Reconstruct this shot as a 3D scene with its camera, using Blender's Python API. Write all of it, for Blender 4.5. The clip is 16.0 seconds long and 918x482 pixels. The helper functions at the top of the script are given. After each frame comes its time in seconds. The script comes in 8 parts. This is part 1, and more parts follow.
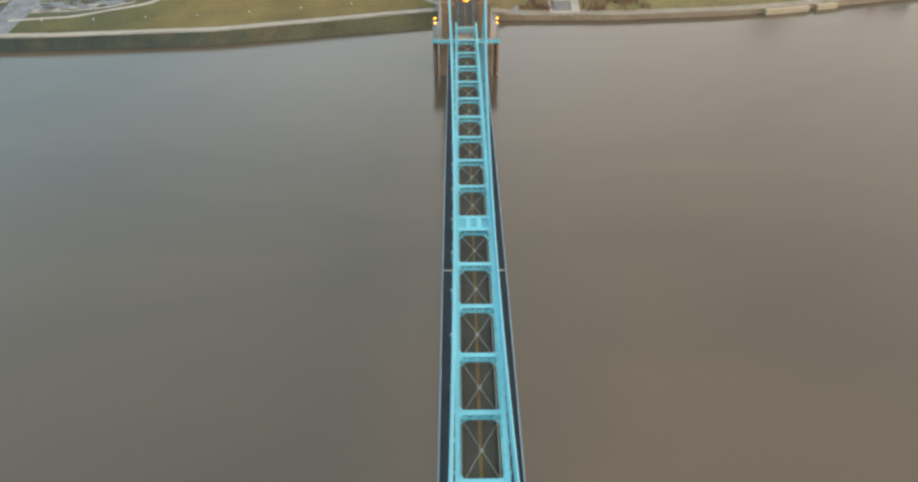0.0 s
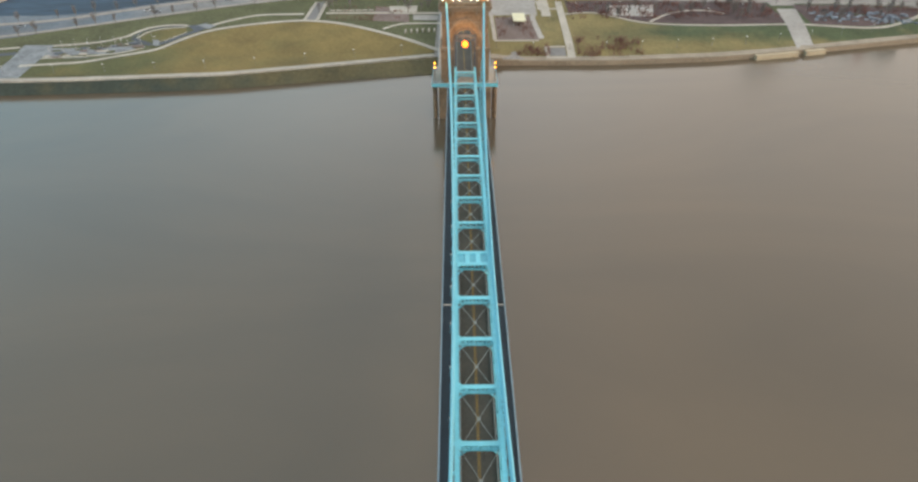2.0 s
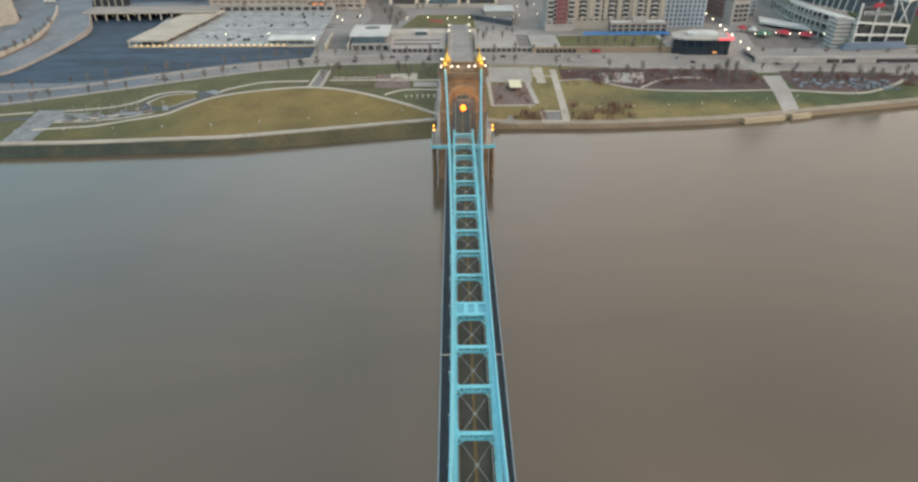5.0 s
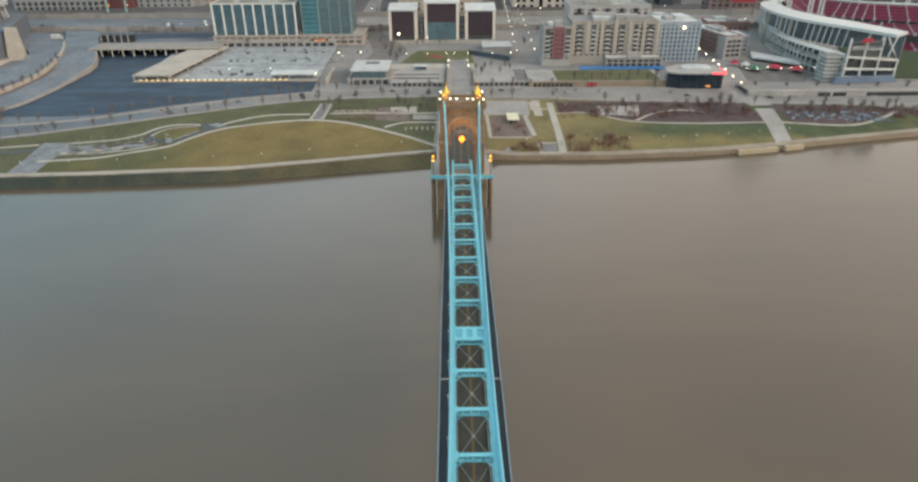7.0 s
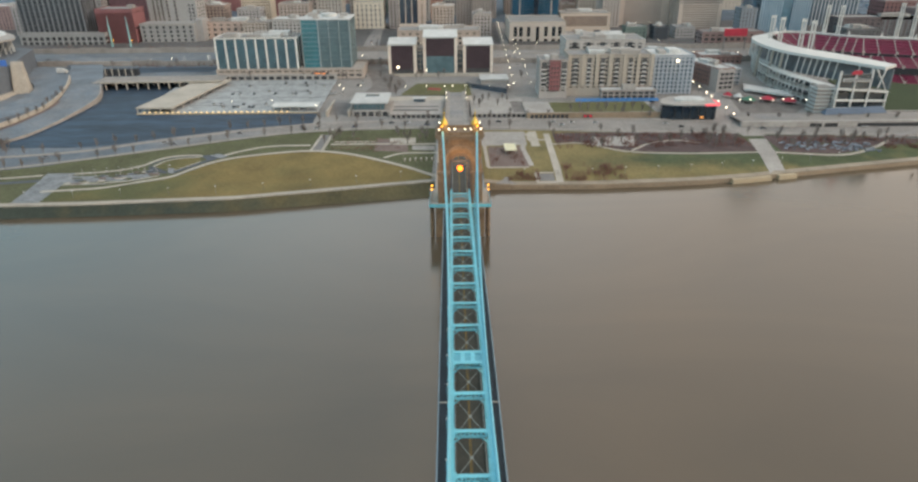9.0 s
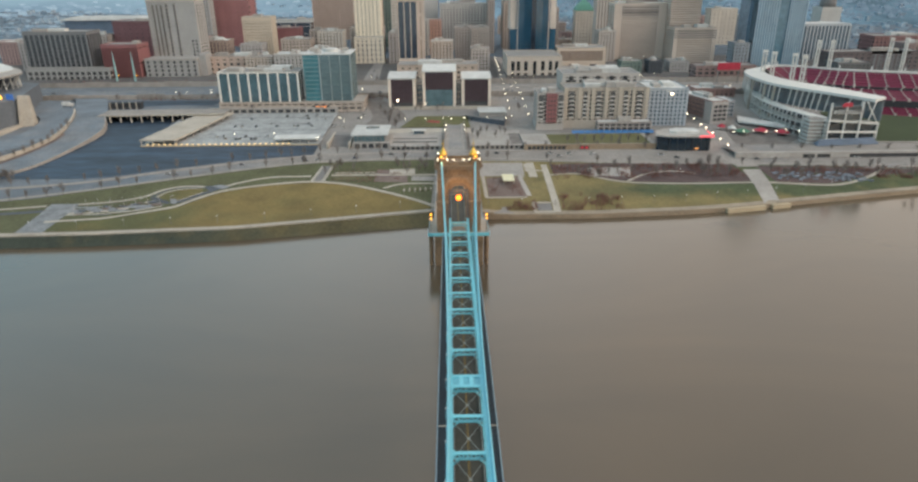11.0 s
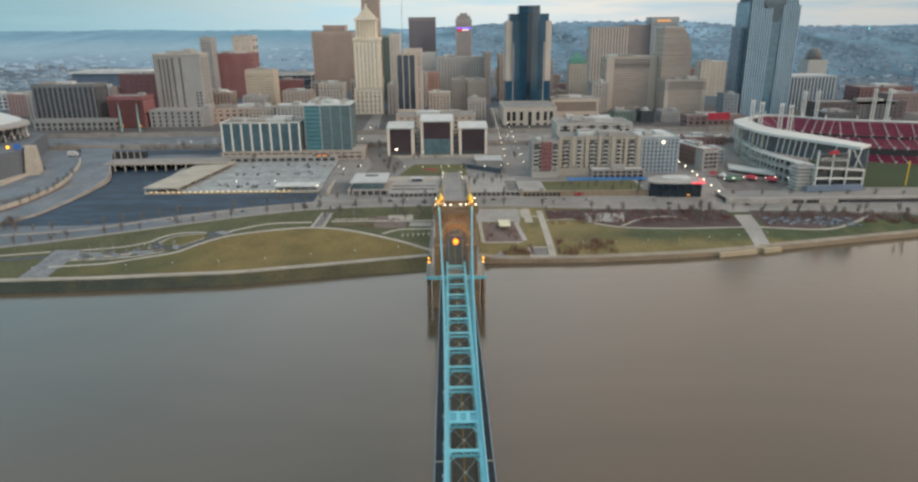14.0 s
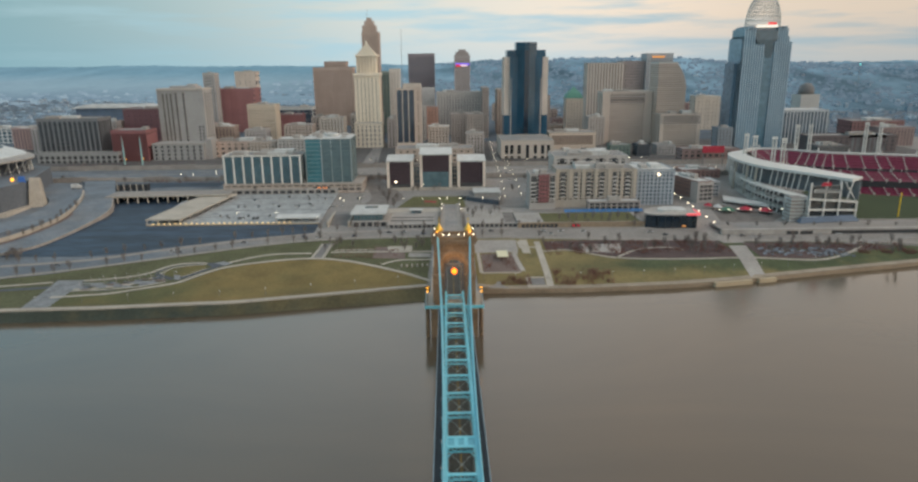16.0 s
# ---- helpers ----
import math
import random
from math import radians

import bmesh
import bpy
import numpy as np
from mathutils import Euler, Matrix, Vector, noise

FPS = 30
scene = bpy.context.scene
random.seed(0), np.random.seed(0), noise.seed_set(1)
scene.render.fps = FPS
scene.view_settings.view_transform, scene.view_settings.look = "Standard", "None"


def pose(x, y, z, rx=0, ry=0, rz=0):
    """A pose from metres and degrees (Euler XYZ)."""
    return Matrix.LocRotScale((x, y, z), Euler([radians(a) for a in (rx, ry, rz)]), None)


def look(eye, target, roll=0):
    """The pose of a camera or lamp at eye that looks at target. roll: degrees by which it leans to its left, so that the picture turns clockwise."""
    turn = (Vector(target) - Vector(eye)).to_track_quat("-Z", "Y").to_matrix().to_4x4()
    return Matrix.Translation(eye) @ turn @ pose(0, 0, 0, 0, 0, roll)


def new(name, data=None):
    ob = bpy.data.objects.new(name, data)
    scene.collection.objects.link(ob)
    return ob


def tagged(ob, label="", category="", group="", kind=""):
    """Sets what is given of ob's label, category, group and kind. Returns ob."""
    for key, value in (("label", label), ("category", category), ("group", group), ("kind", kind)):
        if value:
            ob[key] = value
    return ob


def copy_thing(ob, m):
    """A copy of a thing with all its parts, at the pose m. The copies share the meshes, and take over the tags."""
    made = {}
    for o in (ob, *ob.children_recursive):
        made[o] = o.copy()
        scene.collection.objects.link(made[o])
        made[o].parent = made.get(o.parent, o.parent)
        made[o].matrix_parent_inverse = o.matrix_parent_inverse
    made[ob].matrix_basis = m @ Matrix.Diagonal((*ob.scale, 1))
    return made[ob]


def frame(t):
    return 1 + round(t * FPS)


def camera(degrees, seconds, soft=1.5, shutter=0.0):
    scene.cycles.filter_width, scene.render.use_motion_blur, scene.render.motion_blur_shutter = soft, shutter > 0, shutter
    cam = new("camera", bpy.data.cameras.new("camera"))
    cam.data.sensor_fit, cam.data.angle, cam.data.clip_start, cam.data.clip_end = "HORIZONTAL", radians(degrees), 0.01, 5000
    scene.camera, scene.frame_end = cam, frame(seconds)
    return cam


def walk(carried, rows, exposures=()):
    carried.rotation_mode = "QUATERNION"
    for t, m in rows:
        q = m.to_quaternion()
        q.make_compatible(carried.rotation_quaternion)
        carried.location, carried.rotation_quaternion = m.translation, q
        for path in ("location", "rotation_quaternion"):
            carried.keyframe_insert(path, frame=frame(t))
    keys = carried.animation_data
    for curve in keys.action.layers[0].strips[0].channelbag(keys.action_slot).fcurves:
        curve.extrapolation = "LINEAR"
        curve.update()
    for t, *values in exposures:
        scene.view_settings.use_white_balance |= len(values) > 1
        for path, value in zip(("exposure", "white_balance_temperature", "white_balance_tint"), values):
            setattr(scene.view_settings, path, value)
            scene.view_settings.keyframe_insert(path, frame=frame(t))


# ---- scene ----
cam = camera(69.6, 16.0, soft=2.5)
# seconds, eye x y z, heading (left +), pitch, roll
ROWS = [
    (0, -4.18, -140.91, 144.53, -0.080, -40.022, -0.28),
    (0.5, -4.16, -141.89, 144.45, -0.105, -39.149, -0.28),
    (1, -4.18, -142.82, 144.39, -0.145, -38.131, -0.27),
    (1.5, -4.18, -143.70, 144.35, -0.164, -37.150, -0.26),
    (2, -4.18, -144.61, 144.29, -0.185, -36.188, -0.26),
    (2.5, -4.16, -145.47, 144.23, -0.215, -35.243, -0.26),
    (3, -4.12, -146.35, 144.18, -0.225, -34.257, -0.26),
    (3.5, -4.10, -147.41, 144.12, -0.250, -33.328, -0.26),
    (4, -4.09, -148.54, 144.06, -0.272, -32.350, -0.27),
    (6.5, -4.01, -153.55, 143.70, -0.395, -28.369, -0.30),
    (7, -3.93, -154.64, 143.65, -0.420, -27.677, -0.32),
    (7.5, -3.88, -155.67, 143.62, -0.455, -26.972, -0.33),
    (8, -3.85, -156.63, 143.60, -0.500, -26.319, -0.34),
    (8.5, -3.82, -157.63, 143.58, -0.530, -25.627, -0.36),
    (9, -3.80, -158.69, 143.56, -0.560, -24.935, -0.38),
    (11.5, -3.64, -164.47, 143.42, -0.703, -21.433, -0.44),
    (12, -3.55, -165.73, 143.41, -0.745, -20.736, -0.45),
    (12.5, -3.45, -167.11, 143.38, -0.785, -20.056, -0.47),
    (13, -3.41, -168.52, 143.35, -0.810, -19.358, -0.48),
    (13.5, -3.40, -169.79, 143.35, -0.848, -18.634, -0.49),
    (14, -3.43, -171.08, 143.34, -0.898, -17.909, -0.50),
    (14.5, -3.45, -172.45, 143.31, -0.940, -17.184, -0.50),
    (15, -3.43, -173.74, 143.31, -0.970, -16.468, -0.50),
    (15.5, -3.36, -175.17, 143.30, -0.996, -15.752, -0.50),
    (16, -3.24, -176.77, 143.26, -1.023, -15.044, -0.50),
]


def row_pose(x, y, z, heading, pitch, roll):
    h, p = radians(heading), radians(pitch)
    way = (-math.sin(h) * math.cos(p), math.cos(h) * math.cos(p), math.sin(p))
    return look((x, y, z), (x + 10 * way[0], y + 10 * way[1], z + 10 * way[2]), roll)


walk(cam, [(r[0], row_pose(*r[1:])) for r in ROWS],
     exposures=[(0, 0.82), (3, 0.75), (4, 0.71), (7, 0.62), (9, 0.59), (11.5, 0.52), (14, 0.34), (16, 0.17)])

# ---- world, sun ----
SUN_EL, SUN_AZ = 14.0, 114.0      # degrees above the horizon, and clockwise from the bridge's direction
world = bpy.data.worlds.new("dusk_sky")
scene.world = world
world.use_nodes = True
wt = world.node_tree
wt.nodes.clear()

sky = wt.nodes.new("ShaderNodeTexSky")
sky.sky_type = "NISHITA"
sky.sun_disc = False
sky.sun_elevation = radians(SUN_EL)
sky.sun_rotation = radians(SUN_AZ)
sky.air_density, sky.dust_density, sky.ozone_density = 1.6, 2.5, 1.0
wc = wt.nodes.new("ShaderNodeTexCoord")
wsep = wt.nodes.new("ShaderNodeSeparateXYZ")
wt.links.new(wc.outputs["Generated"], wsep.inputs[0])
# stretched cloud layers
wmap = wt.nodes.new("ShaderNodeMapping")
wmap.inputs["Scale"].default_value = (2.6, 2.6, 26.0)
wt.links.new(wc.outputs["Generated"], wmap.inputs[0])
wn = wt.nodes.new("ShaderNodeTexNoise")
wn.inputs["Scale"].default_value, wn.inputs["Detail"].default_value, wn.inputs["Roughness"].default_value = 1.6, 5.0, 0.55
wt.links.new(wmap.outputs[0], wn.inputs["Vector"])
wr = wt.nodes.new("ShaderNodeValToRGB")
wr.color_ramp.elements[0].position, wr.color_ramp.elements[1].position = 0.46, 0.62
wt.links.new(wn.outputs["Fac"], wr.inputs[0])
# haze layer: cool to the west, warm to the east
wx = wt.nodes.new("ShaderNodeMapRange")
wx.inputs[1].default_value, wx.inputs[2].default_value = -0.55, 0.28
wt.links.new(wsep.outputs["X"], wx.inputs[0])
wwarm = wt.nodes.new("ShaderNodeMix")
wwarm.data_type = "RGBA"
wwarm.inputs[6].default_value = (0.225, 0.455, 0.555, 1)
wwarm.inputs[7].default_value = (0.83, 0.705, 0.59, 1)
wt.links.new(wx.outputs[0], wwarm.inputs[0])
wcloud = wt.nodes.new("ShaderNodeMix")
wcloud.data_type = "RGBA"
# clouds: teal grey to the west, slate grey to the east
wcc = wt.nodes.new("ShaderNodeMix")
wcc.data_type = "RGBA"
wcc.inputs[6].default_value, wcc.inputs[7].default_value = (0.33, 0.56, 0.66, 1), (0.42, 0.545, 0.61, 1)
wt.links.new(wx.outputs[0], wcc.inputs[0])
wt.links.new(wcc.outputs[2], wcloud.inputs[7])
wt.links.new(wr.outputs[0], wcloud.inputs[0])
wt.links.new(wwarm.outputs[2], wcloud.inputs[6])
wbg1 = wt.nodes.new("ShaderNodeBackground")
wbg1.inputs[1].default_value = 0.15
wt.links.new(sky.outputs[0], wbg1.inputs[0])
# cool haze along the horizon, brighter cloud overhead
wz = wt.nodes.new("ShaderNodeMapRange")
wz.inputs[1].default_value, wz.inputs[2].default_value, wz.inputs[3].default_value, wz.inputs[4].default_value = 0.0, 0.062, 0.72, 0.0
wt.links.new(wsep.outputs["Z"], wz.inputs[0])
whaze = wt.nodes.new("ShaderNodeMix")
whaze.data_type = "RGBA"
whc = wt.nodes.new("ShaderNodeMix")
whc.data_type = "RGBA"
whc.inputs[6].default_value, whc.inputs[7].default_value = (0.33, 0.56, 0.64, 1), (0.50, 0.60, 0.65, 1)
wt.links.new(wx.outputs[0], whc.inputs[0])
wt.links.new(whc.outputs[2], whaze.inputs[7])
wt.links.new(wz.outputs[0], whaze.inputs[0])
wt.links.new(wcloud.outputs[2], whaze.inputs[6])
wup = wt.nodes.new("ShaderNodeValToRGB")
wup.color_ramp.elements[0].position, wup.color_ramp.elements[0].color = 0.10, (0.5, 0.5, 0.5, 1)
wup.color_ramp.elements[1].position, wup.color_ramp.elements[1].color = 1.0, (0.37, 0.37, 0.37, 1)
for pos, val in ((0.26, 0.74), (0.45, 0.72), (0.62, 0.56)):
    e_ = wup.color_ramp.elements.new(pos)
    e_.color = (val, val, val, 1)
wt.links.new(wsep.outputs["Z"], wup.inputs[0])
wgain = wt.nodes.new("ShaderNodeMath")
wgain.operation = "MULTIPLY"
wgain.inputs[1].default_value = 2.0
wt.links.new(wup.outputs[0], wgain.inputs[0])
wbg2 = wt.nodes.new("ShaderNodeBackground")
# added gain: sky brighter straight ahead of the bridge, dimmer to either side
wside = wt.nodes.new("ShaderNodeMath")
wside.operation = "ABSOLUTE"
wt.links.new(wsep.outputs["X"], wside.inputs[0])
wmid = wt.nodes.new("ShaderNodeMapRange")
wmid.interpolation_type = "SMOOTHSTEP"
wmid.inputs[1].default_value, wmid.inputs[2].default_value, wmid.inputs[3].default_value, wmid.inputs[4].default_value = 0.05, 0.60, 1.16, 0.82
wt.links.new(wside.outputs[0], wmid.inputs[0])
wbeam = wt.nodes.new("ShaderNodeMath")
wbeam.operation = "MULTIPLY"
wt.links.new(wgain.outputs[0], wbeam.inputs[0])
wt.links.new(wmid.outputs[0], wbeam.inputs[1])
wt.links.new(wbeam.outputs[0], wbg2.inputs[1])
# an even neutral overcast above the streaked horizon clouds
wov = wt.nodes.new("ShaderNodeMapRange")
wov.inputs[1].default_value, wov.inputs[2].default_value, wov.inputs[3].default_value, wov.inputs[4].default_value = 0.16, 0.42, 0.0, 0.85
wt.links.new(wsep.outputs["Z"], wov.inputs[0])
wover = wt.nodes.new("ShaderNodeMix")
wover.data_type = "RGBA"
wsoft = wt.nodes.new("ShaderNodeMix")
wsoft.data_type = "RGBA"
wsoft.inputs[6].default_value = (0.38, 0.575, 0.69, 1)
wsoft.inputs[7].default_value = (0.675, 0.595, 0.54, 1)
wt.links.new(wx.outputs[0], wsoft.inputs[0])
wt.links.new(wsoft.outputs[2], wover.inputs[7])
wt.links.new(wov.outputs[0], wover.inputs[0])
wt.links.new(whaze.outputs[2], wover.inputs[6])
wt.links.new(wover.outputs[2], wbg2.inputs[0])
wmixs = wt.nodes.new("ShaderNodeMixShader")
wmixs.inputs[0].default_value = 0.88
wout = wt.nodes.new("ShaderNodeOutputWorld")
wt.links.new(wbg1.outputs[0], wmixs.inputs[1])
wt.links.new(wbg2.outputs[0], wmixs.inputs[2])
wt.links.new(wmixs.outputs[0], wout.inputs[0])

sun = new("sun", bpy.data.lights.new("sun", "SUN"))
sun.data.specular_factor = 0.1
sun.data.energy, sun.data.angle, sun.data.color = 0.8, radians(30), (1.0, 0.965, 0.91)
_e, _a = radians(SUN_EL + 16), radians(SUN_AZ)
sun.matrix_world = look((0, 0, 0), (-math.cos(_e) * math.sin(_a), -math.cos(_e) * math.cos(_a), -math.sin(_e)))


# ---- materials ----
def mat(name, rgb, rough=0.8, metal=0.0, grain=4.0, stain=40.0, vary=0.18, bump=0.0, rand=0.10, spec=0.5, stretch=(1, 1, 1), island=False):
    """Colour with fine grain, broad stains and a shift from object to object; grain and stain are sizes in metres."""
    m = bpy.data.materials.new(name)
    m.use_nodes = True
    t = m.node_tree
    b = t.nodes["Principled BSDF"]
    b.inputs["Roughness"].default_value, b.inputs["Metallic"].default_value = rough, metal
    b.inputs["Specular IOR Level"].default_value = spec
    geo = t.nodes.new("ShaderNodeNewGeometry")
    mp = t.nodes.new("ShaderNodeMapping")
    mp.inputs["Scale"].default_value = stretch
    t.links.new(geo.outputs["Position"], mp.inputs[0])
    n1 = t.nodes.new("ShaderNodeTexNoise")
    n1.inputs["Scale"].default_value, n1.inputs["Detail"].default_value = 1.0 / grain, 6.0
    n2 = t.nodes.new("ShaderNodeTexNoise")
    n2.inputs["Scale"].default_value, n2.inputs["Detail"].default_value = 1.0 / stain, 4.0
    for n in (n1, n2):
        t.links.new(mp.outputs[0], n.inputs["Vector"])
    add = t.nodes.new("ShaderNodeMath")
    add.operation = "ADD"
    t.links.new(n1.outputs["Fac"], add.inputs[0])
    t.links.new(n2.outputs["Fac"], add.inputs[1])
    info = t.nodes.new("ShaderNodeObjectInfo")
    rnd = t.nodes.new("ShaderNodeMath")
    rnd.operation = "MULTIPLY_ADD"
    t.links.new(geo.outputs["Random Per Island"] if island else info.outputs["Random"], rnd.inputs[0])
    rnd.inputs[1].default_value, rnd.inputs[2].default_value = rand * 2, 1 - rand
    mr = t.nodes.new("ShaderNodeMapRange")
    mr.inputs[1].default_value, mr.inputs[2].default_value = 0.6, 1.4
    mr.inputs[3].default_value, mr.inputs[4].default_value = 1 - vary, 1 + vary
    t.links.new(add.outputs[0], mr.inputs[0])
    mul = t.nodes.new("ShaderNodeMath")
    mul.operation = "MULTIPLY"
    t.links.new(mr.outputs[0], mul.inputs[0])
    t.links.new(rnd.outputs[0], mul.inputs[1])
    vm = t.nodes.new("ShaderNodeVectorMath")
    vm.operation = "SCALE"
    vm.inputs[0].default_value = rgb
    t.links.new(mul.outputs[0], vm.inputs["Scale"])
    t.links.new(vm.outputs[0], b.inputs["Base Color"])
    if bump:
        bp = t.nodes.new("ShaderNodeBump")
        bp.inputs["Strength"].default_value, bp.inputs["Distance"].default_value = 0.6, bump
        t.links.new(n1.outputs["Fac"], bp.inputs["Height"])
        t.links.new(bp.outputs[0], b.inputs["Normal"])
    return m


def glow(name, rgb, power):
    m = bpy.data.materials.new(name)
    m.use_nodes = True
    b = m.node_tree.nodes["Principled BSDF"]
    b.inputs["Base Color"].default_value = (*rgb, 1)
    b.inputs["Emission Color"].default_value = (*rgb, 1)
    b.inputs["Emission Strength"].default_value = power
    return m


def water_material():
    m = bpy.data.materials.new("muddy_river_water")
    m.use_nodes = True
    t = m.node_tree
    b = t.nodes["Principled BSDF"]
    b.inputs["Roughness"].default_value, b.inputs["IOR"].default_value = 0.14, 1.6
    geo = t.nodes.new("ShaderNodeNewGeometry")
    mp = t.nodes.new("ShaderNodeMapping")
    mp.inputs["Scale"].default_value = (0.35, 1.0, 1.0)
    t.links.new(geo.outputs["Position"], mp.inputs[0])
    big = t.nodes.new("ShaderNodeTexNoise")
    big.inputs["Scale"].default_value, big.inputs["Detail"].default_value, big.inputs["Distortion"].default_value = 0.012, 5.0, 0.8
    t.links.new(mp.outputs[0], big.inputs["Vector"])
    ramp = t.nodes.new("ShaderNodeValToRGB")
    ramp.color_ramp.elements[0].color, ramp.color_ramp.elements[0].position = (0.092, 0.0735, 0.052, 1), 0.3
    ramp.color_ramp.elements[1].color, ramp.color_ramp.elements[1].position = (0.124, 0.0935, 0.062, 1), 0.7
    t.links.new(big.outputs["Fac"], ramp.inputs[0])
    t.links.new(ramp.outputs[0], b.inputs["Base Color"])
    wav = t.nodes.new("ShaderNodeTexNoise")
    wav.inputs["Scale"].default_value, wav.inputs["Detail"].default_value = 0.45, 3.0
    t.links.new(mp.outputs[0], wav.inputs["Vector"])
    bp = t.nodes.new("ShaderNodeBump")
    bp.inputs["Strength"].default_value, bp.inputs["Distance"].default_value = 0.18, 0.10
    t.links.new(wav.outputs["Fac"], bp.inputs["Height"])
    t.links.new(bp.outputs[0], b.inputs["Normal"])
    return m


M_WATER = water_material()
M_TEAL = mat("teal_painted_steel", (0.18, 0.555, 0.65), 0.5, grain=0.8, stain=14, vary=0.16, rand=0.05)
M_CABLE = mat("teal_painted_cable", (0.19, 0.50, 0.60), 0.5, grain=0.5, stain=25, vary=0.14, rand=0.04)
M_RAIL = mat("pale_blue_railing", (0.24, 0.32, 0.37), 0.55, grain=0.6, stain=9, vary=0.2)
M_BRACE = mat("grey_bracing_rod", (0.24, 0.26, 0.24), 0.55, grain=0.5, stain=6, vary=0.15)
M_GRATE = mat("steel_grating_road", (0.055, 0.050, 0.038), 0.75, grain=0.7, stain=9, vary=0.45, bump=0.03)
M_WALK = mat("dark_walkway_boards", (0.022, 0.032, 0.042), 0.8, grain=0.5, stain=7, vary=0.3)
M_YELLOW = mat("worn_yellow_line", (0.24, 0.15, 0.035), 0.8, grain=0.4, stain=3, vary=0.4)
M_SAND = mat("weathered_sandstone", (0.225, 0.150, 0.092), 0.9, grain=1.4, stain=7, vary=0.5, bump=0.25)
M_SANDL = mat("pale_dressed_stone", (0.40, 0.33, 0.26), 0.85, grain=0.9, stain=8, vary=0.22, bump=0.1)
M_ARCH = mat("grey_arch_stone", (0.150, 0.112, 0.085), 0.9, grain=0.8, stain=5, vary=0.2, bump=0.1)
M_CORN = mat("brown_dressed_stone", (0.235, 0.172, 0.118), 0.88, grain=0.9, stain=5, vary=0.4, bump=0.12)
M_GOLD = mat("gilded_copper", (0.75, 0.48, 0.10), 0.35, 0.8, grain=0.4, stain=3, vary=0.15)
M_CONC = mat("concrete", (0.370, 0.342, 0.314), 0.85, grain=2.5, stain=18, vary=0.26, bump=0.04)
M_CONCD = mat("dark_concrete", (0.20, 0.19, 0.185), 0.85, grain=2.5, stain=18, vary=0.22)
M_PATH = mat("pale_path_paving", (0.43, 0.385, 0.325), 0.85, grain=1.5, stain=12, vary=0.22)
M_STONE = mat("limestone_river_wall", (0.29, 0.222, 0.155), 0.9, grain=1.5, stain=16, vary=0.28, bump=0.15, rand=0.03)
M_PAVE = mat("grey_pavement", (0.318, 0.288, 0.260), 0.88, grain=1.2, stain=8, vary=0.28)
M_PROM = mat("tan_promenade_paving", (0.320, 0.268, 0.205), 0.88, grain=1.2, stain=11, vary=0.3)
M_TAN = mat("tan_stone_block", (0.50, 0.40, 0.27), 0.85, grain=1.0, stain=10, vary=0.15)
M_SLATE = mat("dark_slate_path", (0.075, 0.085, 0.105), 0.8, grain=1.5, stain=8, vary=0.35)
M_PAVB = mat("blue_grey_paving", (0.215, 0.225, 0.235), 0.8, grain=1.6, stain=7, vary=0.45)
M_LOT = mat("dark_blue_asphalt", (0.026, 0.046, 0.076), 0.65, grain=3.2, stain=14, vary=0.8, stretch=(0.22, 1.2, 1))
M_GRASS3 = mat("dark_green_grass", (0.092, 0.094, 0.044), 0.95, grain=2.2, stain=20, vary=0.42, bump=0.08)
M_BEDR = mat("dark_red_brown_mulch", (0.098, 0.066, 0.064), 0.95, grain=1.4, stain=9, vary=0.5, bump=0.15)
M_GRASS2 = mat("green_grass", (0.128, 0.124, 0.052), 0.95, grain=2.2, stain=26, vary=0.36, bump=0.08)
M_TURF = mat("ballpark_turf", (0.036, 0.052, 0.020), 0.95, grain=2, stain=25, vary=0.15)
M_BANK = mat("dark_bank_grass", (0.118, 0.104, 0.054), 0.95, grain=1.6, stain=25, vary=0.35, bump=0.1)
M_BED = mat("mulched_plant_bed", (0.175, 0.130, 0.115), 0.95, grain=1.2, stain=14, vary=0.4, bump=0.15)
M_SHRUB = mat("bare_red_twigs", (0.21, 0.105, 0.085), 0.9, grain=0.6, stain=5, vary=0.35, island=True, rand=0.25)
M_BARK = mat("bare_tree_bark", (0.190, 0.165, 0.150), 0.9, grain=0.4, stain=4, vary=0.3)
M_WHITE = mat("white_painted_steel", (0.62, 0.61, 0.575), 0.5, grain=1.5, stain=18, vary=0.08)
M_ROOFW = mat("white_membrane_roof", (0.54, 0.54, 0.52), 0.7, grain=2.5, stain=11, vary=0.22)
M_ROOFG = mat("grey_roof_gravel", (0.26, 0.25, 0.24), 0.9, grain=2.0, stain=14, vary=0.2)
M_RED = mat("red_stadium_seats", (0.135, 0.007, 0.036), 0.6, grain=1.0, stain=10, vary=0.25)
M_REDP = mat("red_canopy", (0.40, 0.025, 0.05), 0.6, grain=1.0, stain=6, vary=0.2)
M_BLUEP = mat("blue_awning", (0.06, 0.19, 0.42), 0.6, grain=1.0, stain=6, vary=0.2)
M_GREENP = mat("green_canopy", (0.05, 0.16, 0.10), 0.6, grain=1.0, stain=6, vary=0.2)
M_DARK = mat("dark_opening", (0.032, 0.034, 0.038), 0.6, grain=2, stain=12, vary=0.3)
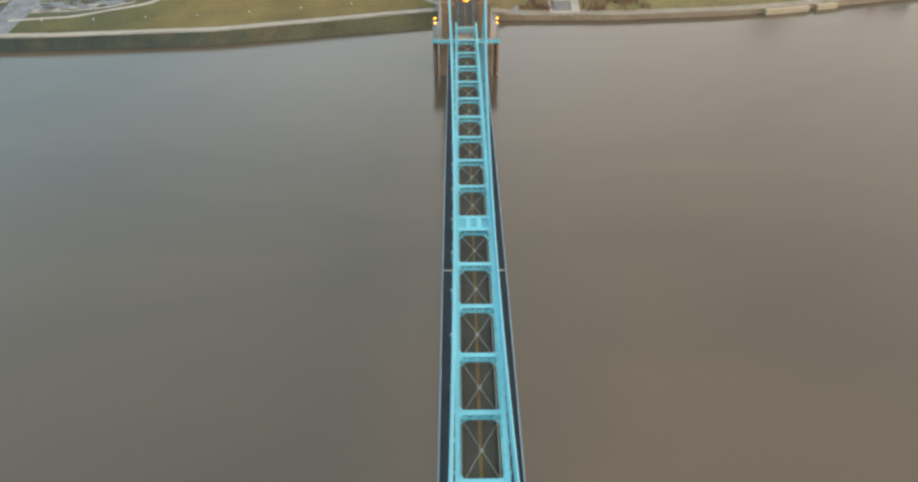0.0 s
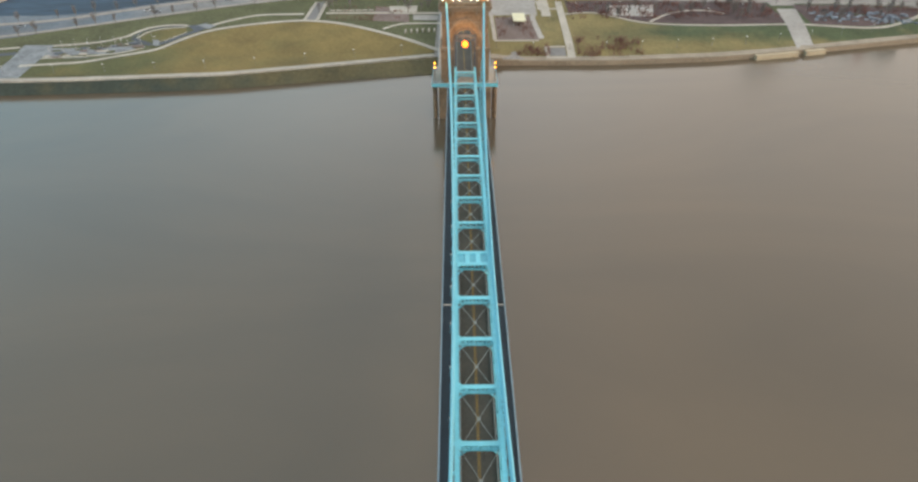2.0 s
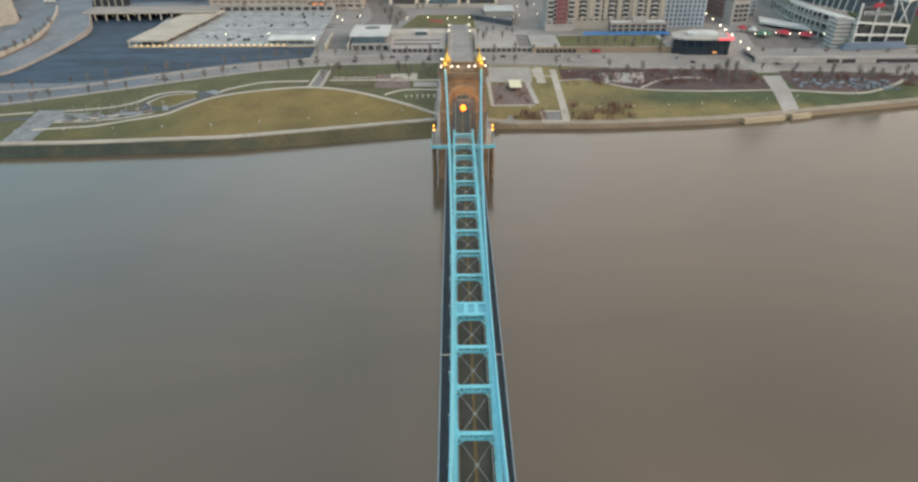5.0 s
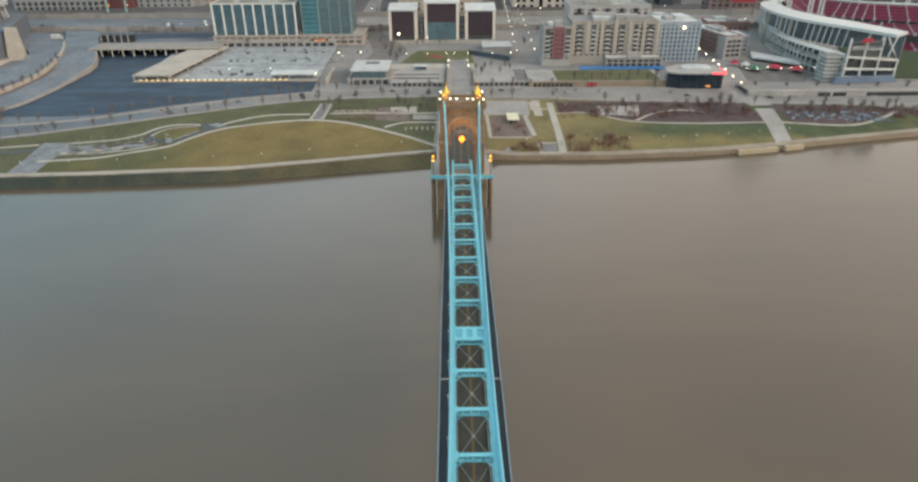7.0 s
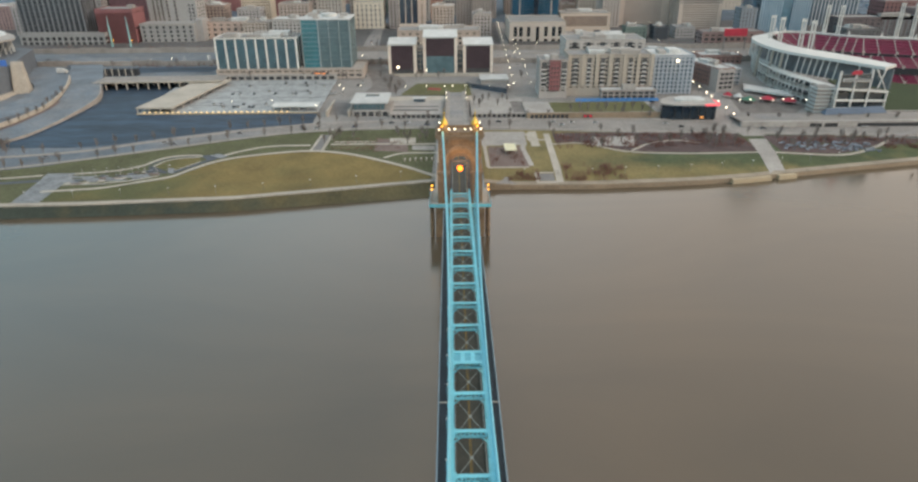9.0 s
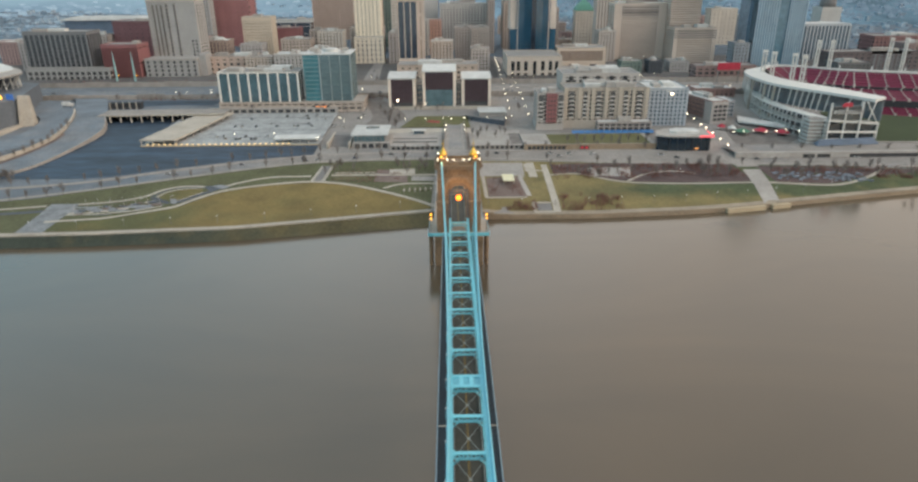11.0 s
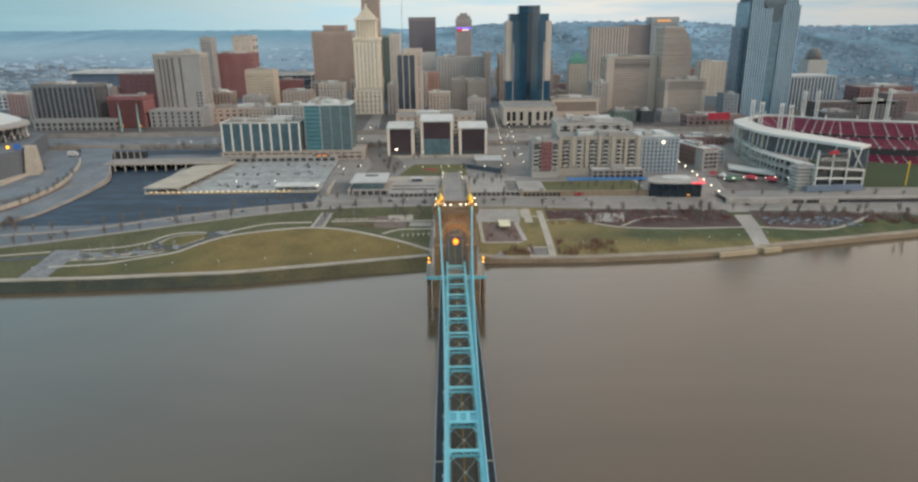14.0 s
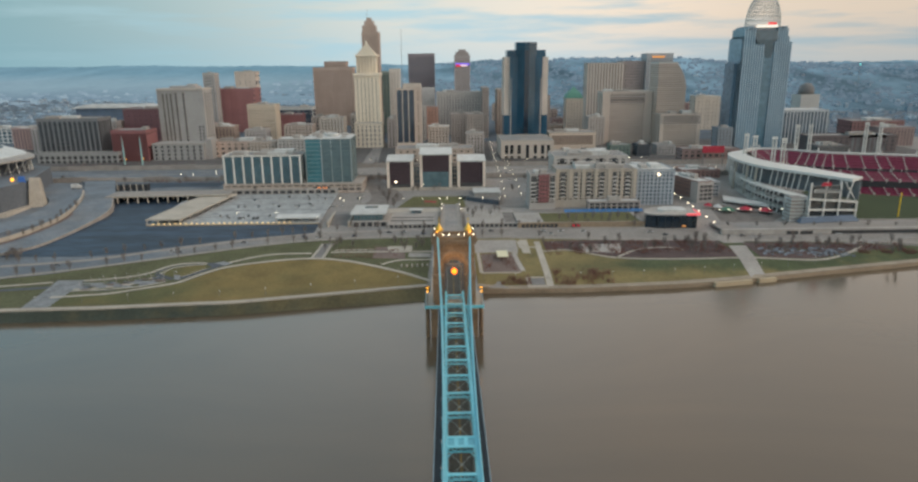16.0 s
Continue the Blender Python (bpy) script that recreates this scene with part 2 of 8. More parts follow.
M_STEELB = mat("blue_metal_shed", (0.12, 0.16, 0.22), 0.5, grain=2, stain=12, vary=0.2)


def hill_material():
    """Wooded hills with distance haze painted in: a faintly glowing backdrop, paler where mist is painted in the
    valley.
    """
    m = bpy.data.materials.new("hills_painted_haze")
    m.use_nodes = True
    t = m.node_tree
    b = t.nodes["Principled BSDF"]
    b.inputs["Roughness"].default_value, b.inputs["Specular IOR Level"].default_value = 1.0, 0.0
    geo = t.nodes.new("ShaderNodeNewGeometry")
    cols = []
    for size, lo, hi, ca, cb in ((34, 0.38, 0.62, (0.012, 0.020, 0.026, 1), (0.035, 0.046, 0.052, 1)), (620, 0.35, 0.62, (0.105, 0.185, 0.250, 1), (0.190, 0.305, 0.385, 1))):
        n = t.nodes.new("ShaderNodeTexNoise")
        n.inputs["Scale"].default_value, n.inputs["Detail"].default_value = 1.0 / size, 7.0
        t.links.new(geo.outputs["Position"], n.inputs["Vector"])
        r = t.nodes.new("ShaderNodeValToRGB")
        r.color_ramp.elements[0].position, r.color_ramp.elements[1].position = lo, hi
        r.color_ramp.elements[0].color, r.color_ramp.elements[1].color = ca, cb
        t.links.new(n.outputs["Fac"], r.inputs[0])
        cols.append(r)
    sep = t.nodes.new("ShaderNodeSeparateXYZ")
    t.links.new(geo.outputs["Position"], sep.inputs[0])
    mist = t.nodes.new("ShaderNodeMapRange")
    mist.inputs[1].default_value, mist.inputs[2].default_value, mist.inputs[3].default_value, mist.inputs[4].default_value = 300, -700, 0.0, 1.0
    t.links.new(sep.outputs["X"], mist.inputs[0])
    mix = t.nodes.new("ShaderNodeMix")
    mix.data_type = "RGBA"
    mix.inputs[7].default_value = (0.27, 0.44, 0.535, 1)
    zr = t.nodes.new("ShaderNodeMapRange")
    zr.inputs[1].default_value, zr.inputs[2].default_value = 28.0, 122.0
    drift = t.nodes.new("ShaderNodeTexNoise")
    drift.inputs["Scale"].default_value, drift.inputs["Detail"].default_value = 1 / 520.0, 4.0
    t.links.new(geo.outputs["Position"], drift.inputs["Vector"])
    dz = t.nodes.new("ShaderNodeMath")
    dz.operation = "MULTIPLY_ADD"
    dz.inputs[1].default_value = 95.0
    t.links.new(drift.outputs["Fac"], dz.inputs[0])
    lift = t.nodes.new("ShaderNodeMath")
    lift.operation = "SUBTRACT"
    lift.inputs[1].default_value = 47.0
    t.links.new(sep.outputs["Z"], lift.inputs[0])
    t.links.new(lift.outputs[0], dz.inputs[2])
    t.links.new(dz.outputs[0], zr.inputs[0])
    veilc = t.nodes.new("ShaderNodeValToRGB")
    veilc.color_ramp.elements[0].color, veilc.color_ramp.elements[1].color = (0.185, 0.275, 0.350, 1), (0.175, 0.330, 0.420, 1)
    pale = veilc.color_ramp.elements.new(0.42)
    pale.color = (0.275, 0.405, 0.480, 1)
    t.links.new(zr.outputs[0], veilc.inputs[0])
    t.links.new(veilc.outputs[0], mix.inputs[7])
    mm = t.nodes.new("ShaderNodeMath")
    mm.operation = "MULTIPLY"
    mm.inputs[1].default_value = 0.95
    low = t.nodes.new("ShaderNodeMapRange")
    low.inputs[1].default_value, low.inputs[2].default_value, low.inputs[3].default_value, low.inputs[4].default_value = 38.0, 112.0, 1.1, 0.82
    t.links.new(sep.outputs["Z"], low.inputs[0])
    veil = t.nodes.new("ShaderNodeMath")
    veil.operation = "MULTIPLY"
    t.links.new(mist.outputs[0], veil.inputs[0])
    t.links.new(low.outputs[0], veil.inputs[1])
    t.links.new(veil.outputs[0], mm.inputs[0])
    # dark stands of trees among paler slopes
    wood = t.nodes.new("ShaderNodeTexNoise")
    wood.inputs["Scale"].default_value, wood.inputs["Detail"].default_value, wood.inputs["Roughness"].default_value = 1 / 150.0, 6.0, 0.58
    stand = t.nodes.new("ShaderNodeMapping")
    stand.inputs["Scale"].default_value = (1.0, 0.16, 2.6)
    t.links.new(geo.outputs["Position"], stand.inputs[0])
    t.links.new(stand.outputs[0], wood.inputs["Vector"])
    wm = t.nodes.new("ShaderNodeMapRange")
    wm.inputs[1].default_value, wm.inputs[2].default_value, wm.inputs[3].default_value, wm.inputs[4].default_value = 0.38, 0.64, 0.52, 1.42
    t.links.new(wood.outputs["Fac"], wm.inputs[0])
    dk = t.nodes.new("ShaderNodeVectorMath")
    dk.operation = "SCALE"
    t.links.new(cols[1].outputs[0], dk.inputs[0])
    # haze painted into the glow: paler with distance
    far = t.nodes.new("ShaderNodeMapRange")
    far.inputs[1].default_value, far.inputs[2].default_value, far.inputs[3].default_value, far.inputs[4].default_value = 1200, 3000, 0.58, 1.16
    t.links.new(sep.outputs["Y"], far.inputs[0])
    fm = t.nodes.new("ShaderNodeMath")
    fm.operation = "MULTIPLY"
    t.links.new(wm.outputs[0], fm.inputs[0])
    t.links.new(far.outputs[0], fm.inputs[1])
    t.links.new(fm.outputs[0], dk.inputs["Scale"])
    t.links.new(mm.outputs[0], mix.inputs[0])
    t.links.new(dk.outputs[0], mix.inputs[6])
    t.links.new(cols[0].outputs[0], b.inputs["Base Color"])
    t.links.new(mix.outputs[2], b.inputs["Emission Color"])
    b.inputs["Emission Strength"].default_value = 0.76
    return m


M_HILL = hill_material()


def woods_material(name="far_woods_painted_haze", lo=(0.110, 0.160, 0.210, 1), mid=(0.126, 0.180, 0.230, 1), hi=(0.158, 0.222, 0.278, 1)):
    """Far tree crowns and roofs, haze painted in as their glow: part of the glowing backdrop, each clump of its own
    tone.
    """
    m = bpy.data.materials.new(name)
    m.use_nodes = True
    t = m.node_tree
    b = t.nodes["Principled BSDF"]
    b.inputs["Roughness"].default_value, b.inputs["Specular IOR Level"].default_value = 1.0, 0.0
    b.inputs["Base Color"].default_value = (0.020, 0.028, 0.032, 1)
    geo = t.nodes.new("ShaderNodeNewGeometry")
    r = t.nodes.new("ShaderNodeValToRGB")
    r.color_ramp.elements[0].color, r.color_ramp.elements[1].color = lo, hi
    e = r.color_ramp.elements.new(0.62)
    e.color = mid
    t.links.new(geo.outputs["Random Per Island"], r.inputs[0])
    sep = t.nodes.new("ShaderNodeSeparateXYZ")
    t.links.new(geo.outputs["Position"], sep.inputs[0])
    # painted haze: the glow grows with distance
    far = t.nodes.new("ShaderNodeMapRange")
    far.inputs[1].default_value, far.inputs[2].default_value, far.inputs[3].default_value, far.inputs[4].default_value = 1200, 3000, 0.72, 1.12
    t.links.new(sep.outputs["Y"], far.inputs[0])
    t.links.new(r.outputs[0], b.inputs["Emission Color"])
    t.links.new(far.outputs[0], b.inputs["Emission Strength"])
    return m


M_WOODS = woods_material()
G_WARM = glow("warm_lamp_glow", (1.0, 0.82, 0.58), 3.0)
G_WHITE = glow("white_lamp_glow", (1.0, 0.90, 0.66), 3.5)
G_GOLD = glow("amber_lamp_glow", (1.0, 0.42, 0.03), 2.2)
G_ORANGE = glow("orange_beacon_glow", (1.0, 0.19, 0.012), 2.8)
G_RED = glow("red_sign_glow", (0.9, 0.03, 0.04), 0.45)
G_REDP = glow("pink_red_rim_glow", (1.0, 0.13, 0.15), 0.55)
G_BLUE = glow("violet_sign_glow", (0.25, 0.16, 1.0), 0.35)
G_TEAL = glow("cyan_beacon_glow", (0.25, 0.9, 0.85), 0.5)


def graded_ground(name, dry, green, gx, gy=None, patch=26.0, rough=0.95):
    """Grass that turns from one growth to another, or streets with cool light painted in: gx and gy are stretches of
    the plan over which the green or the cool tone takes over.
    """
    m = mat(name, dry, rough, grain=1.8, stain=22, vary=0.34, bump=0.08)
    t = m.node_tree
    b = t.nodes["Principled BSDF"]
    base = b.inputs["Base Color"].links[0].from_node
    geo = t.nodes.new("ShaderNodeNewGeometry")
    sep = t.nodes.new("ShaderNodeSeparateXYZ")
    t.links.new(geo.outputs["Position"], sep.inputs[0])
    n = t.nodes.new("ShaderNodeTexNoise")
    n.inputs["Scale"].default_value, n.inputs["Detail"].default_value, n.inputs["Roughness"].default_value = 1 / patch, 6.0, 0.62
    t.links.new(geo.outputs["Position"], n.inputs["Vector"])
    out = None
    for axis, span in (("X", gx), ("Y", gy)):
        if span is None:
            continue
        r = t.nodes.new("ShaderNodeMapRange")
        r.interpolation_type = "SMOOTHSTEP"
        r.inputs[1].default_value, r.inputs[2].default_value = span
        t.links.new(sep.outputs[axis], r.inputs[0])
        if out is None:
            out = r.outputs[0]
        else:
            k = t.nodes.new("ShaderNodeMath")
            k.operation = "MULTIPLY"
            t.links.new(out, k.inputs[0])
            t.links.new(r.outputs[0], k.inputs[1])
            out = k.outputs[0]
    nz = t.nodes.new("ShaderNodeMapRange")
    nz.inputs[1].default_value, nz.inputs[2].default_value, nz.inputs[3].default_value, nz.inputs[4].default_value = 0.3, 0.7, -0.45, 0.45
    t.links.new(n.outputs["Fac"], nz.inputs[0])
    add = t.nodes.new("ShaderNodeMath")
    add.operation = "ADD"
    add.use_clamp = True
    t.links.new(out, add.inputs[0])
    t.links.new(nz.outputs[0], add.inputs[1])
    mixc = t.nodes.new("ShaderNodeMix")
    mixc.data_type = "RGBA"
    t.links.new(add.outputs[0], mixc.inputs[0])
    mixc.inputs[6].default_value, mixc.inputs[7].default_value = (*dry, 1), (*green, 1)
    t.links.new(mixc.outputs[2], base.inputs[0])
    return m


M_SLOPE = graded_ground("river_bank_grass", (0.120, 0.100, 0.050), (0.044, 0.054, 0.042), (-70, -190), patch=18)
M_MEADOW = graded_ground("winter_meadow_grass", (0.212, 0.154, 0.052), (0.105, 0.106, 0.040), (-135, -215), patch=34)
# streets and city ground: cool western light painted in, darker and bluer westward
M_ASPH = graded_ground("grey_street_cool_west", (0.290, 0.264, 0.243), (0.148, 0.174, 0.202), (-90, -280), patch=36, rough=0.9)
M_LOT.node_tree.nodes["Mapping"].inputs["Rotation"].default_value = (0, 0, radians(-38))
M_CITY = graded_ground("city_ground_cool_west", (0.262, 0.244, 0.228), (0.146, 0.170, 0.196), (-90, -280), patch=44, rough=0.9)
M_EAST = graded_ground("east_park_grass", (0.185, 0.146, 0.060), (0.060, 0.076, 0.034), (75, 150), (240, 262), patch=24)


def paint(name, rgb, **k):
    return mat(name, rgb, **{**dict(rough=0.85, grain=2.5, stain=22, vary=0.13, rand=0.05), **k})


def glass(name, rgb, rough=0.12):
    return mat(name, rgb, rough, 0.0, grain=6, stain=24, vary=0.30, rand=0.15, spec=0.9)


# ---- mesh tools ----
class Geo:
    """Vertices and faces of one part."""

    def __init__(self):
        self.v, self.f = [], []

    def add(self, vs, fs):
        n = len(self.v)
        self.v += [tuple(p) for p in vs]
        self.f += [tuple(i + n for i in f) for f in fs]
        return self

    def box(self, x0, x1, y0, y1, z0, z1):
        return self.add([(x0, y0, z0), (x1, y0, z0), (x1, y1, z0), (x0, y1, z0), (x0, y0, z1), (x1, y0, z1), (x1, y1, z1), (x0, y1, z1)],
                        [(0, 3, 2, 1), (4, 5, 6, 7), (0, 1, 5, 4), (1, 2, 6, 5), (2, 3, 7, 6), (3, 0, 4, 7)])

    def beam(self, p, q, w, h):
        """A bar of section w by h from p to q."""
        p, q = Vector(p), Vector(q)
        d = (q - p).normalized()
        up = Vector((0, 0, 1)) if abs(d.z) < 0.9 else Vector((0, 1, 0))
        s = d.cross(up).normalized() * (w / 2)
        u = s.cross(d).normalized() * (h / 2)
        return self.add([p - s - u, p + s - u, p + s + u, p - s + u, q - s - u, q + s - u, q + s + u, q - s + u],
                        [(0, 1, 2, 3), (7, 6, 5, 4), (0, 4, 5, 1), (1, 5, 6, 2), (2, 6, 7, 3), (3, 7, 4, 0)])

    def lathe(self, rings, n=8, x=0, y=0, turn=0.0):
        """rings of (radius, z) turned about an upright axis."""
        vs, fs = [], []
        for r, z in rings:
            vs += [(x + r * math.cos(turn + 2 * math.pi * i / n), y + r * math.sin(turn + 2 * math.pi * i / n), z) for i in range(n)]
        for k in range(len(rings) - 1):
            fs += [(k * n + i, k * n + (i + 1) % n, (k + 1) * n + (i + 1) % n, (k + 1) * n + i) for i in range(n)]
        fs += [tuple(range(n))[::-1], tuple(range((len(rings) - 1) * n, len(rings) * n))]
        return self.add(vs, fs)

    def tube(self, pts, r, n=6):
        vs, fs = [], []
        for k, p in enumerate(pts):
            a, b = Vector(pts[max(k - 1, 0)]), Vector(pts[min(k + 1, len(pts) - 1)])
            d = (b - a).normalized()
            s = d.cross(Vector((0, 0, 1)))
            s = s.normalized() if s.length > 1e-4 else Vector((1, 0, 0))
            u = s.cross(d)
            rr = r[k] if isinstance(r, (list, tuple)) else r
            vs += [Vector(p) + (s * math.cos(2 * math.pi * i / n) + u * math.sin(2 * math.pi * i / n)) * rr for i in range(n)]
        for k in range(len(pts) - 1):
            fs += [(k * n + i, k * n + (i + 1) % n, (k + 1) * n + (i + 1) % n, (k + 1) * n + i) for i in range(n)]
        fs += [tuple(range(n))[::-1], tuple(range((len(pts) - 1) * n, len(pts) * n))]
        return self.add(vs, fs)

    def prism(self, outline, z0, z1):
        """An upright block over a plan outline of (x, y), counter-clockwise."""
        n = len(outline)
        return self.add([(x, y, z0) for x, y in outline] + [(x, y, z1) for x, y in outline],
                        [tuple(range(n))[::-1], tuple(range(n, 2 * n))] + [(i, (i + 1) % n, n + (i + 1) % n, n + i) for i in range(n)])

    def sheet(self, rows):
        """A surface through rows of points."""
        n = len(rows[0])
        return self.add([p for r in rows for p in r],
                        [(k * n + i, k * n + i + 1, (k + 1) * n + i + 1, (k + 1) * n + i) for k in range(len(rows) - 1) for i in range(n - 1)])

    def strip(self, rings):
        """A bar through closed section rings of equal length."""
        n = len(rings[0])
        self.add([p for r in rings for p in r],
                 [(k * n + i, k * n + (i + 1) % n, (k + 1) * n + (i + 1) % n, (k + 1) * n + i) for k in range(len(rings) - 1) for i in range(n)]
                 + [tuple(range(n))[::-1], tuple(range((len(rings) - 1) * n, len(rings) * n))])
        return self

    def data(self, name, *mats):
        me = bpy.data.meshes.new(name)
        me.from_pydata(self.v, [], self.f)
        for m in mats:
            me.materials.append(m)
        me.validate()
        me.update()
        return me


def thing(name, at=(0, 0, 0), label="", category="", group="", kind="", turn=0.0):
    ob = new(name)
    ob.matrix_world = pose(*at, 0, 0, turn)
    return tagged(ob, label, category, group, kind)


def part(name, geo, material, parent, label="", at=(0, 0, 0), turn=0.0):
    """geo: a Geo or a mesh that is shared. One mesh object under parent."""
    ob = new(name, geo.data(name, material) if isinstance(geo, Geo) else geo)
    ob.parent = parent
    ob.matrix_basis = pose(*at, 0, 0, turn)
    return tagged(ob, label)


def solo(name, geo, material, label, category, group="", kind="", at=(0, 0, 0)):
    ob = new(name, geo.data(name, material) if isinstance(geo, Geo) else geo)
    ob.matrix_world = pose(*at)
    return tagged(ob, label, category, group, kind)


def smooth(mesh):
    for p in mesh.polygons:
        p.use_smooth = True
    return mesh


def curve(pts, n):
    """n + 1 points along a smooth line through the control points."""
    P = [Vector((*p, 0)) for p in pts]
    P = [2 * P[0] - P[1]] + P + [2 * P[-1] - P[-2]]
    out = []
    for i in range(n + 1):
        s = i / n * (len(P) - 3)
        k = min(int(s), len(P) - 4)
        u = s - k
        a, b, c, d = P[k:k + 4]
        q = 0.5 * (2 * b + (c - a) * u + (2 * a - 5 * b + 4 * c - d) * u * u + (3 * b - a - 3 * c + d) * u ** 3)
        out.append((q.x, q.y))
    return out


# ---- ground, river ----
GY = [-9000, 230, 310, 370, 520, 700, 2000, 9000]
GZ = [5, 5, 9, 12.5, 20, 24, 30, 30]
BX = [-5000, -600, -330, -268, -214, -132, -78, -17, 19, 85, 144, 185, 253, 334, 480, 5000]
BY = [120, 184, 190, 191.5, 193.5, 200, 212, 226, 226, 225.5, 230, 236.7, 253, 271.5, 300, 300]
SX = [-5000, -600, -330, -268, -214, -132, -78, -17, 12, 19]
SW = [6, 6, 6, 6, 6, 7, 9, 14, 10, 0.2]


def level(y):
    return float(np.interp(y, GY, GZ))


def bank(x):
    return float(np.interp(x, BX, BY))


def shore(x):
    return bank(x) - float(np.interp(x, SX, SW))


def edge_z(x):
    """Height of the bank's edge: the eastern river walk lies lower."""
    return float(np.interp(x, [12, 30], [5.0, 2.7]))


def ground_z(x, y):
    b, s = bank(x), shore(x)
    if y < b:
        return edge_z(x) * max(0.0, (y - s) / (b - s))
    return min(level(y), edge_z(x) + 0.15 * (y - b))


def hill_z(x, y):
    ridge = float(np.interp(x, [-4000, -1500, -600, 300, 900, 1500, 2300, 5000], [4300, 3900, 3300, 2900, 2500, 2200, 1900, 1800]))
    top = float(np.interp(x, [-4000, -2000, -1200, -300, 500, 900, 1300, 1800, 2400, 4000], [112, 112, 104, 98, 118, 128, 98, 88, 96, 106]))
    u = min(1.0, max(0.0, (y - ridge * 0.52) / (ridge * 0.48)))
    u = u * u * (3 - 2 * u)
    n = noise.noise((x / 420, y / 420, 3.1)) * 22 + noise.noise((x / 150, y / 150, 7.7)) * 11 + noise.noise((x / 60, y / 60, 1.7)) * 7 + noise.noise((x / 27, y / 40, 5.2)) * 8
    n *= float(np.interp(x, [-900, -250], [0.55, 1.0]))
    return top * u + n * u


cols = sorted(set(BX + SX + list(range(-480, 481, 40)) + [-3500, -2400, -1600, -1100, -800, 800, 1100, 1600, 2400, 3500]))
rows_y = [230, 310, 370, 520, 700, 1000, 1400, 2000, 4950]
g = Geo()
rows = [[(x, shore(x) - 25, -6) for x in cols], [(x, shore(x), -0.02) for x in cols], [(x, bank(x), edge_z(x)) for x in cols]]
rows += [[(x, bank(x) + d, ground_z(x, bank(x) + d) - (0.5 if x > 12 else 0.06)) for x in cols] for d in (6, 12, 18, 24, 30, 36)]
rows += [[(x, max(y, bank(x) + 0.5 * k + 37), level(max(y, bank(x) + 0.5 * k + 37)) - 0.04) for x in cols] for k, y in enumerate(rows_y)]
g.sheet(rows)
solo("ground", g, M_CITY, "grey-brown city paving and asphalt, cool light painted in westward", "ground", kind="structure")

g = Geo()
g.sheet([[(x, y, 0) for x in (-5000, -900, -300, 0, 300, 900, 5000)] for y in (-3500, -600, 0, 150, 330)])
solo("water", g, M_WATER, "wide brown muddy river water with soft ripples", "river", kind="structure")

g = Geo()
hx = [-4600 + 25 * i for i in range(329)]
hy = [1150 + 50 * i for i in range(75)]
g.sheet([[(x, y, level(y) - 2 + hill_z(x, y)) for x in hx] for y in hy])
solo("backdrop", smooth(g.data("backdrop", M_HILL)), None, "wooded hills behind the city with blue haze painted in", "hills", kind="structure")


# tree crowns and roofs on the far hills
g = Geo()
rw = random.Random(91)
for i in range(12000):
    x = -700 + 3500 * rw.random()
    y = rw.uniform(1350, 2950)
    hz = hill_z(x, y)
    if hz < 8 or noise.noise((x / 130, y / 260, 9.3)) < rw.uniform(-0.5, 0.3) or x < -100:
        continue
    z = level(y) - 2 + hz
    if rw.random() < 0.06:
        w, d, h_ = rw.uniform(4, 9), 5, rw.uniform(4, 9)
        g.box(x - w, x + w, y - d, y + d, z - 3, z + h_)
        continue
    r_, h_ = rw.uniform(4, 11), rw.uniform(4, 9)
    a = [(x + r_ * math.cos(k * 1.2566 + i) * rw.uniform(.7, 1.2), y + r_ * math.sin(k * 1.2566 + i), z + h_ * rw.uniform(0.1, 0.5)) for k in range(5)]
    g.add(a + [(x + rw.uniform(-3, 3), y, z + h_), (x, y, z - 4)], [(k, (k + 1) % 5, 5) for k in range(5)] + [((k + 1) % 5, k, 6) for k in range(5)])
hz_ = Geo()
for i in range(800):
    y = rw.uniform(1250, 2500)
    x = -160 - y * 0.8 * rw.random()
    z = level(y) - 2 + max(0.0, hill_z(x, y))
    w, d, h_ = rw.uniform(3, 11), rw.uniform(4, 8), rw.uniform(2, 6) * (2.2 if rw.random() < 0.06 else 1)
    hz_.box(x - w, x + w, y - d, y + d, z - 3, z + h_)
solo("far_houses", hz_, woods_material("far_houses_painted_haze", (0.185, 0.262, 0.330, 1), (0.215, 0.300, 0.370, 1), (0.300, 0.390, 0.450, 1)), "roofs and sheds in the valley, haze painted in", "houses", kind="stuff")
solo("far_woods", smooth(g.data("far_woods", M_WOODS)), None, "bare woods and roofs on far hills, haze painted in", "woods", kind="stuff")


def along(x0, x1, off, fn=bank, step=6):
    """Points that follow the river bank."""
    n = max(2, round(abs(x1 - x0) / step))
    return [(x0 + (x1 - x0) * i / n, fn(x0 + (x1 - x0) * i / n) + off) for i in range(n + 1)]


def loft(name, a, b, off, material, label, category, n=24, m=4, kind="structure", flat=None):
    """Ground cover between two edge lines."""
    A, B = curve(a, n), curve(b, n)
    rows = []
    for k in range(m + 1):
        u = k / m
        r = []
        for p, q in zip(A, B):
            x, y = p[0] + (q[0] - p[0]) * u, p[1] + (q[1] - p[1]) * u
            r.append((x, y, (ground_z(x, y) if flat is None else flat) + off))
        rows.append(r)
    return solo(name, Geo().sheet(rows), material, label, category, kind=kind)


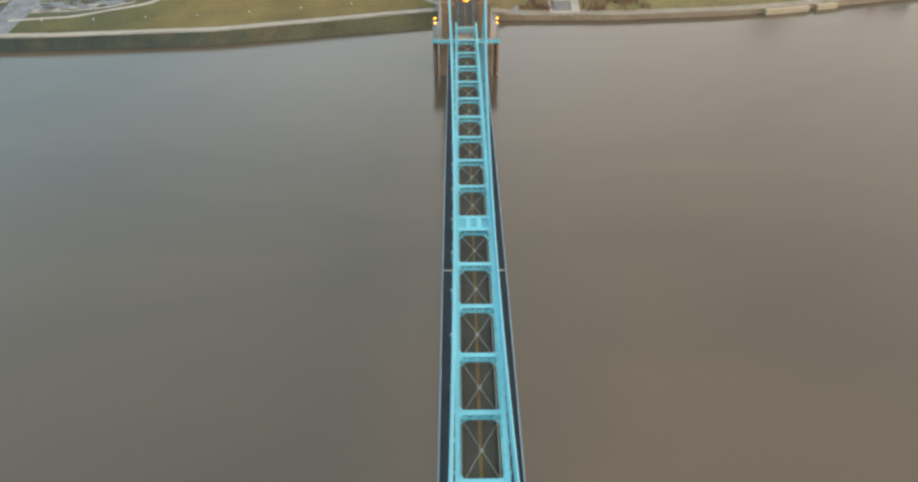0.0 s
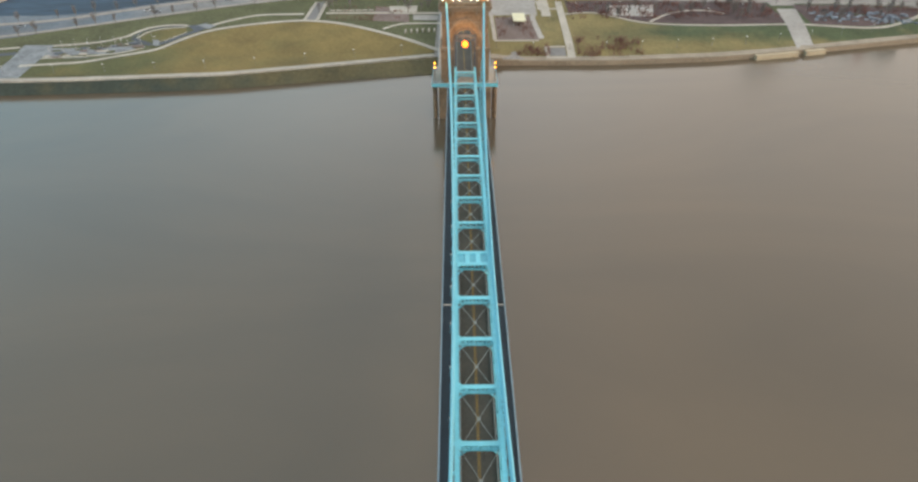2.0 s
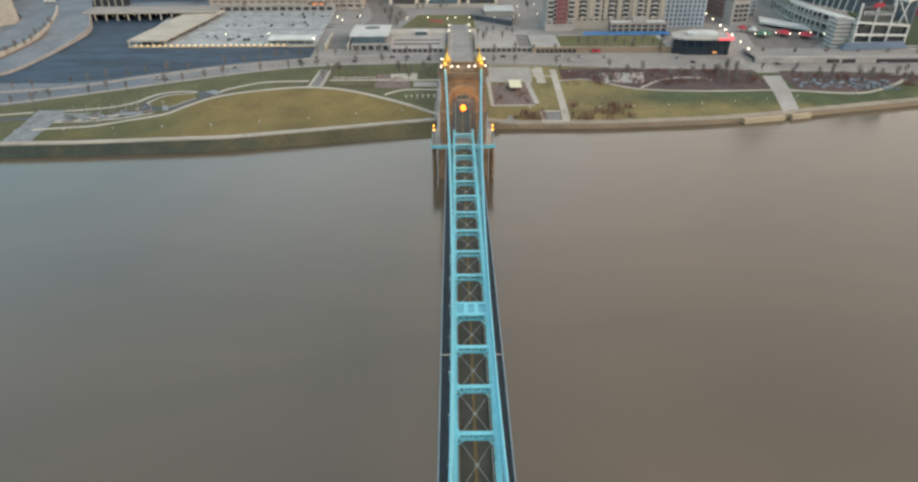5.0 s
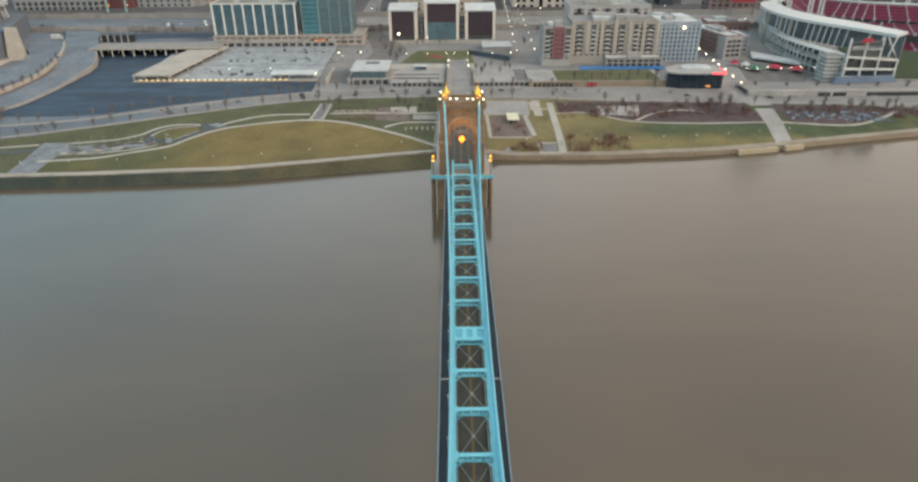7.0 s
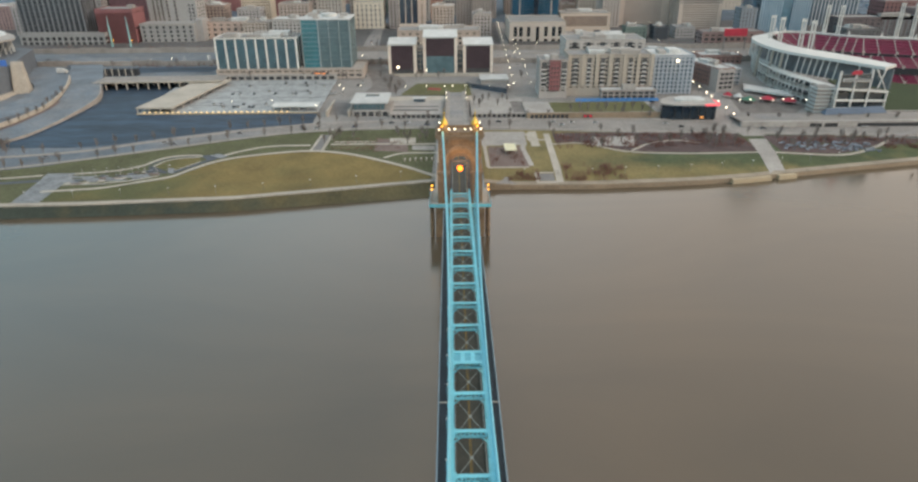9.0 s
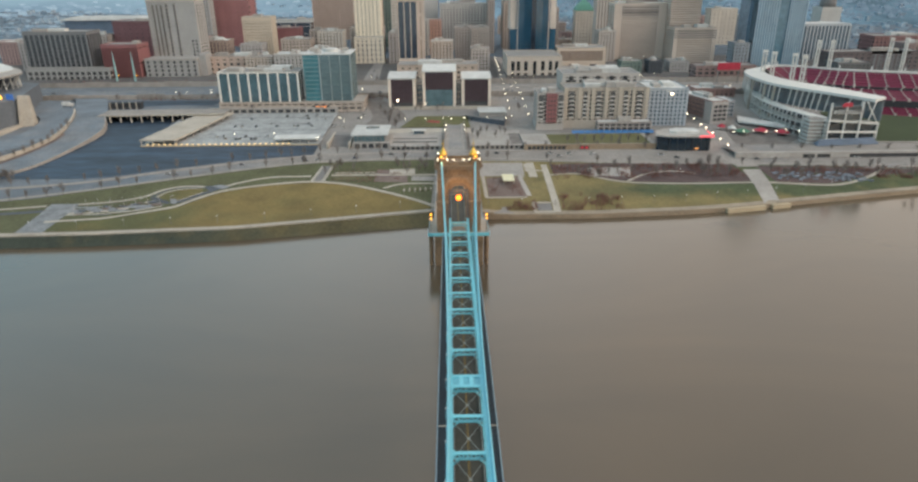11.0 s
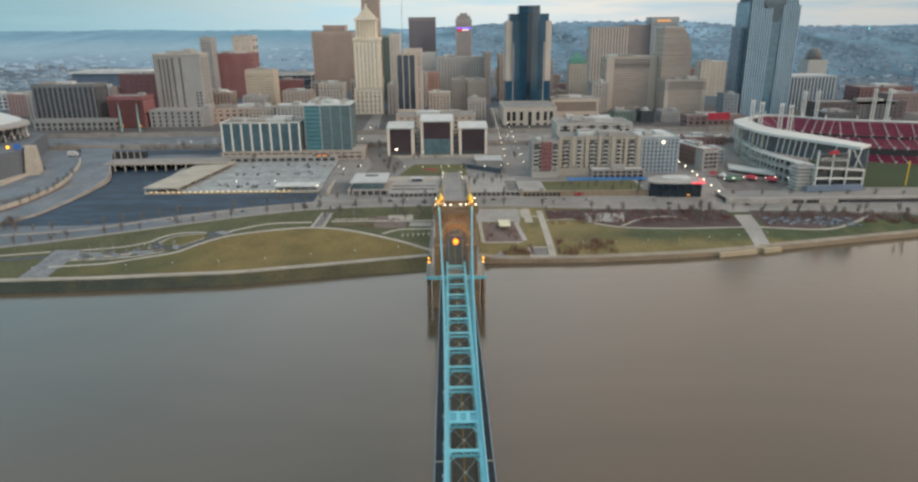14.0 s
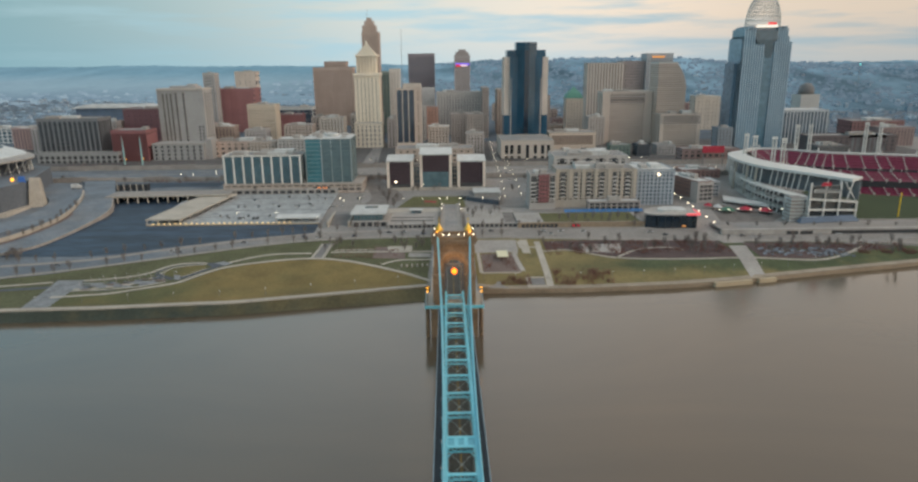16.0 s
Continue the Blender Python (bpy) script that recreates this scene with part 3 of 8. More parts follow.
def ribbon(name, line, width, off, material, label, category="path", n=24, kind="structure", thick=0.0):
    """A path of even width along a line."""
    L = curve(line, n)
    rows = [[], []]
    for i, p in enumerate(L):
        a, b = L[max(i - 1, 0)], L[min(i + 1, n)]
        d = Vector((b[0] - a[0], b[1] - a[1])).normalized() * (width / 2)
        for r, s in ((rows[0], 1), (rows[1], -1)):
            x, y = p[0] - d.y * s, p[1] + d.x * s
            r.append((x, y, ground_z(x, y) + off))
    g = Geo().sheet(rows[::-1])
    if thick:
        for r in rows:
            g.sheet([r, [(x, y, z - thick) for x, y, z in r]])
    return solo(name, g, material, label, category, kind=kind)


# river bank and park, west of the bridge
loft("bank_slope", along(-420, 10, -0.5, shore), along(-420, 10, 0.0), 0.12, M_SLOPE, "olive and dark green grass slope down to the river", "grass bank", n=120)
loft("lawn_west", along(-420, -17, 1), [(-330, 240), (-255, 270), (-203, 291), (-145, 314), (-97, 326), (-15, 331)],
     0.05, M_GRASS3, "green park grass between the paths", "grass", n=130, m=10)
loft("lawn_meadow", [(-244, 199), (-214, 200), (-132, 204), (-78, 216), (-20, 231)], [(-244, 214.5), (-216, 219.5), (-181, 237.5), (-160.6, 264), (-134, 276.5), (-98, 282), (-72, 275), (-37, 253), (-16, 233)],
     0.28, M_MEADOW, "large yellow-green winter lawn", "lawn", n=80, m=16)
ribbon("promenade_west", along(-420, -17, 2.2), 4.4, 0.40, M_PATH, "pale concrete river promenade", n=130)
ribbon("lawn_path", [(-250, 214.5), (-230, 217.7), (-216, 220.5), (-199.7, 229.3), (-181.5, 238.6), (-172.8, 251), (-160.6, 265), (-145.5, 273.3), (-120, 281), (-98, 283), (-72, 275.5), (-37, 254), (-13, 234)], 3.2, 0.42, M_PATH, "pale curved path round the lawn", n=80)
ribbon("upper_path", [(-249, 244.6), (-235, 246.9), (-219, 250.9), (-210, 256.7), (-205.4, 260.5)], 2.8, 0.18, M_PATH, "pale curved upper park path", n=24)
ribbon("upper_path", [(-166, 270), (-151, 284), (-132, 294), (-104, 295.5)], 2.8, 0.18, M_PATH, "pale curved upper park path", n=28)
ribbon("garden_path", [(-90, 297), (-60, 297), (-30, 296), (-14, 296)], 3.2, 0.18, M_PATH, "pale path across the planted gardens", n=20)
ribbon("garden_spur", [(-50, 269), (-42, 275.5), (-34, 278), (-14, 278)], 2.4, 0.18, M_PATH, "pale path spur to the garden", n=18)
# eye-shaped garden
ribbon("loop_path", [(-206, 259.5), (-202.4, 266.9), (-196.8, 273.2), (-188.6, 276.4), (-177.8, 276.9), (-168.3, 272.6)], 2.4, 0.24, M_PATH, "pale path round the eye-shaped bed", n=40)
ribbon("loop_path", [(-199, 256.3), (-196.4, 264.8), (-190.3, 270.3), (-181.8, 272.7), (-175, 273.4)], 1.5, 0.25, M_PATH, "pale inner kerb of the eye-shaped bed", n=30)
ribbon("loop_path", [(-203, 257.5), (-199.4, 266), (-193.5, 271.8), (-185, 274.6), (-176, 275)], 1.5, 0.22, M_SLATE, "dark slate strip round the eye-shaped bed", n=30)
ribbon("loop_path", [(-202, 256), (-197, 252.4), (-192, 248.8), (-187, 245.6)], 3.4, 0.23, M_SLATE, "dark slate path at the tip of the bed", n=16)
ribbon("loop_path", [(-183, 246.6), (-178.1, 251.6), (-173.8, 257.8), (-169.4, 263.9), (-165.5, 268)], 3.0, 0.23, M_SLATE, "dark slate path along the eye-shaped bed", n=24)
ribbon("loop_path", [(-185.5, 248.6), (-180.4, 253), (-176, 259), (-171.6, 265.2)], 0.9, 0.27, M_PATH, "pale kerb along the slate path", n=20)
loft("eye_lawn", [(-199, 256.8), (-190, 251.5), (-180, 254), (-172, 266)], [(-197.5, 262), (-191, 269.6), (-182, 272), (-174, 272)], 0.20, M_MEADOW, "small olive lawn inside the eye-shaped bed", "lawn", n=20)
loft("eye_plaza", [(-189, 253.4), (-185.4, 244.5)], [(-185, 253.3), (-181.5, 244.3)], 0.30, M_PAVB, "pale grey paved court of the eye-shaped bed", "paving", n=4)
loft("eye_plaza", [(-174.8, 276), (-165.7, 264.8)], [(-168.4, 277.3), (-161.5, 271)], 0.30, M_SLATE, "dark slate paved tip of the eye-shaped bed", "paving", n=4)
loft("eye_plaza", [(-169, 276.5), (-160, 270)], [(-164, 279.5), (-156, 275)], 0.32, M_PAVB, "blue-grey paved tip of the eye-shaped bed", "paving", n=4)
loft("ramp_west", [(-257, 194), (-263, 246)], [(-241, 194), (-245, 246)], 0.30, M_PAVB, "wide grey stepped walkway down to the river", "walkway", n=10, m=3)
loft("ramp_garden", [(-103, 285), (-100.5, 318)], [(-101, 285), (-98.3, 318)], 0.25, M_PATH, "pale side ramp of the garden stair", "ramp", n=6, m=2)
loft("ramp_garden", [(-95, 285), (-93.6, 318)], [(-92.6, 285), (-91.2, 318)], 0.25, M_PATH, "pale side ramp of the garden stair", "ramp", n=6, m=2)
loft("garden_stair", [(-101, 285), (-98.3, 318)], [(-95, 285), (-93.6, 318)], 0.18, M_CONCD, "grey garden stair between two ramps", "stairs", n=6, m=2)
loft("water_garden", [(-245, 228), (-219, 227), (-202, 235.5), (-189, 243)], [(-247, 241.5), (-227.7, 242), (-207.2, 247), (-199, 252)], 0.12, M_PAVB, "blue-grey paved fountain garden", "paving", n=18)
rg = random.Random(31)
for i in range(26):
    x = -243 + 2.0 * i + rg.uniform(-1.5, 1.5)
    lo, hi = float(np.interp(x, [-245, -219, -202, -189], [228.5, 228, 236.5, 244])), float(np.interp(x, [-247, -227.7, -207, -199], [241, 241.5, 246.5, 251]))
    y = rg.uniform(lo, hi)
    w, d = rg.uniform(1.6, 4.2), rg.uniform(0.8, 2.0)
    a = [(x + w * math.cos(k * 0.5236), y + d * math.sin(k * 0.5236) * (1 + 0.3 * math.sin(k * 2.3 + i))) for k in range(12)]
    solo("garden_patch", Geo().prism(a, level(y) + 0.05, level(y) + 0.22 + 0.012 * i), (M_BANK, M_PATH, M_GRASS3, M_SLATE, M_BED)[i % 5], ("olive planted patch", "pale paved patch", "dark green planted patch", "dark slate basin", "brown planted patch")[i % 5] + " in the fountain garden", "plant bed", kind="structure")
loft("plant_bed", [(-58, 283), (-34, 280)], [(-58, 309), (-36, 306)], 0.12, M_BED, "brown mulched plant bed", "plant bed", n=6, m=4)
loft("plant_bed", [(-86, 287), (-60, 286)], [(-88, 294), (-60, 294)], 0.12, M_BANK, "dark green planted bed", "plant bed", n=6)
loft("paved_court", [(-48, 299), (-30, 298)], [(-49, 309), (-30, 310)], 0.24, M_PATH, "pale paved garden court", "paving", n=6)
loft("paved_court", [(-32, 284), (-16, 283)], [(-32, 293), (-16, 292)], 0.16, M_CONC, "grey paved garden court", "paving", n=6)
for i in range(7):
    x = -88 + 4.3 * i
    solo("garden_step", Geo().box(x, x + 3.4, 300.5, 302.4, 8.4, 9.1), M_PATH, "pale stone bench block by the garden path", "bench", "garden blocks west")
for i in range(6):
    x = -36 + 3.6 * i
    solo("garden_step", Geo().box(x, x + 1.0, 262 + i * 0.4, 266 + i * 0.4, 6.6, 7.9), M_PATH, "pale slim stone block on the grass", "stone", "garden stones west")

# park east of the bridge
loft("lawn_east", along(16, 345, 1), [(16, 326), (59, 324), (127, 317), (185, 313), (239, 309), (354, 300)],
     0.05, M_EAST, "yellow-green park lawn turning dark green", "lawn", n=110, m=10)
ribbon("promenade_east", along(14, 470, 2.2), 3.9, 0.16, M_PROM, "tan stone river promenade", n=150)
loft("plant_bed", [(21, 250), (47, 250)], [(21, 288), (44, 290)], 0.10, M_BED, "brown mulched plant bed", "plant bed", n=8, m=6)
loft("paved_court", [(17, 291), (49, 292)], [(17, 322), (50, 321)], 0.14, M_CONC, "grey paved garden court", "paving", n=8, m=3)
loft("plant_bed", [(70, 296), (88, 296), (117, 279), (158, 274), (209, 275)], [(70, 316), (88, 318), (117, 317), (158, 315), (205, 312)],
     0.12, M_BEDR, "dark mulched bed of bare red shrubs", "plant bed", n=30, m=5)
loft("plant_bed", [(222, 274), (262, 274), (292, 287), (320, 292)], [(222, 308), (262, 306), (292, 303), (345, 300)], 0.12, M_BEDR, "dark mulched bed of bare shrubs", "plant bed", n=24, m=5)
loft("paved_court", [(97, 290), (124, 287)], [(97, 308), (129, 309)], 0.16, M_CONC, "grey paved park court", "paving", n=6)
loft("straight_path", [(60.9, 228), (63.4, 316)], [(65.6, 228), (67.9, 316)], 0.2, M_PATH, "straight pale path down the lawn", "path", n=10, m=2)
ribbon("court_path", [(53, 300), (52, 318)], 4.0, 0.2, M_PATH, "pale short path beside the lawn", n=4)
ribbon("court_path", [(50, 304), (66, 302)], 2.6, 0.21, M_PATH, "pale short cross path", n=4)
ribbon("court_path", [(48.5, 228.6), (62, 228.6)], 2.2, 0.2, M_PATH, "pale landing at the river walk", n=4)
ribbon("court_path", [(49.6, 229.5), (49.2, 241)], 2.2, 0.21, M_PATH, "pale side of the landing", n=4)
ribbon("court_path", [(48.4, 241), (61, 241)], 1.6, 0.22, M_PATH, "pale head of the landing", n=4)
ribbon("stair_well", [(51, 235), (60.4, 235)], 9.6, 0.14, M_CONCD, "dark sunken steps of the landing", "steps", n=4)
ribbon("bed_path", [(19, 249.5), (46, 249.5)], 2.4, 0.2, M_PATH, "pale edging path of the bed", n=6)
ribbon("bed_path", [(48, 252), (45.5, 285), (47, 291)], 3.4, 0.19, M_CONC, "grey path beside the bed", n=10)
ribbon("bed_path", [(19.5, 250), (19, 291)], 2.4, 0.19, M_PATH, "pale path beside the bed", n=8)
ribbon("court_path", [(55, 289), (55.5, 321)], 6.0, 0.19, M_PATH, "pale short path beside the lawn", n=6)
ribbon("arc_path", [(67, 293), (88, 294.5), (117, 277), (158, 272), (212, 273), (262, 271.5), (292, 285), (309, 297)], 2.6, 0.2, M_PATH, "pale curved path along the shrubs", n=60)
ribbon("arc_path", [(120, 278.5), (135, 292), (151, 298), (163, 297), (172, 292)], 2.2, 0.22, M_PATH, "pale path through the shrub bed", n=14)
loft("ramp_east", [(200, 241), (209, 300)], [(211, 241), (222, 300)], 0.28, M_CONC, "wide grey walkway down to the river", "walkway", n=12, m=3)

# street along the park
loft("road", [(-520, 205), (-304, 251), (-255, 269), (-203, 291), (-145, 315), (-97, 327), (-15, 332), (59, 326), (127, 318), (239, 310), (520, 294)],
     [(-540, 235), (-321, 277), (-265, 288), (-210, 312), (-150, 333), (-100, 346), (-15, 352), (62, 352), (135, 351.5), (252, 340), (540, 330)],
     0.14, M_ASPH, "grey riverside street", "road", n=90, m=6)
for yy, w, nm in ((0.06, 3.4, "pavement_south"), (0.93, 4.2, "pavement_north")):
    a = [(-304, 251), (-255, 269), (-203, 291), (-145, 315), (-97, 327), (-15, 332), (59, 326), (127, 318), (239, 310), (420, 299)]
    b = [(-321, 277), (-265, 288), (-210, 312), (-150, 333), (-100, 346), (-15, 352), (62, 352), (135, 351.5), (252, 340), (420, 334)]
    ribbon(nm, [(p[0] + (q[0] - p[0]) * yy, p[1] + (q[1] - p[1]) * yy) for p, q in zip(a, b)], w, 0.29, M_PAVE, "grey concrete pavement along the street", "pavement", n=90, thick=0.2)

# west end of the park
ribbon("west_path", [(-330, 232), (-296, 237), (-264, 243)], 2.8, 0.2, M_PATH, "pale path in the west garden", n=14)
ribbon("west_path", [(-330, 222), (-300, 228), (-262, 234)], 4.0, 0.19, M_SLATE, "dark slate path in the west garden", n=14)
ribbon("edge_path", [(-246, 226), (-226, 229), (-205, 233), (-190, 241)], 1.6, 0.22, M_PATH, "pale edging of the fountain garden", n=20)
for i in range(16):
    x = -243 + 3.6 * i
    y = 242 + 0.20 * (x + 243) + (1.2 if i % 2 else -6)
    fp = thing("garden_post", (x, y, level(y) + 0.1), "slim pale light post in the fountain garden", "post", "garden posts")
    part("shaft", Geo().lathe([(0.14, 0), (0.10, 3.4)], 6), M_CONC, fp)
    part("cap", Geo().lathe([(0.2, 3.4), (0.2, 3.6), (0.08, 3.8)], 6), M_CONC, fp)

# river wall in stone lengths
wall = thing("river_wall", label="tan limestone river wall with a pale coping", category="wall", kind="structure")
L = curve(along(13, 440, 0), 44)
for p, q in zip(L, L[1:]):
    z = edge_z((p[0] + q[0]) / 2)
    d = (Vector((*q, 0)) - Vector((*p, 0))) * 0.003
    part("stone_length", Geo().beam((p[0] + d.x, p[1] + d.y - 0.6, z / 2 - 0.7), (q[0] - d.x, q[1] - d.y - 0.6, z / 2 - 0.7), 1.3, z + 1.4), M_STONE, wall)
    part("coping", Geo().beam((p[0] + d.x, p[1] + d.y - 0.5, z + 0.25), (q[0] - d.x, q[1] - d.y - 0.5, z + 0.25), 1.0, 0.5), M_PROM, wall)
for x0, x1 in ((172, 199), (204, 217)):
    ob = solo("wall_block", Geo().beam((x0, bank(x0) - 2.6, 0.9), (x1, bank(x1) - 2.6, 0.9), 3.2, 3.6), M_TAN, "tan stone landing block against the river wall", "landing")
wall = thing("promenade_wall", label="low pale concrete wall in lengths above the grass slope", category="wall", kind="structure")
L = curve(along(-410, -17, -0.1), 52)
for p, q in zip(L, L[1:]):
    d = (Vector((*q, 0)) - Vector((*p, 0))) * 0.03
    part("wall_length", Geo().beam((p[0] + d.x, p[1] + d.y, 5.35), (q[0] - d.x, q[1] - d.y, 5.35), 0.9, 1.0), M_PATH, wall)


# ---- suspension bridge ----
TY = [-180, -100, -63, -20, 0, 15, 44, 74, 103, 133, 148, 175, 270]
TZ = [33.2, 35.4, 35.7, 35.3, 34.5, 34.2, 32.7, 30.9, 29.2, 27.4, 26.7, 25.6, 25.0]
STRUTS = [-19.8 - 14.6 * k for k in range(10, -1, -1)] + [14.83 * k for k in range(0, 11)]
HALF = 4.5                # truss lines either side of the roadway
DROP = 8.2                # top chord above the road


def top_z(y):
    return float(np.interp(y, TY, TZ))


def deck_z(y):
    return top_z(y) - DROP


def bar(x, dz, w, h, fn, y_list):
    """One long bar of section w by h that follows the bridge's rise."""
    return Geo().strip([[(x - w / 2, y, fn(y) + dz - h / 2), (x + w / 2, y, fn(y) + dz - h / 2), (x + w / 2, y, fn(y) + dz + h / 2), (x - w / 2, y, fn(y) + dz + h / 2)] for y in y_list])


bridge = thing("suspension_bridge", (0, 0, 0), "teal steel suspension bridge with braced trusses over the river", "bridge")
ys = [-180 + 5 * i for i in range(90)]
deck = part("road_deck", Geo().sheet([[(x, y, deck_z(y)) for x in (-4.2, 0, 4.2)] for y in ys]).sheet([[(x, y, deck_z(y) - 0.9) for x in (4.2, -4.2)] for y in ys]), M_GRATE, bridge, "dark steel grating roadway")
part("centre_line", Geo().sheet([[(-0.28, y, deck_z(y) + 0.03), (-0.08, y, deck_z(y) + 0.03)] for y in ys]).sheet([[(0.08, y, deck_z(y) + 0.03), (0.28, y, deck_z(y) + 0.03)] for y in ys]), M_YELLOW, deck, "worn double yellow line")
for s in (-1, 1):
    part("kerb_rail", bar(s * 3.75, 0.35, 0.22, 0.5, deck_z, ys), M_BRACE, bridge, "grey kerb rail")
    walkway = part("walkway", bar(s * 7.0, -0.1, 2.2, 0.5, deck_z, ys[:67]), M_WALK, bridge, "dark boarded footway")
    part("edge_beam", bar(s * 8.28, -0.1, 0.4, 0.9, deck_z, ys[:67]), M_RAIL, bridge, "pale blue-grey edge beam")
    g = Geo()
    for y0, y1 in zip(ys[:66], ys[1:67]):
        a, b = deck_z(y0), deck_z(y1)
        g.beam((s * 8.25, y0, a + 1.25), (s * 8.25, y1, b + 1.25), 0.16, 0.14)
        g.beam((s * 8.25, y0, a + 0.8), (s * 8.25, y1, b + 0.8), 0.08, 0.1)
        g.beam((s * 8.25, y0, a), (s * 8.25, y0, a + 1.3), 0.14, 0.14)
    part("railing", g, M_RAIL, bridge, "pale blue-grey outer railing")
    part("joint_cover", Geo().box(s * 7.1 - 1.4, s * 7.1 + 1.4, -13.3, -12.8, deck_z(-13) + 0.1, deck_z(-13) + 0.3), M_PATH, bridge, "pale joint cover across the footway")
    # top and bottom chords, each a pair of angles with a cover plate
    for nm, dz, w, h in (("top_chord", 0.0, 1.0, 0.5), ("bottom_chord", -DROP - 0.3, 0.7, 0.6)):
        ch = part(nm, bar(s * HALF, dz, w, h, top_z, ys[:68]), M_TEAL, bridge)
        if dz == 0.0:
            for e in (-0.42, 0.42):
                part("flange", bar(s * HALF + e, 0.33, 0.14, 0.2, top_z, ys[:68]), M_TEAL, ch)
    # posts and crossed diagonals of the truss
    for y0, y1 in zip(STRUTS, STRUTS[1:]):
        part("truss_post", Geo().beam((s * HALF, y0, deck_z(y0)), (s * HALF, y0, top_z(y0)), 0.45, 0.5), M_TEAL, bridge)
        if y1 - y0 > 12:
            ym = (y0 + y1) / 2
            part("truss_diagonal", Geo().beam((s * HALF, y0, top_z(y0)), (s * HALF, ym, deck_z(ym)), 0.3, 0.35), M_TEAL, bridge)
            part("truss_diagonal", Geo().beam((s * HALF, y1, top_z(y1)), (s * HALF, ym, deck_z(ym)), 0.3, 0.35), M_TEAL, bridge)
    # the two cables of this side
    for nm, x0, x1, zt, lift, r in (("main_cable", 5.12, 8.5, 57.2, 0.2, 0.36), ("upper_cable", 5.30, 8.85, 57.6, 0.9, 0.30)):
        pts = [(s * (x0 + (x1 - x0) * ((y + 10) / 173) ** 2), y, 35.1 + lift + (zt - 35.1 - lift) * ((y + 10) / 173) ** 2) for y in range(-178, 164, 6)]
        part(nm, smooth(Geo().tube(pts, r, 8).data(nm, M_CABLE)), None, bridge)
    for k in range(-38, 38):
        y = k * 3.7 - 10 + 1.85
        u = ((y + 10) / 173) ** 2
        part("hanger", Geo().beam((s * (5.2 + 3.4 * u), y, 35.4 + 22.1 * u), (s * 5.3, y, deck_z(y)), 0.10, 0.10), M_CABLE, bridge)


def strut(y, light=False):
    """A cross strut: cover plate, corner gussets, and a laced web below."""
    z = top_z(y)
    g = Geo().box(-HALF + 0.45, HALF - 0.45, y - 0.55, y + 0.55, z - 0.12, z + 0.2)
    for sx in (-1, 1):
        for sy in (-1, 1):
            c = (sx * (HALF - 0.5), y + sy * 0.5)
            arc = [(c[0] - sx * 1.25 * (1 - math.sin(a)), c[1] + sy * 1.25 * (1 - math.cos(a))) for a in (0.0, 0.4, 0.8, 1.2, math.pi / 2)]
            o = [c] + arc if sx * sy < 0 else [c] + arc[::-1]
            g.prism(o, z - 0.1, z + 0.08)
    ob = part("cross_strut", g, M_TEAL, bridge)
    part("lower_flange", LFL, None, ob, at=(0, y, z))
    for i in range(8):
        part("lacing_bar", LACE[i % 2], None, ob, at=(-HALF + 0.5 + (2 * HALF - 1) * (i + 0.5) / 8, y, z))
    for k in (0, 1):
        part("knee_brace", KNEE[k], None, ob, at=(0, y, z))


_h = (2 * HALF - 1) / 16
LFL = Geo().box(-HALF + 0.5, HALF - 0.5, -0.4, 0.4, -1.75, -1.45).data("lower_flange", M_TEAL)
LACE = [Geo().beam((-_h, 0, a), (_h, 0, b), 0.7, 0.12).data("lacing_bar", M_TEAL) for a, b in ((-1.5, -0.1), (-0.1, -1.5))]
KNEE = [Geo().beam((s * (HALF - 0.4), 0, -3.4), (s * (HALF - 2.2), 0, -1.6), 0.7, 0.14).data("knee_brace", M_TEAL) for s in (-1, 1)]
for y in STRUTS:
    strut(y)
strut(-5.4)
# the broad plate at the joint
z = top_z(-2.7)
plate = part("joint_plate", Geo().box(-HALF + 0.4, HALF - 0.4, -5.0, -0.4, z - 0.25, z - 0.05), mat("teal_joint_plate", (0.10, 0.36, 0.45), 0.5, grain=0.8, stain=6), bridge, "broad teal plate over the joint")
for x in (-1.45, 1.45):
    part("plate_rib", Geo().box(x - 0.6, x + 0.6, -5.0, -0.4, z - 0.05, z + 0.22), M_TEAL, plate)
part("plate_edge", Geo().box(-HALF + 0.4, HALF - 0.4, -0.8, -0.1, z - 0.05, z + 0.24), M_TEAL, plate)
part("plate_edge", Geo().box(-HALF + 0.4, HALF - 0.4, -5.3, -4.7, z - 0.05, z + 0.24), M_TEAL, plate)
for y0, y1 in zip(STRUTS, STRUTS[1:]):
    a, b = (y0, y1) if y1 - y0 < 18 else (y0, -5.4)
    for s in (-1, 1):
        part("sway_rod", Geo().beam((-s * (HALF - 0.5), a, top_z(a) - 1.5), (s * (HALF - 0.5), b, top_z(b) - 1.5), 0.11, 0.11), M_BRACE, bridge)
    ym = (a + b) / 2
    part("rod_plate", Geo().box(-0.4, 0.4, ym - 0.4, ym + 0.4, top_z(ym) - 1.55, top_z(ym) - 1.42), M_BRACE, bridge)
    for yb in (a, ym):
        part("floor_beam", Geo().box(-8.2, 8.2, yb - 0.25, yb + 0.25, deck_z(yb) - 1.7, deck_z(yb) - 0.92), M_TEAL, bridge)


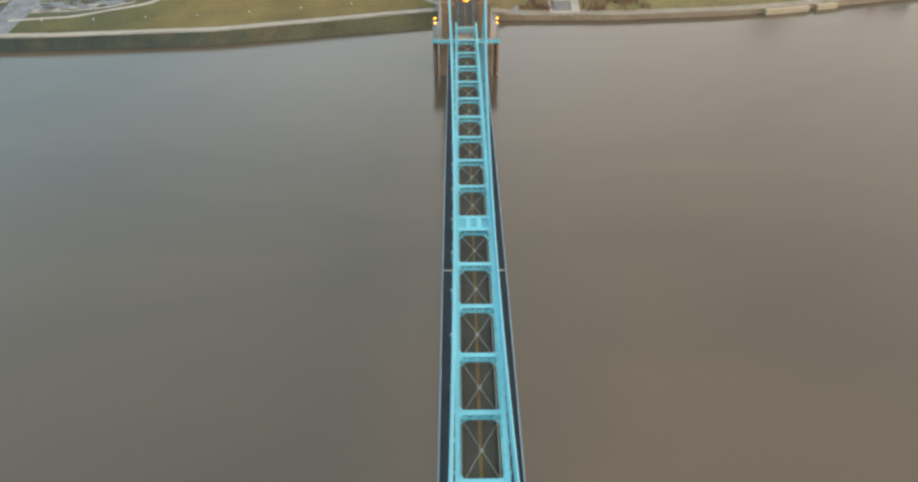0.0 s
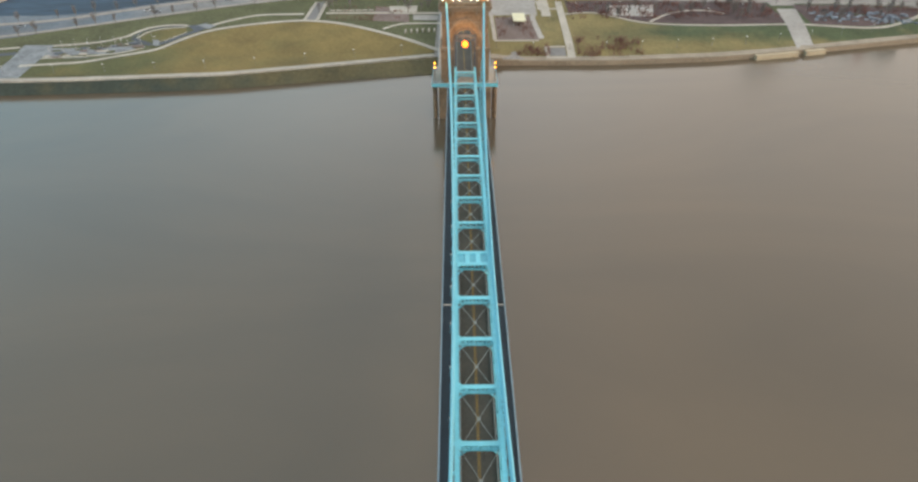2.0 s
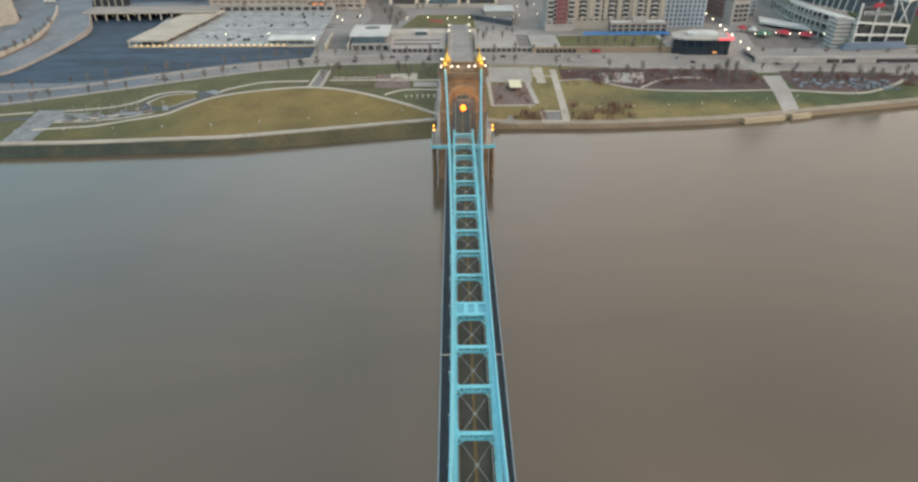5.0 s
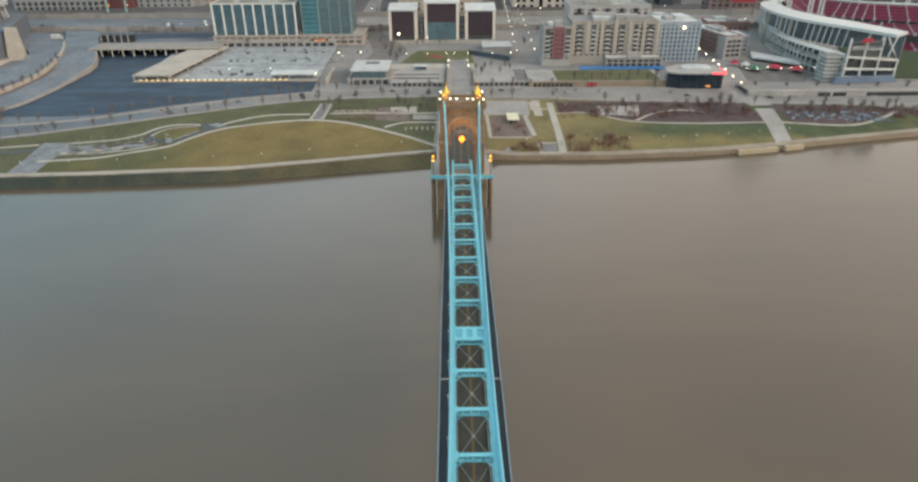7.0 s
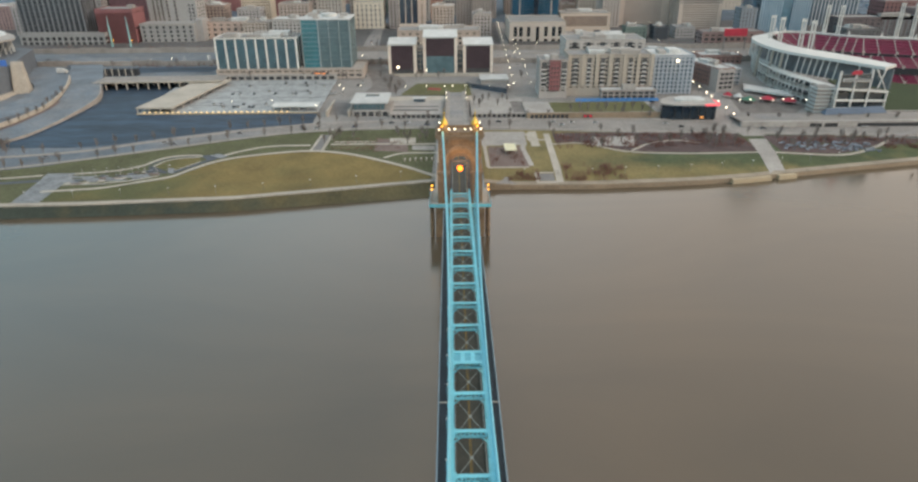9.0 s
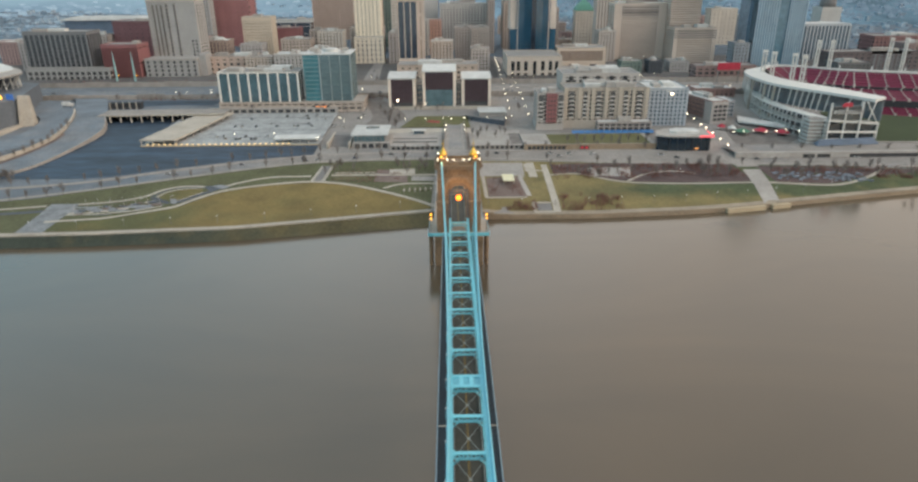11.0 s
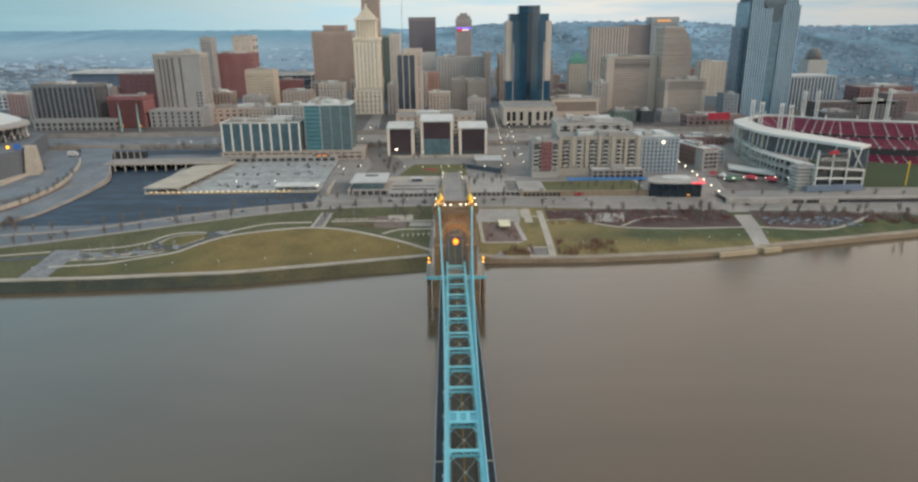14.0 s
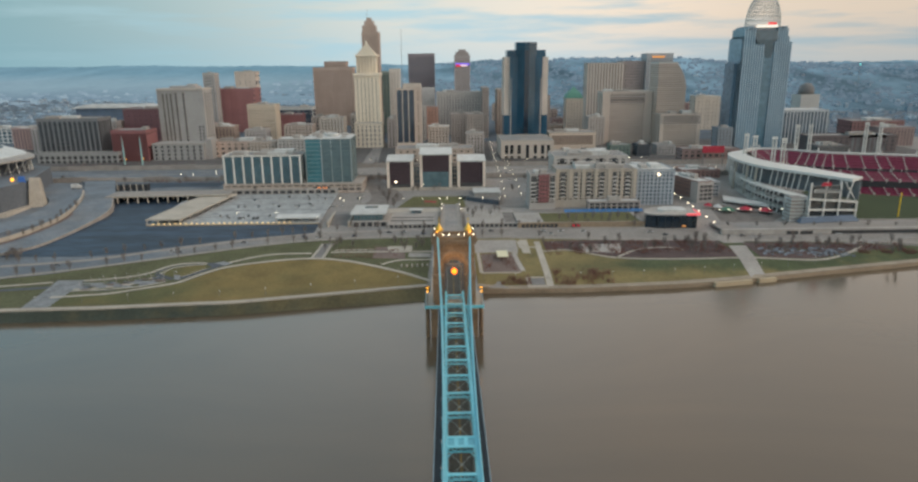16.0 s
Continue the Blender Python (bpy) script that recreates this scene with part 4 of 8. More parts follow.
def bridge_light(x, y):
    z = deck_z(y)
    t = thing("bridge_light", (x, y, z + 0.1), "small pale lamp on a teal bracket beside the footway", "lamp", "lamps along the bridge")
    part("pole", Geo().lathe([(0.07, 0), (0.05, 3.2)], 6), M_TEAL, t)
    part("lamp_head", Geo().lathe([(0.08, 3.1), (0.24, 3.3), (0.24, 3.6), (0.06, 3.8)], 8), M_ROOFW, t, "pale globe")


for k in range(-5, 10):
    for s in (-1, 1):
        bridge_light(s * 5.95, k * 14.8 - 24 + (3 if s > 0 else 0))

# ---- bridge tower ----
TYF, TYB = 157.0, 169.0
tower = thing("bridge_tower", (0, 0, 0), "brown sandstone bridge tower with a tall arch and gilded turrets", "bridge tower")
part("river_pier", Geo().box(-12.6, 12.6, 155.6, 170.4, -5, 16.4), M_SAND, tower)
part("pier_cap", Geo().box(-13.1, 13.1, 155.1, 170.9, 16.2, 17.7), M_SANDL, tower)
AH, SPR, CROWN = 5.0, 37.0, 43.6


def arch_profile(half, crown, n=12):
    """Pointed arch from one springing to the other."""
    return [(-half * math.cos(math.pi * i / n), SPR + (crown - SPR) * math.sin(math.pi * i / n) ** 0.85) for i in range(n + 1)]


for s in (-1, 1):
    part("tower_leg", Geo().box(min(s * 5, s * 10.6), max(s * 5, s * 10.6), TYF, TYB, 17.6, SPR), M_SAND, tower)
    part("leg_buttress", Geo().box(min(s * 8.6, s * 11.3), max(s * 8.6, s * 11.3), TYF - 0.7, TYB + 0.7, 17.6, 34.5), M_SAND, tower)
    part("leg_band", Geo().box(min(s * 5.2, s * 11.6), max(s * 5.2, s * 11.6), TYF - 0.95, TYB + 0.95, 34.4, 35.5), M_CORN, tower, "darker stone band")
g = Geo()
pro = arch_profile(AH, CROWN)
g.strip([[(x, TYF, z), (x, TYB, z), (x, TYB, 52.2), (x, TYF, 52.2)] for x, z in [(-10.6, SPR)] + pro + [(10.6, SPR)]])
part("arch_wall", g, M_SAND, tower)
g = Geo()
outer = arch_profile(AH + 1.1, CROWN + 1.3)
for k in range(len(pro) - 1):
    a, b, c, d = pro[k], pro[k + 1], outer[k + 1], outer[k]
    vs = [(p[0], yy, p[1]) for yy in (TYF - 0.35, TYF + 0.2) for p in (a, b, c, d)]
    g.add(vs, [(0, 1, 2, 3), (7, 6, 5, 4), (0, 4, 5, 1), (2, 6, 7, 3)])
for s in (-1, 1):
    g.box(min(s * 5, s * 6.1), max(s * 5, s * 6.1), TYF - 0.35, TYF + 0.2, 18, SPR)
part("arch_ring", g, M_ARCH, tower, "grey dressed stone arch ring")
# blind arch over the opening, and the steel portal in it
g = Geo()
inner, outer2 = arch_profile(AH + 2.2, CROWN + 4.0), arch_profile(AH + 3.4, CROWN + 5.4)
for k in range(len(inner) - 1):
    a, b, c, d = inner[k], inner[k + 1], outer2[k + 1], outer2[k]
    vs = [(p[0], yy, p[1]) for yy in (TYF - 0.5, TYF + 0.2) for p in (a, b, c, d)]
    part("voussoir", Geo().add(vs, [(0, 1, 2, 3), (7, 6, 5, 4), (0, 4, 5, 1), (2, 6, 7, 3)]), M_CORN, tower)
portal = part("portal_frame", Geo().box(-4.7, 4.7, TYF - 0.5, TYF + 0.1, 40.4, 41.6).box(-4.9, -4.2, TYF - 0.5, TYF + 0.1, 18, 41.6).box(4.2, 4.9, TYF - 0.5, TYF + 0.1, 18, 41.6), M_SLATE, tower, "grey-blue steel portal")
for i in range(6):
    x = -4.2 + 1.4 * i
    part("portal_lacing", Geo().beam((x, TYF - 0.3, 41.4 if i % 2 else 39.0), (x + 1.4, TYF - 0.3, 39.0 if i % 2 else 41.4), 0.2, 0.25), M_SLATE, portal)
part("portal_rail", Geo().box(-4.7, 4.7, TYF - 0.45, TYF + 0.05, 38.6, 39.1), M_SLATE, portal)
rsn = random.Random(4)
me_ = Geo().box(-0.9, 0.9, -0.16, 0.1, -0.42, 0.42).data("stone", M_SAND)
for s in (-1, 1):
    for k in range(16):
        for c in range(3):
            x = s * (6.6 + 1.9 * c - (0.9 if k % 2 else 0.0)) + rsn.uniform(-.1, .1)
            if abs(x) < 10.2 and abs(x) > 6.2 and rsn.random() < 0.8 and not 34 < 19 + k < 36:
                part("stone", me_, None, tower, at=(x, TYF - rsn.uniform(0.0, 0.10), 19 + k))
part("cornice", Geo().box(-11.5, 11.5, TYF - 0.9, TYB + 0.9, 52.0, 53.3).box(-12.1, 12.1, TYF - 1.4, TYB + 1.4, 53.3, 54.4), M_CORN, tower, "projecting stone cornice")
part("parapet", Geo().box(-11.4, 11.4, TYF - 0.7, TYF, 54.4, 55.7).box(-11.4, 11.4, TYB, TYB + 0.7, 54.4, 55.7).box(-11.4, -10.7, TYF, TYB, 54.4, 55.7).box(10.7, 11.4, TYF, TYB, 54.4, 55.7), M_SAND, tower)
for s in (-1, 1):
    for dx in (-2.2, 2.2):
        part("corbel", Geo().box(s * 7.6 + dx - 0.5, s * 7.6 + dx + 0.5, TYF - 1.2, TYF, 50.4, 52.2), M_CORN, tower)
    tur = part("turret", Geo().lathe([(2.6, 54.4), (2.6, 56.6), (2.2, 56.8), (2.0, 58.2), (2.2, 58.4)], 8, s * 7.6, 161.5, 0.39), M_CORN, tower, "eight-sided stone turret")
    part("turret_dome", smooth(Geo().lathe([(2.1, 58.4), (1.9, 59.2), (1.4, 60.2), (0.8, 61.0), (0.4, 61.8), (0.25, 62.6)], 12, s * 7.6, 161.5).data("turret_dome", M_GOLD)), None, tur, "gilded dome")
    part("finial", Geo().lathe([(0.14, 62.5), (0.14, 63.4), (0.5, 63.8), (0.5, 64.2), (0.12, 64.6), (0.06, 66.5)], 8, s * 7.6, 161.5), M_GOLD, tur, "gilded ball and spike")
    part("saddle_housing", Geo().box(s * 8.7 - 1.4, s * 8.7 + 1.4, TYF - 0.6, TYF + 3.5, 55.0, 57.6), M_SAND, tower)
part("string_course", Geo().box(-10.9, 10.9, TYF - 0.3, TYF + 0.1, 46.6, 47.3), M_CORN, tower)

# footway round the tower
terrace = thing("tower_footway", (0, 0, 0), "pale footway platform round the bridge tower on teal brackets", "footway")
part("platform", Geo().box(-15.6, 15.6, 155.4, 171.5, 17.7, 18.3).box(-15.6, -11.3, 171.5, 178, 17.7, 18.3).box(11.3, 15.6, 171.5, 178, 17.7, 18.3), M_PATH, terrace, "pale paving")
part("edge_girder", Geo().box(-15.8, 15.8, 155.05, 155.4, 16.7, 18.4), M_TEAL, terrace, "teal edge girder")
for s in (-1, 1):
    part("edge_girder", Geo().box(s * 15.7 - 0.17, s * 15.7 + 0.17, 155.4, 178, 16.7, 18.4), M_TEAL, terrace, "teal edge girder")
    g = Geo()
    for yy in range(156, 178, 3):
        g.beam((s * 15.6, yy, 18.3), (s * 15.6, yy, 19.6), 0.14, 0.14)
    g.beam((s * 15.6, 155.4, 19.6), (s * 15.6, 177, 19.6), 0.16, 0.14).beam((s * 15.6, 155.4, 19), (s * 15.6, 177, 19), 0.1, 0.1)
    g.beam((s * 10, 155.3, 19.6), (s * 15.6, 155.3, 19.6), 0.16, 0.14).beam((s * 10, 155.3, 19), (s * 15.6, 155.3, 19), 0.1, 0.1)
    part("railing", g, M_RAIL, terrace)
    for yy in (157.2, 168):
        part("support_pier", Geo().lathe([(0.95, -6), (0.95, 16.2), (1.3, 16.7)], 10, s * 14.6, yy), M_SAND, terrace, "slender stone support")


def double_lamp(x, y, z):
    t = thing("amber_lamp", (x, y, z), "amber double lamp on a dark post at the tower", "lamp", "amber lamps at the tower")
    part("post", Geo().lathe([(0.25, 0), (0.12, 0.6), (0.1, 9.2)], 8), M_DARK, t)
    for dz in (7.2, 9.3):
        part("globe", smooth(Geo().lathe([(0.12, dz), (0.42, dz + 0.3), (0.48, dz + 0.6), (0.36, dz + 0.9), (0.1, dz + 1.1)], 10).data("globe", G_GOLD)), None, t, "glowing amber globe")


for s in (-1, 1):
    double_lamp(s * 14.35, 156.2, 18.3)
b = thing("arch_beacon", (0, 155.6, 36.4), "orange glowing beacon hung in the tower arch", "lamp")
part("lamp_globe", smooth(Geo().lathe([(0.3, -0.5), (1.15, 0.1), (1.5, 1.0), (1.15, 1.9), (0.3, 2.5)], 12).data("lamp_globe", G_ORANGE)), None, b, "glowing orange globe")
part("hanger_arm", Geo().beam((0, 0, 2.0), (0, 1.6, 7.6), 0.14, 0.14), M_DARK, b)
for x in (-10.2, -5.4, -2.5, 2.6, 5.5, 10.3):
    lt = thing("parapet_lamp", (x, 156.6, 55.7), "small white globe lamp on the tower parapet", "lamp", "lamps on the tower top")
    part("stem", Geo().lathe([(0.12, 0), (0.08, 1.2)], 6), M_DARK, lt)
    part("globe", smooth(Geo().lathe([(0.12, 1.1), (0.28, 1.3), (0.32, 1.55), (0.1, 1.85)], 8).data("globe", G_WHITE)), None, lt, "glowing white globe")
for x in (-10.2, 10.3):
    lt = thing("parapet_lamp", (x, 169.4, 55.7), "small white globe lamp on the tower parapet", "lamp", "lamps on the tower top")
    part("stem", Geo().lathe([(0.12, 0), (0.08, 1.2)], 6), M_DARK, lt)
    part("globe", smooth(Geo().lathe([(0.12, 1.1), (0.28, 1.3), (0.32, 1.55), (0.1, 1.85)], 8).data("globe", G_WHITE)), None, lt, "glowing white globe")
for x in (-8.7, 8.7):
    lt = thing("turret_floodlight", (x, 158.2, 57.6), "amber floodlight at the foot of the turret", "lamp", "floodlights on the tower top")
    part("housing", Geo().box(-0.5, 0.5, -0.4, 0.4, 0, 0.5), M_DARK, lt)
    part("lens", Geo().box(-0.35, 0.35, -0.45, 0.3, 0.5, 0.95), G_GOLD, lt, "glowing amber lens")

# light of the beacon and the turret floodlights on the stone
for nm, place_at, power, rgb in (("beacon_light", (0, 150.5, 42.0), 2100, (1.0, 0.50, 0.16)), ("turret_light", (-7.6, 156.2, 58.6), 620, (1.0, 0.62, 0.2)), ("turret_light", (7.6, 156.2, 58.6), 620, (1.0, 0.55, 0.12))):
    lp = new(nm, bpy.data.lights.new(nm, "POINT"))
    lp.data.energy, lp.data.color, lp.data.shadow_soft_size = power, rgb, 0.6
    lp.location = place_at
for y in range(184, 262, 20):
    part("span_pier", Geo().box(-7.5, 7.5, y - 0.8, y + 0.8, 2, deck_z(y) - 1.7), M_STONE, bridge, "stone pier under the side span")

# footways of the side span
for s in (-1, 1):
    part("side_walkway", Geo().box(s * 11.6 - 1.8, s * 11.6 + 1.8, 176, 264, 17.2, 17.7), M_PATH, bridge, "pale side span footway")
    part("side_railing", Geo().box(s * 13.3 - 0.1, s * 13.3 + 0.1, 178, 264, 17.7, 18.9), M_RAIL, bridge)

# approach viaduct north of the tower
app = thing("approach_viaduct", (0, 0, 0), "concrete approach viaduct with a grey roadway", "viaduct")
AY = [264, 300, 330, 370, 400, 440]
AZ = [17.0, 17.0, 16.9, 16.6, 16.2, 15.7]
part("roadway", Geo().sheet([[(x, y, z) for x in (-5.4, 5.4)] for y, z in zip(AY, AZ)]), M_ASPH, app, "pale pinkish concrete roadway")
for s in (-1, 1):
    rows = [[(s * 5.4, y, z + 0.25), (s * 8.4, y, z + 0.25)] for y, z in zip(AY, AZ)]
    part("footway", Geo().sheet(rows if s > 0 else [r[::-1] for r in rows]), M_PAVE, app, "grey footway")
    g = Geo()
    for (y0, z0), (y1, z1) in zip(zip(AY, AZ), zip(AY[1:], AZ[1:])):
        g.beam((s * 8.5, y0, z0 + 0.1), (s * 8.5, y1, z1 + 0.1), 0.5, 2.2)
    part("parapet", g, M_PAVE, app)
for y in range(276, 400, 22):
    z = float(np.interp(y, AY, AZ))
    part("cross_wall", Geo().box(-8.6, 8.6, y - 0.8, y + 0.8, 2, z - 0.3), M_STONE, app)
g = Geo()
for (y0, z0), (y1, z1) in zip(zip(AY, AZ), zip(AY[1:], AZ[1:])):
    g.beam((0, y0, z0 - 0.6), (0, y1, z1 - 0.6), 16.6, 0.9)
part("deck_slab", g, M_CONCD, app)


# ---- buildings ----
def wallm(rgb, kind="wall", cache={}):
    """One shared material for each wall or glass colour; the added constant paints haze into it."""
    key = (kind, rgb)
    if key not in cache:
        cache[key] = paint("facade_" + kind, tuple(k + 1.06 * c for k, c in zip((0.140, 0.133, 0.130), rgb))) if kind == "wall" else glass("facade_glass", tuple(0.030 + 1.1 * c for c in rgb))
    return cache[key]


def building(name, label, x0, x1, y0, d, top, wall, glz, bay=4.0, floor=4.0, pier=1.2, band=1.4, cap=3.0, base=0.0, roof=None, units=1, z0=None, group="", parent=None, basewall=None, proud=0.45, back=False):
    """A block with real depth: glazed core, upright piers, floor bands, cap, roof with parapet and plant."""
    cx, w = (x0 + x1) / 2, x1 - x0
    z0 = level(y0) - 1.0 if z0 is None else z0
    h = top - z0
    W, G = wallm(wall), wallm(glz, "glass")
    t = parent or thing(name, (cx, y0 + d / 2, z0), label, "building", group)
    at = (0, 0, 0) if parent is None else (cx - parent.location.x, y0 + d / 2 - parent.location.y, z0 - parent.location.z)
    ax, ay, az = at
    hw, hd = w / 2, d / 2
    part("glazing", Geo().box(-hw + proud, hw - proud, -hd + proud, hd - proud, 0, h - 0.4), G, t, at=at)
    part("wall_cap", Geo().box(-hw - 0.15, hw + 0.15, -hd - 0.15, hd + 0.15, h - cap, h - 0.6), W, t, at=at)
    if base:
        part("wall_base", Geo().box(-hw - 0.15, hw + 0.15, -hd - 0.15, hd + 0.15, 0, base), wallm(basewall) if basewall else W, t, at=at)
    if pier:
        n = max(1, round(w / bay))
        me = Geo().box(-pier / 2, pier / 2, -0.3, 0.3, 0, h - cap).data("pier", W)
        for i in range(n + 1):
            x = -hw + pier / 2 + (w - pier) * i / n
            for s in ((-1, 1) if back else (-1,)):
                part("pier", me, None, t, at=(ax + x, ay + s * (hd - 0.3), az))
        n = max(1, round(d / bay))
        me = Geo().box(-0.3, 0.3, -pier / 2, pier / 2, 0, h - cap).data("pier", W)
        for i in range(1, n):
            y = -hd + pier / 2 + (d - pier) * i / n
            for s in (-1, 1):
                part("pier", me, None, t, at=(ax + s * (hw - 0.3), ay + y, az))
    if band:
        n = max(1, round((h - cap - base) / floor))
        me = Geo().box(-hw + 0.12, hw - 0.12, -hd + 0.12, hd - 0.12, 0, band).data("floor_band", W)
        for i in range(n):
            part("floor_band", me, None, t, at=(ax, ay, az + base + (h - cap - base) * (i + 0.5) / n - band / 2))
    R = roof or M_ROOFG
    g = Geo().box(-hw, hw, -hd, hd, h - 0.55, h - 0.25)
    part("roof", g, R, t, at=at)
    p = 0.6
    g = Geo().box(-hw, hw, -hd, -hd + p, h - 0.5, h + 0.5).box(-hw, hw, hd - p, hd, h - 0.5, h + 0.5).box(-hw, -hw + p, -hd + p, hd - p, h - 0.5, h + 0.5).box(hw - p, hw, -hd + p, hd - p, h - 0.5, h + 0.5)
    part("parapet", g, W, t, at=at)
    rs = random.Random(int(abs(x0) * 7 + y0))
    for i in range(units):
        uw, ud, uh = w * rs.uniform(0.14, 0.32), d * rs.uniform(0.2, 0.4), rs.uniform(2.0, 4.0)
        ux, uy = rs.uniform(-hw + uw, hw - uw) if hw > uw else 0, rs.uniform(-hd * 0.4, hd * 0.5)
        part("rooftop_unit", Geo().box(ux - uw / 2, ux + uw / 2, uy - ud / 2, uy + ud / 2, h - 0.3, h + uh), M_ROOFW if i % 2 else M_CONC, t, at=at)
    return t


BEIGE, CREAM, TAN, BRICK, DBRICK = (0.34, 0.27, 0.215), (0.43, 0.365, 0.30), (0.30, 0.23, 0.185), (0.135, -0.012, -0.008), (0.03, -0.040, -0.028)
GREY, BROWN, WHITE_ST, PURPLE = (0.30, 0.28, 0.26), (0.19, 0.125, 0.095), (0.60, 0.58, 0.53), (0.115, 0.085, 0.100)
DG, BG, TG, NG = (0.042, 0.043, 0.046), (0.045, 0.085, 0.115), (0.055, 0.110, 0.130), (0.026, 0.044, 0.068)

# offices west of the centre, on one podium
building("office_podium", "long tan stone podium with dark shop openings", -228, -88, 484, 40, 27.5, BEIGE, DG, bay=7, floor=5, pier=2.0, band=2.2, cap=1.6, units=0, roof=M_CONC)
building("glass_office", "low teal glass office with white fins", -228, -150, 489, 34, 55.5, WHITE_ST, (0.028, 0.075, 0.098), bay=9.75, floor=9, pier=1.6, band=0, cap=0.9, units=6, roof=M_ROOFG, z0=27)
# taller glass office: a banded teal bay, a plain grey-teal front and a white roof
ot = thing("glass_office_tower", (-124, 513, 27), "teal glass office block with a banded bay and a white roof", "building")
TL, TR = wallm((0.015, 0.125, 0.155), "glass"), wallm((0.070, 0.125, 0.142), "glass")
part("glazing", Geo().box(-5.4, 24.3, -20.6, 20.6, 0, 44), TR, ot, "grey-teal glass front")
part("bay_glazing", Geo().box(-21.2, -5.4, -20.0, 20.6, 0, 44), TL, ot, "deep teal glass bay")
me = Geo().box(-21.5, -5.5, -20.4, 20.8, 0, 0.75).data("floor_band", wallm((0.02, 0.13, 0.16)))
for i in range(10):
    part("floor_band", me, None, ot, at=(0, 0, 3.4 + 4.1 * i))
for x, w in ((-21.3, 0.5), (-5.4, 1.0), (4.6, 0.5), (14.4, 0.5), (24.2, 0.7)):
    part("mullion", Geo().box(x - w / 2, x + w / 2, -21.1, -20.3, 0, 44.2), wallm((0.20, 0.26, 0.27)), ot)
me = Geo().box(-5.0, 24.4, -20.75, 20.75, 0, 0.18).data("floor_line", wallm((0.03, 0.09, 0.10)))
for i in range(10):
    part("floor_line", me, None, ot, at=(0, 0, 3.6 + 4.1 * i))
for i in range(7):
    part("side_mullion", Geo().box(24.2, 24.6, -0.2, 0.2, 0, 44), wallm((0.06, 0.12, 0.13)), ot, at=(0, -17.5 + 6 * i, 0))
part("roof", Geo().box(-21.8, 24.7, -21.2, 21.2, 44, 44.8), M_ROOFW, ot, "white flat roof")
part("plant_screen", Geo().lathe([(7.5, 44.8), (7.5, 47.2), (6.8, 47.6)], 20, 2, 5), M_ROOFW, ot, "low round white plant screen")
for x, y, w, d, h_ in ((-14, 6, 4, 5, 2.6), (15, 12, 3.5, 4, 2.2), (-8, -12, 3, 2.4, 1.4), (16, -9, 2.4, 3.0, 1.2)):
    part("rooftop_unit", Geo().box(x - w, x + w, y - d, y + d, 44.8, 44.8 + h_), M_CONC, ot)
sg = solo("shop_sign", Geo().box(-138, -121, 482.9, 483.6, 21.3, 24.3), M_DARK, "dark shop sign with a lit orange panel on the podium", "sign")
part("sign_panel", Geo().box(-134, -124, 482.7, 482.9, 21.8, 23.8), glow("orange_sign_glow", (1.0, 0.28, 0.05), 0.7), sg, "lit orange panel")


# museum of three pavilions
def pavilion(x0, x1, y0, top, d):
    z0 = level(y0) - 1
    w = x1 - x0
    t = thing("museum_pavilion", (x0 + w / 2, y0, z0), "museum pavilion, dark panels, tan stone walls and white roof", "museum", "museum pavilions")
    h = top - z0
    S, Dk = wallm((0.58, 0.49, 0.40)), mat("purple_brown_panels", (0.060, 0.036, 0.044), 0.55, grain=2, stain=12, vary=0.2)
    part("core", Geo().box(-w / 2 + 2, w / 2 - 2, 1.2, d, 0, h - 1.5), Dk, t, "dark purple-brown panels")
    for s in (-1, 1):
        part("side_wall", Geo().box(s * (w / 2 - 1.3) - 1.3, s * (w / 2 - 1.3) + 1.3, 0, d + 1, 0, h - 1), S, t, "tan stone wall")
    n = 7
    me = Geo().box(-0.12, 0.12, -0.2, 0.2, 6, h - 2).data("panel_joint", Dk)
    for i in range(1, n):
        part("panel_joint", me, None, t, at=(-w / 2 + 2.6 + (w - 5.2) * i / n, 1.1, 0))
    part("entrance_glazing", Geo().box(-w / 2 + 2.6, w / 2 - 2.6, 0.8, 1.3, 0.8, 17 if w > 31 else 5), wallm(TG if w > 31 else DG, "glass"), t, "glazed entrance")
    part("roof", Geo().add([(-w / 2 - .4, -0.6, h - 1.4), (w / 2 + .4, -0.6, h - 1.4), (w / 2 + .4, d + 1.4, h + 1.4), (-w / 2 - .4, d + 1.4, h + 1.4),
                            (-w / 2 - .4, -0.6, h), (w / 2 + .4, -0.6, h), (w / 2 + .4, d + 1.4, h + 2.8), (-w / 2 - .4, d + 1.4, h + 2.8)],
                           [(0, 3, 2, 1), (4, 5, 6, 7), (0, 1, 5, 4), (1, 2, 6, 5), (2, 3, 7, 6), (3, 0, 4, 7)]), M_ROOFW, t, "white sloping roof")


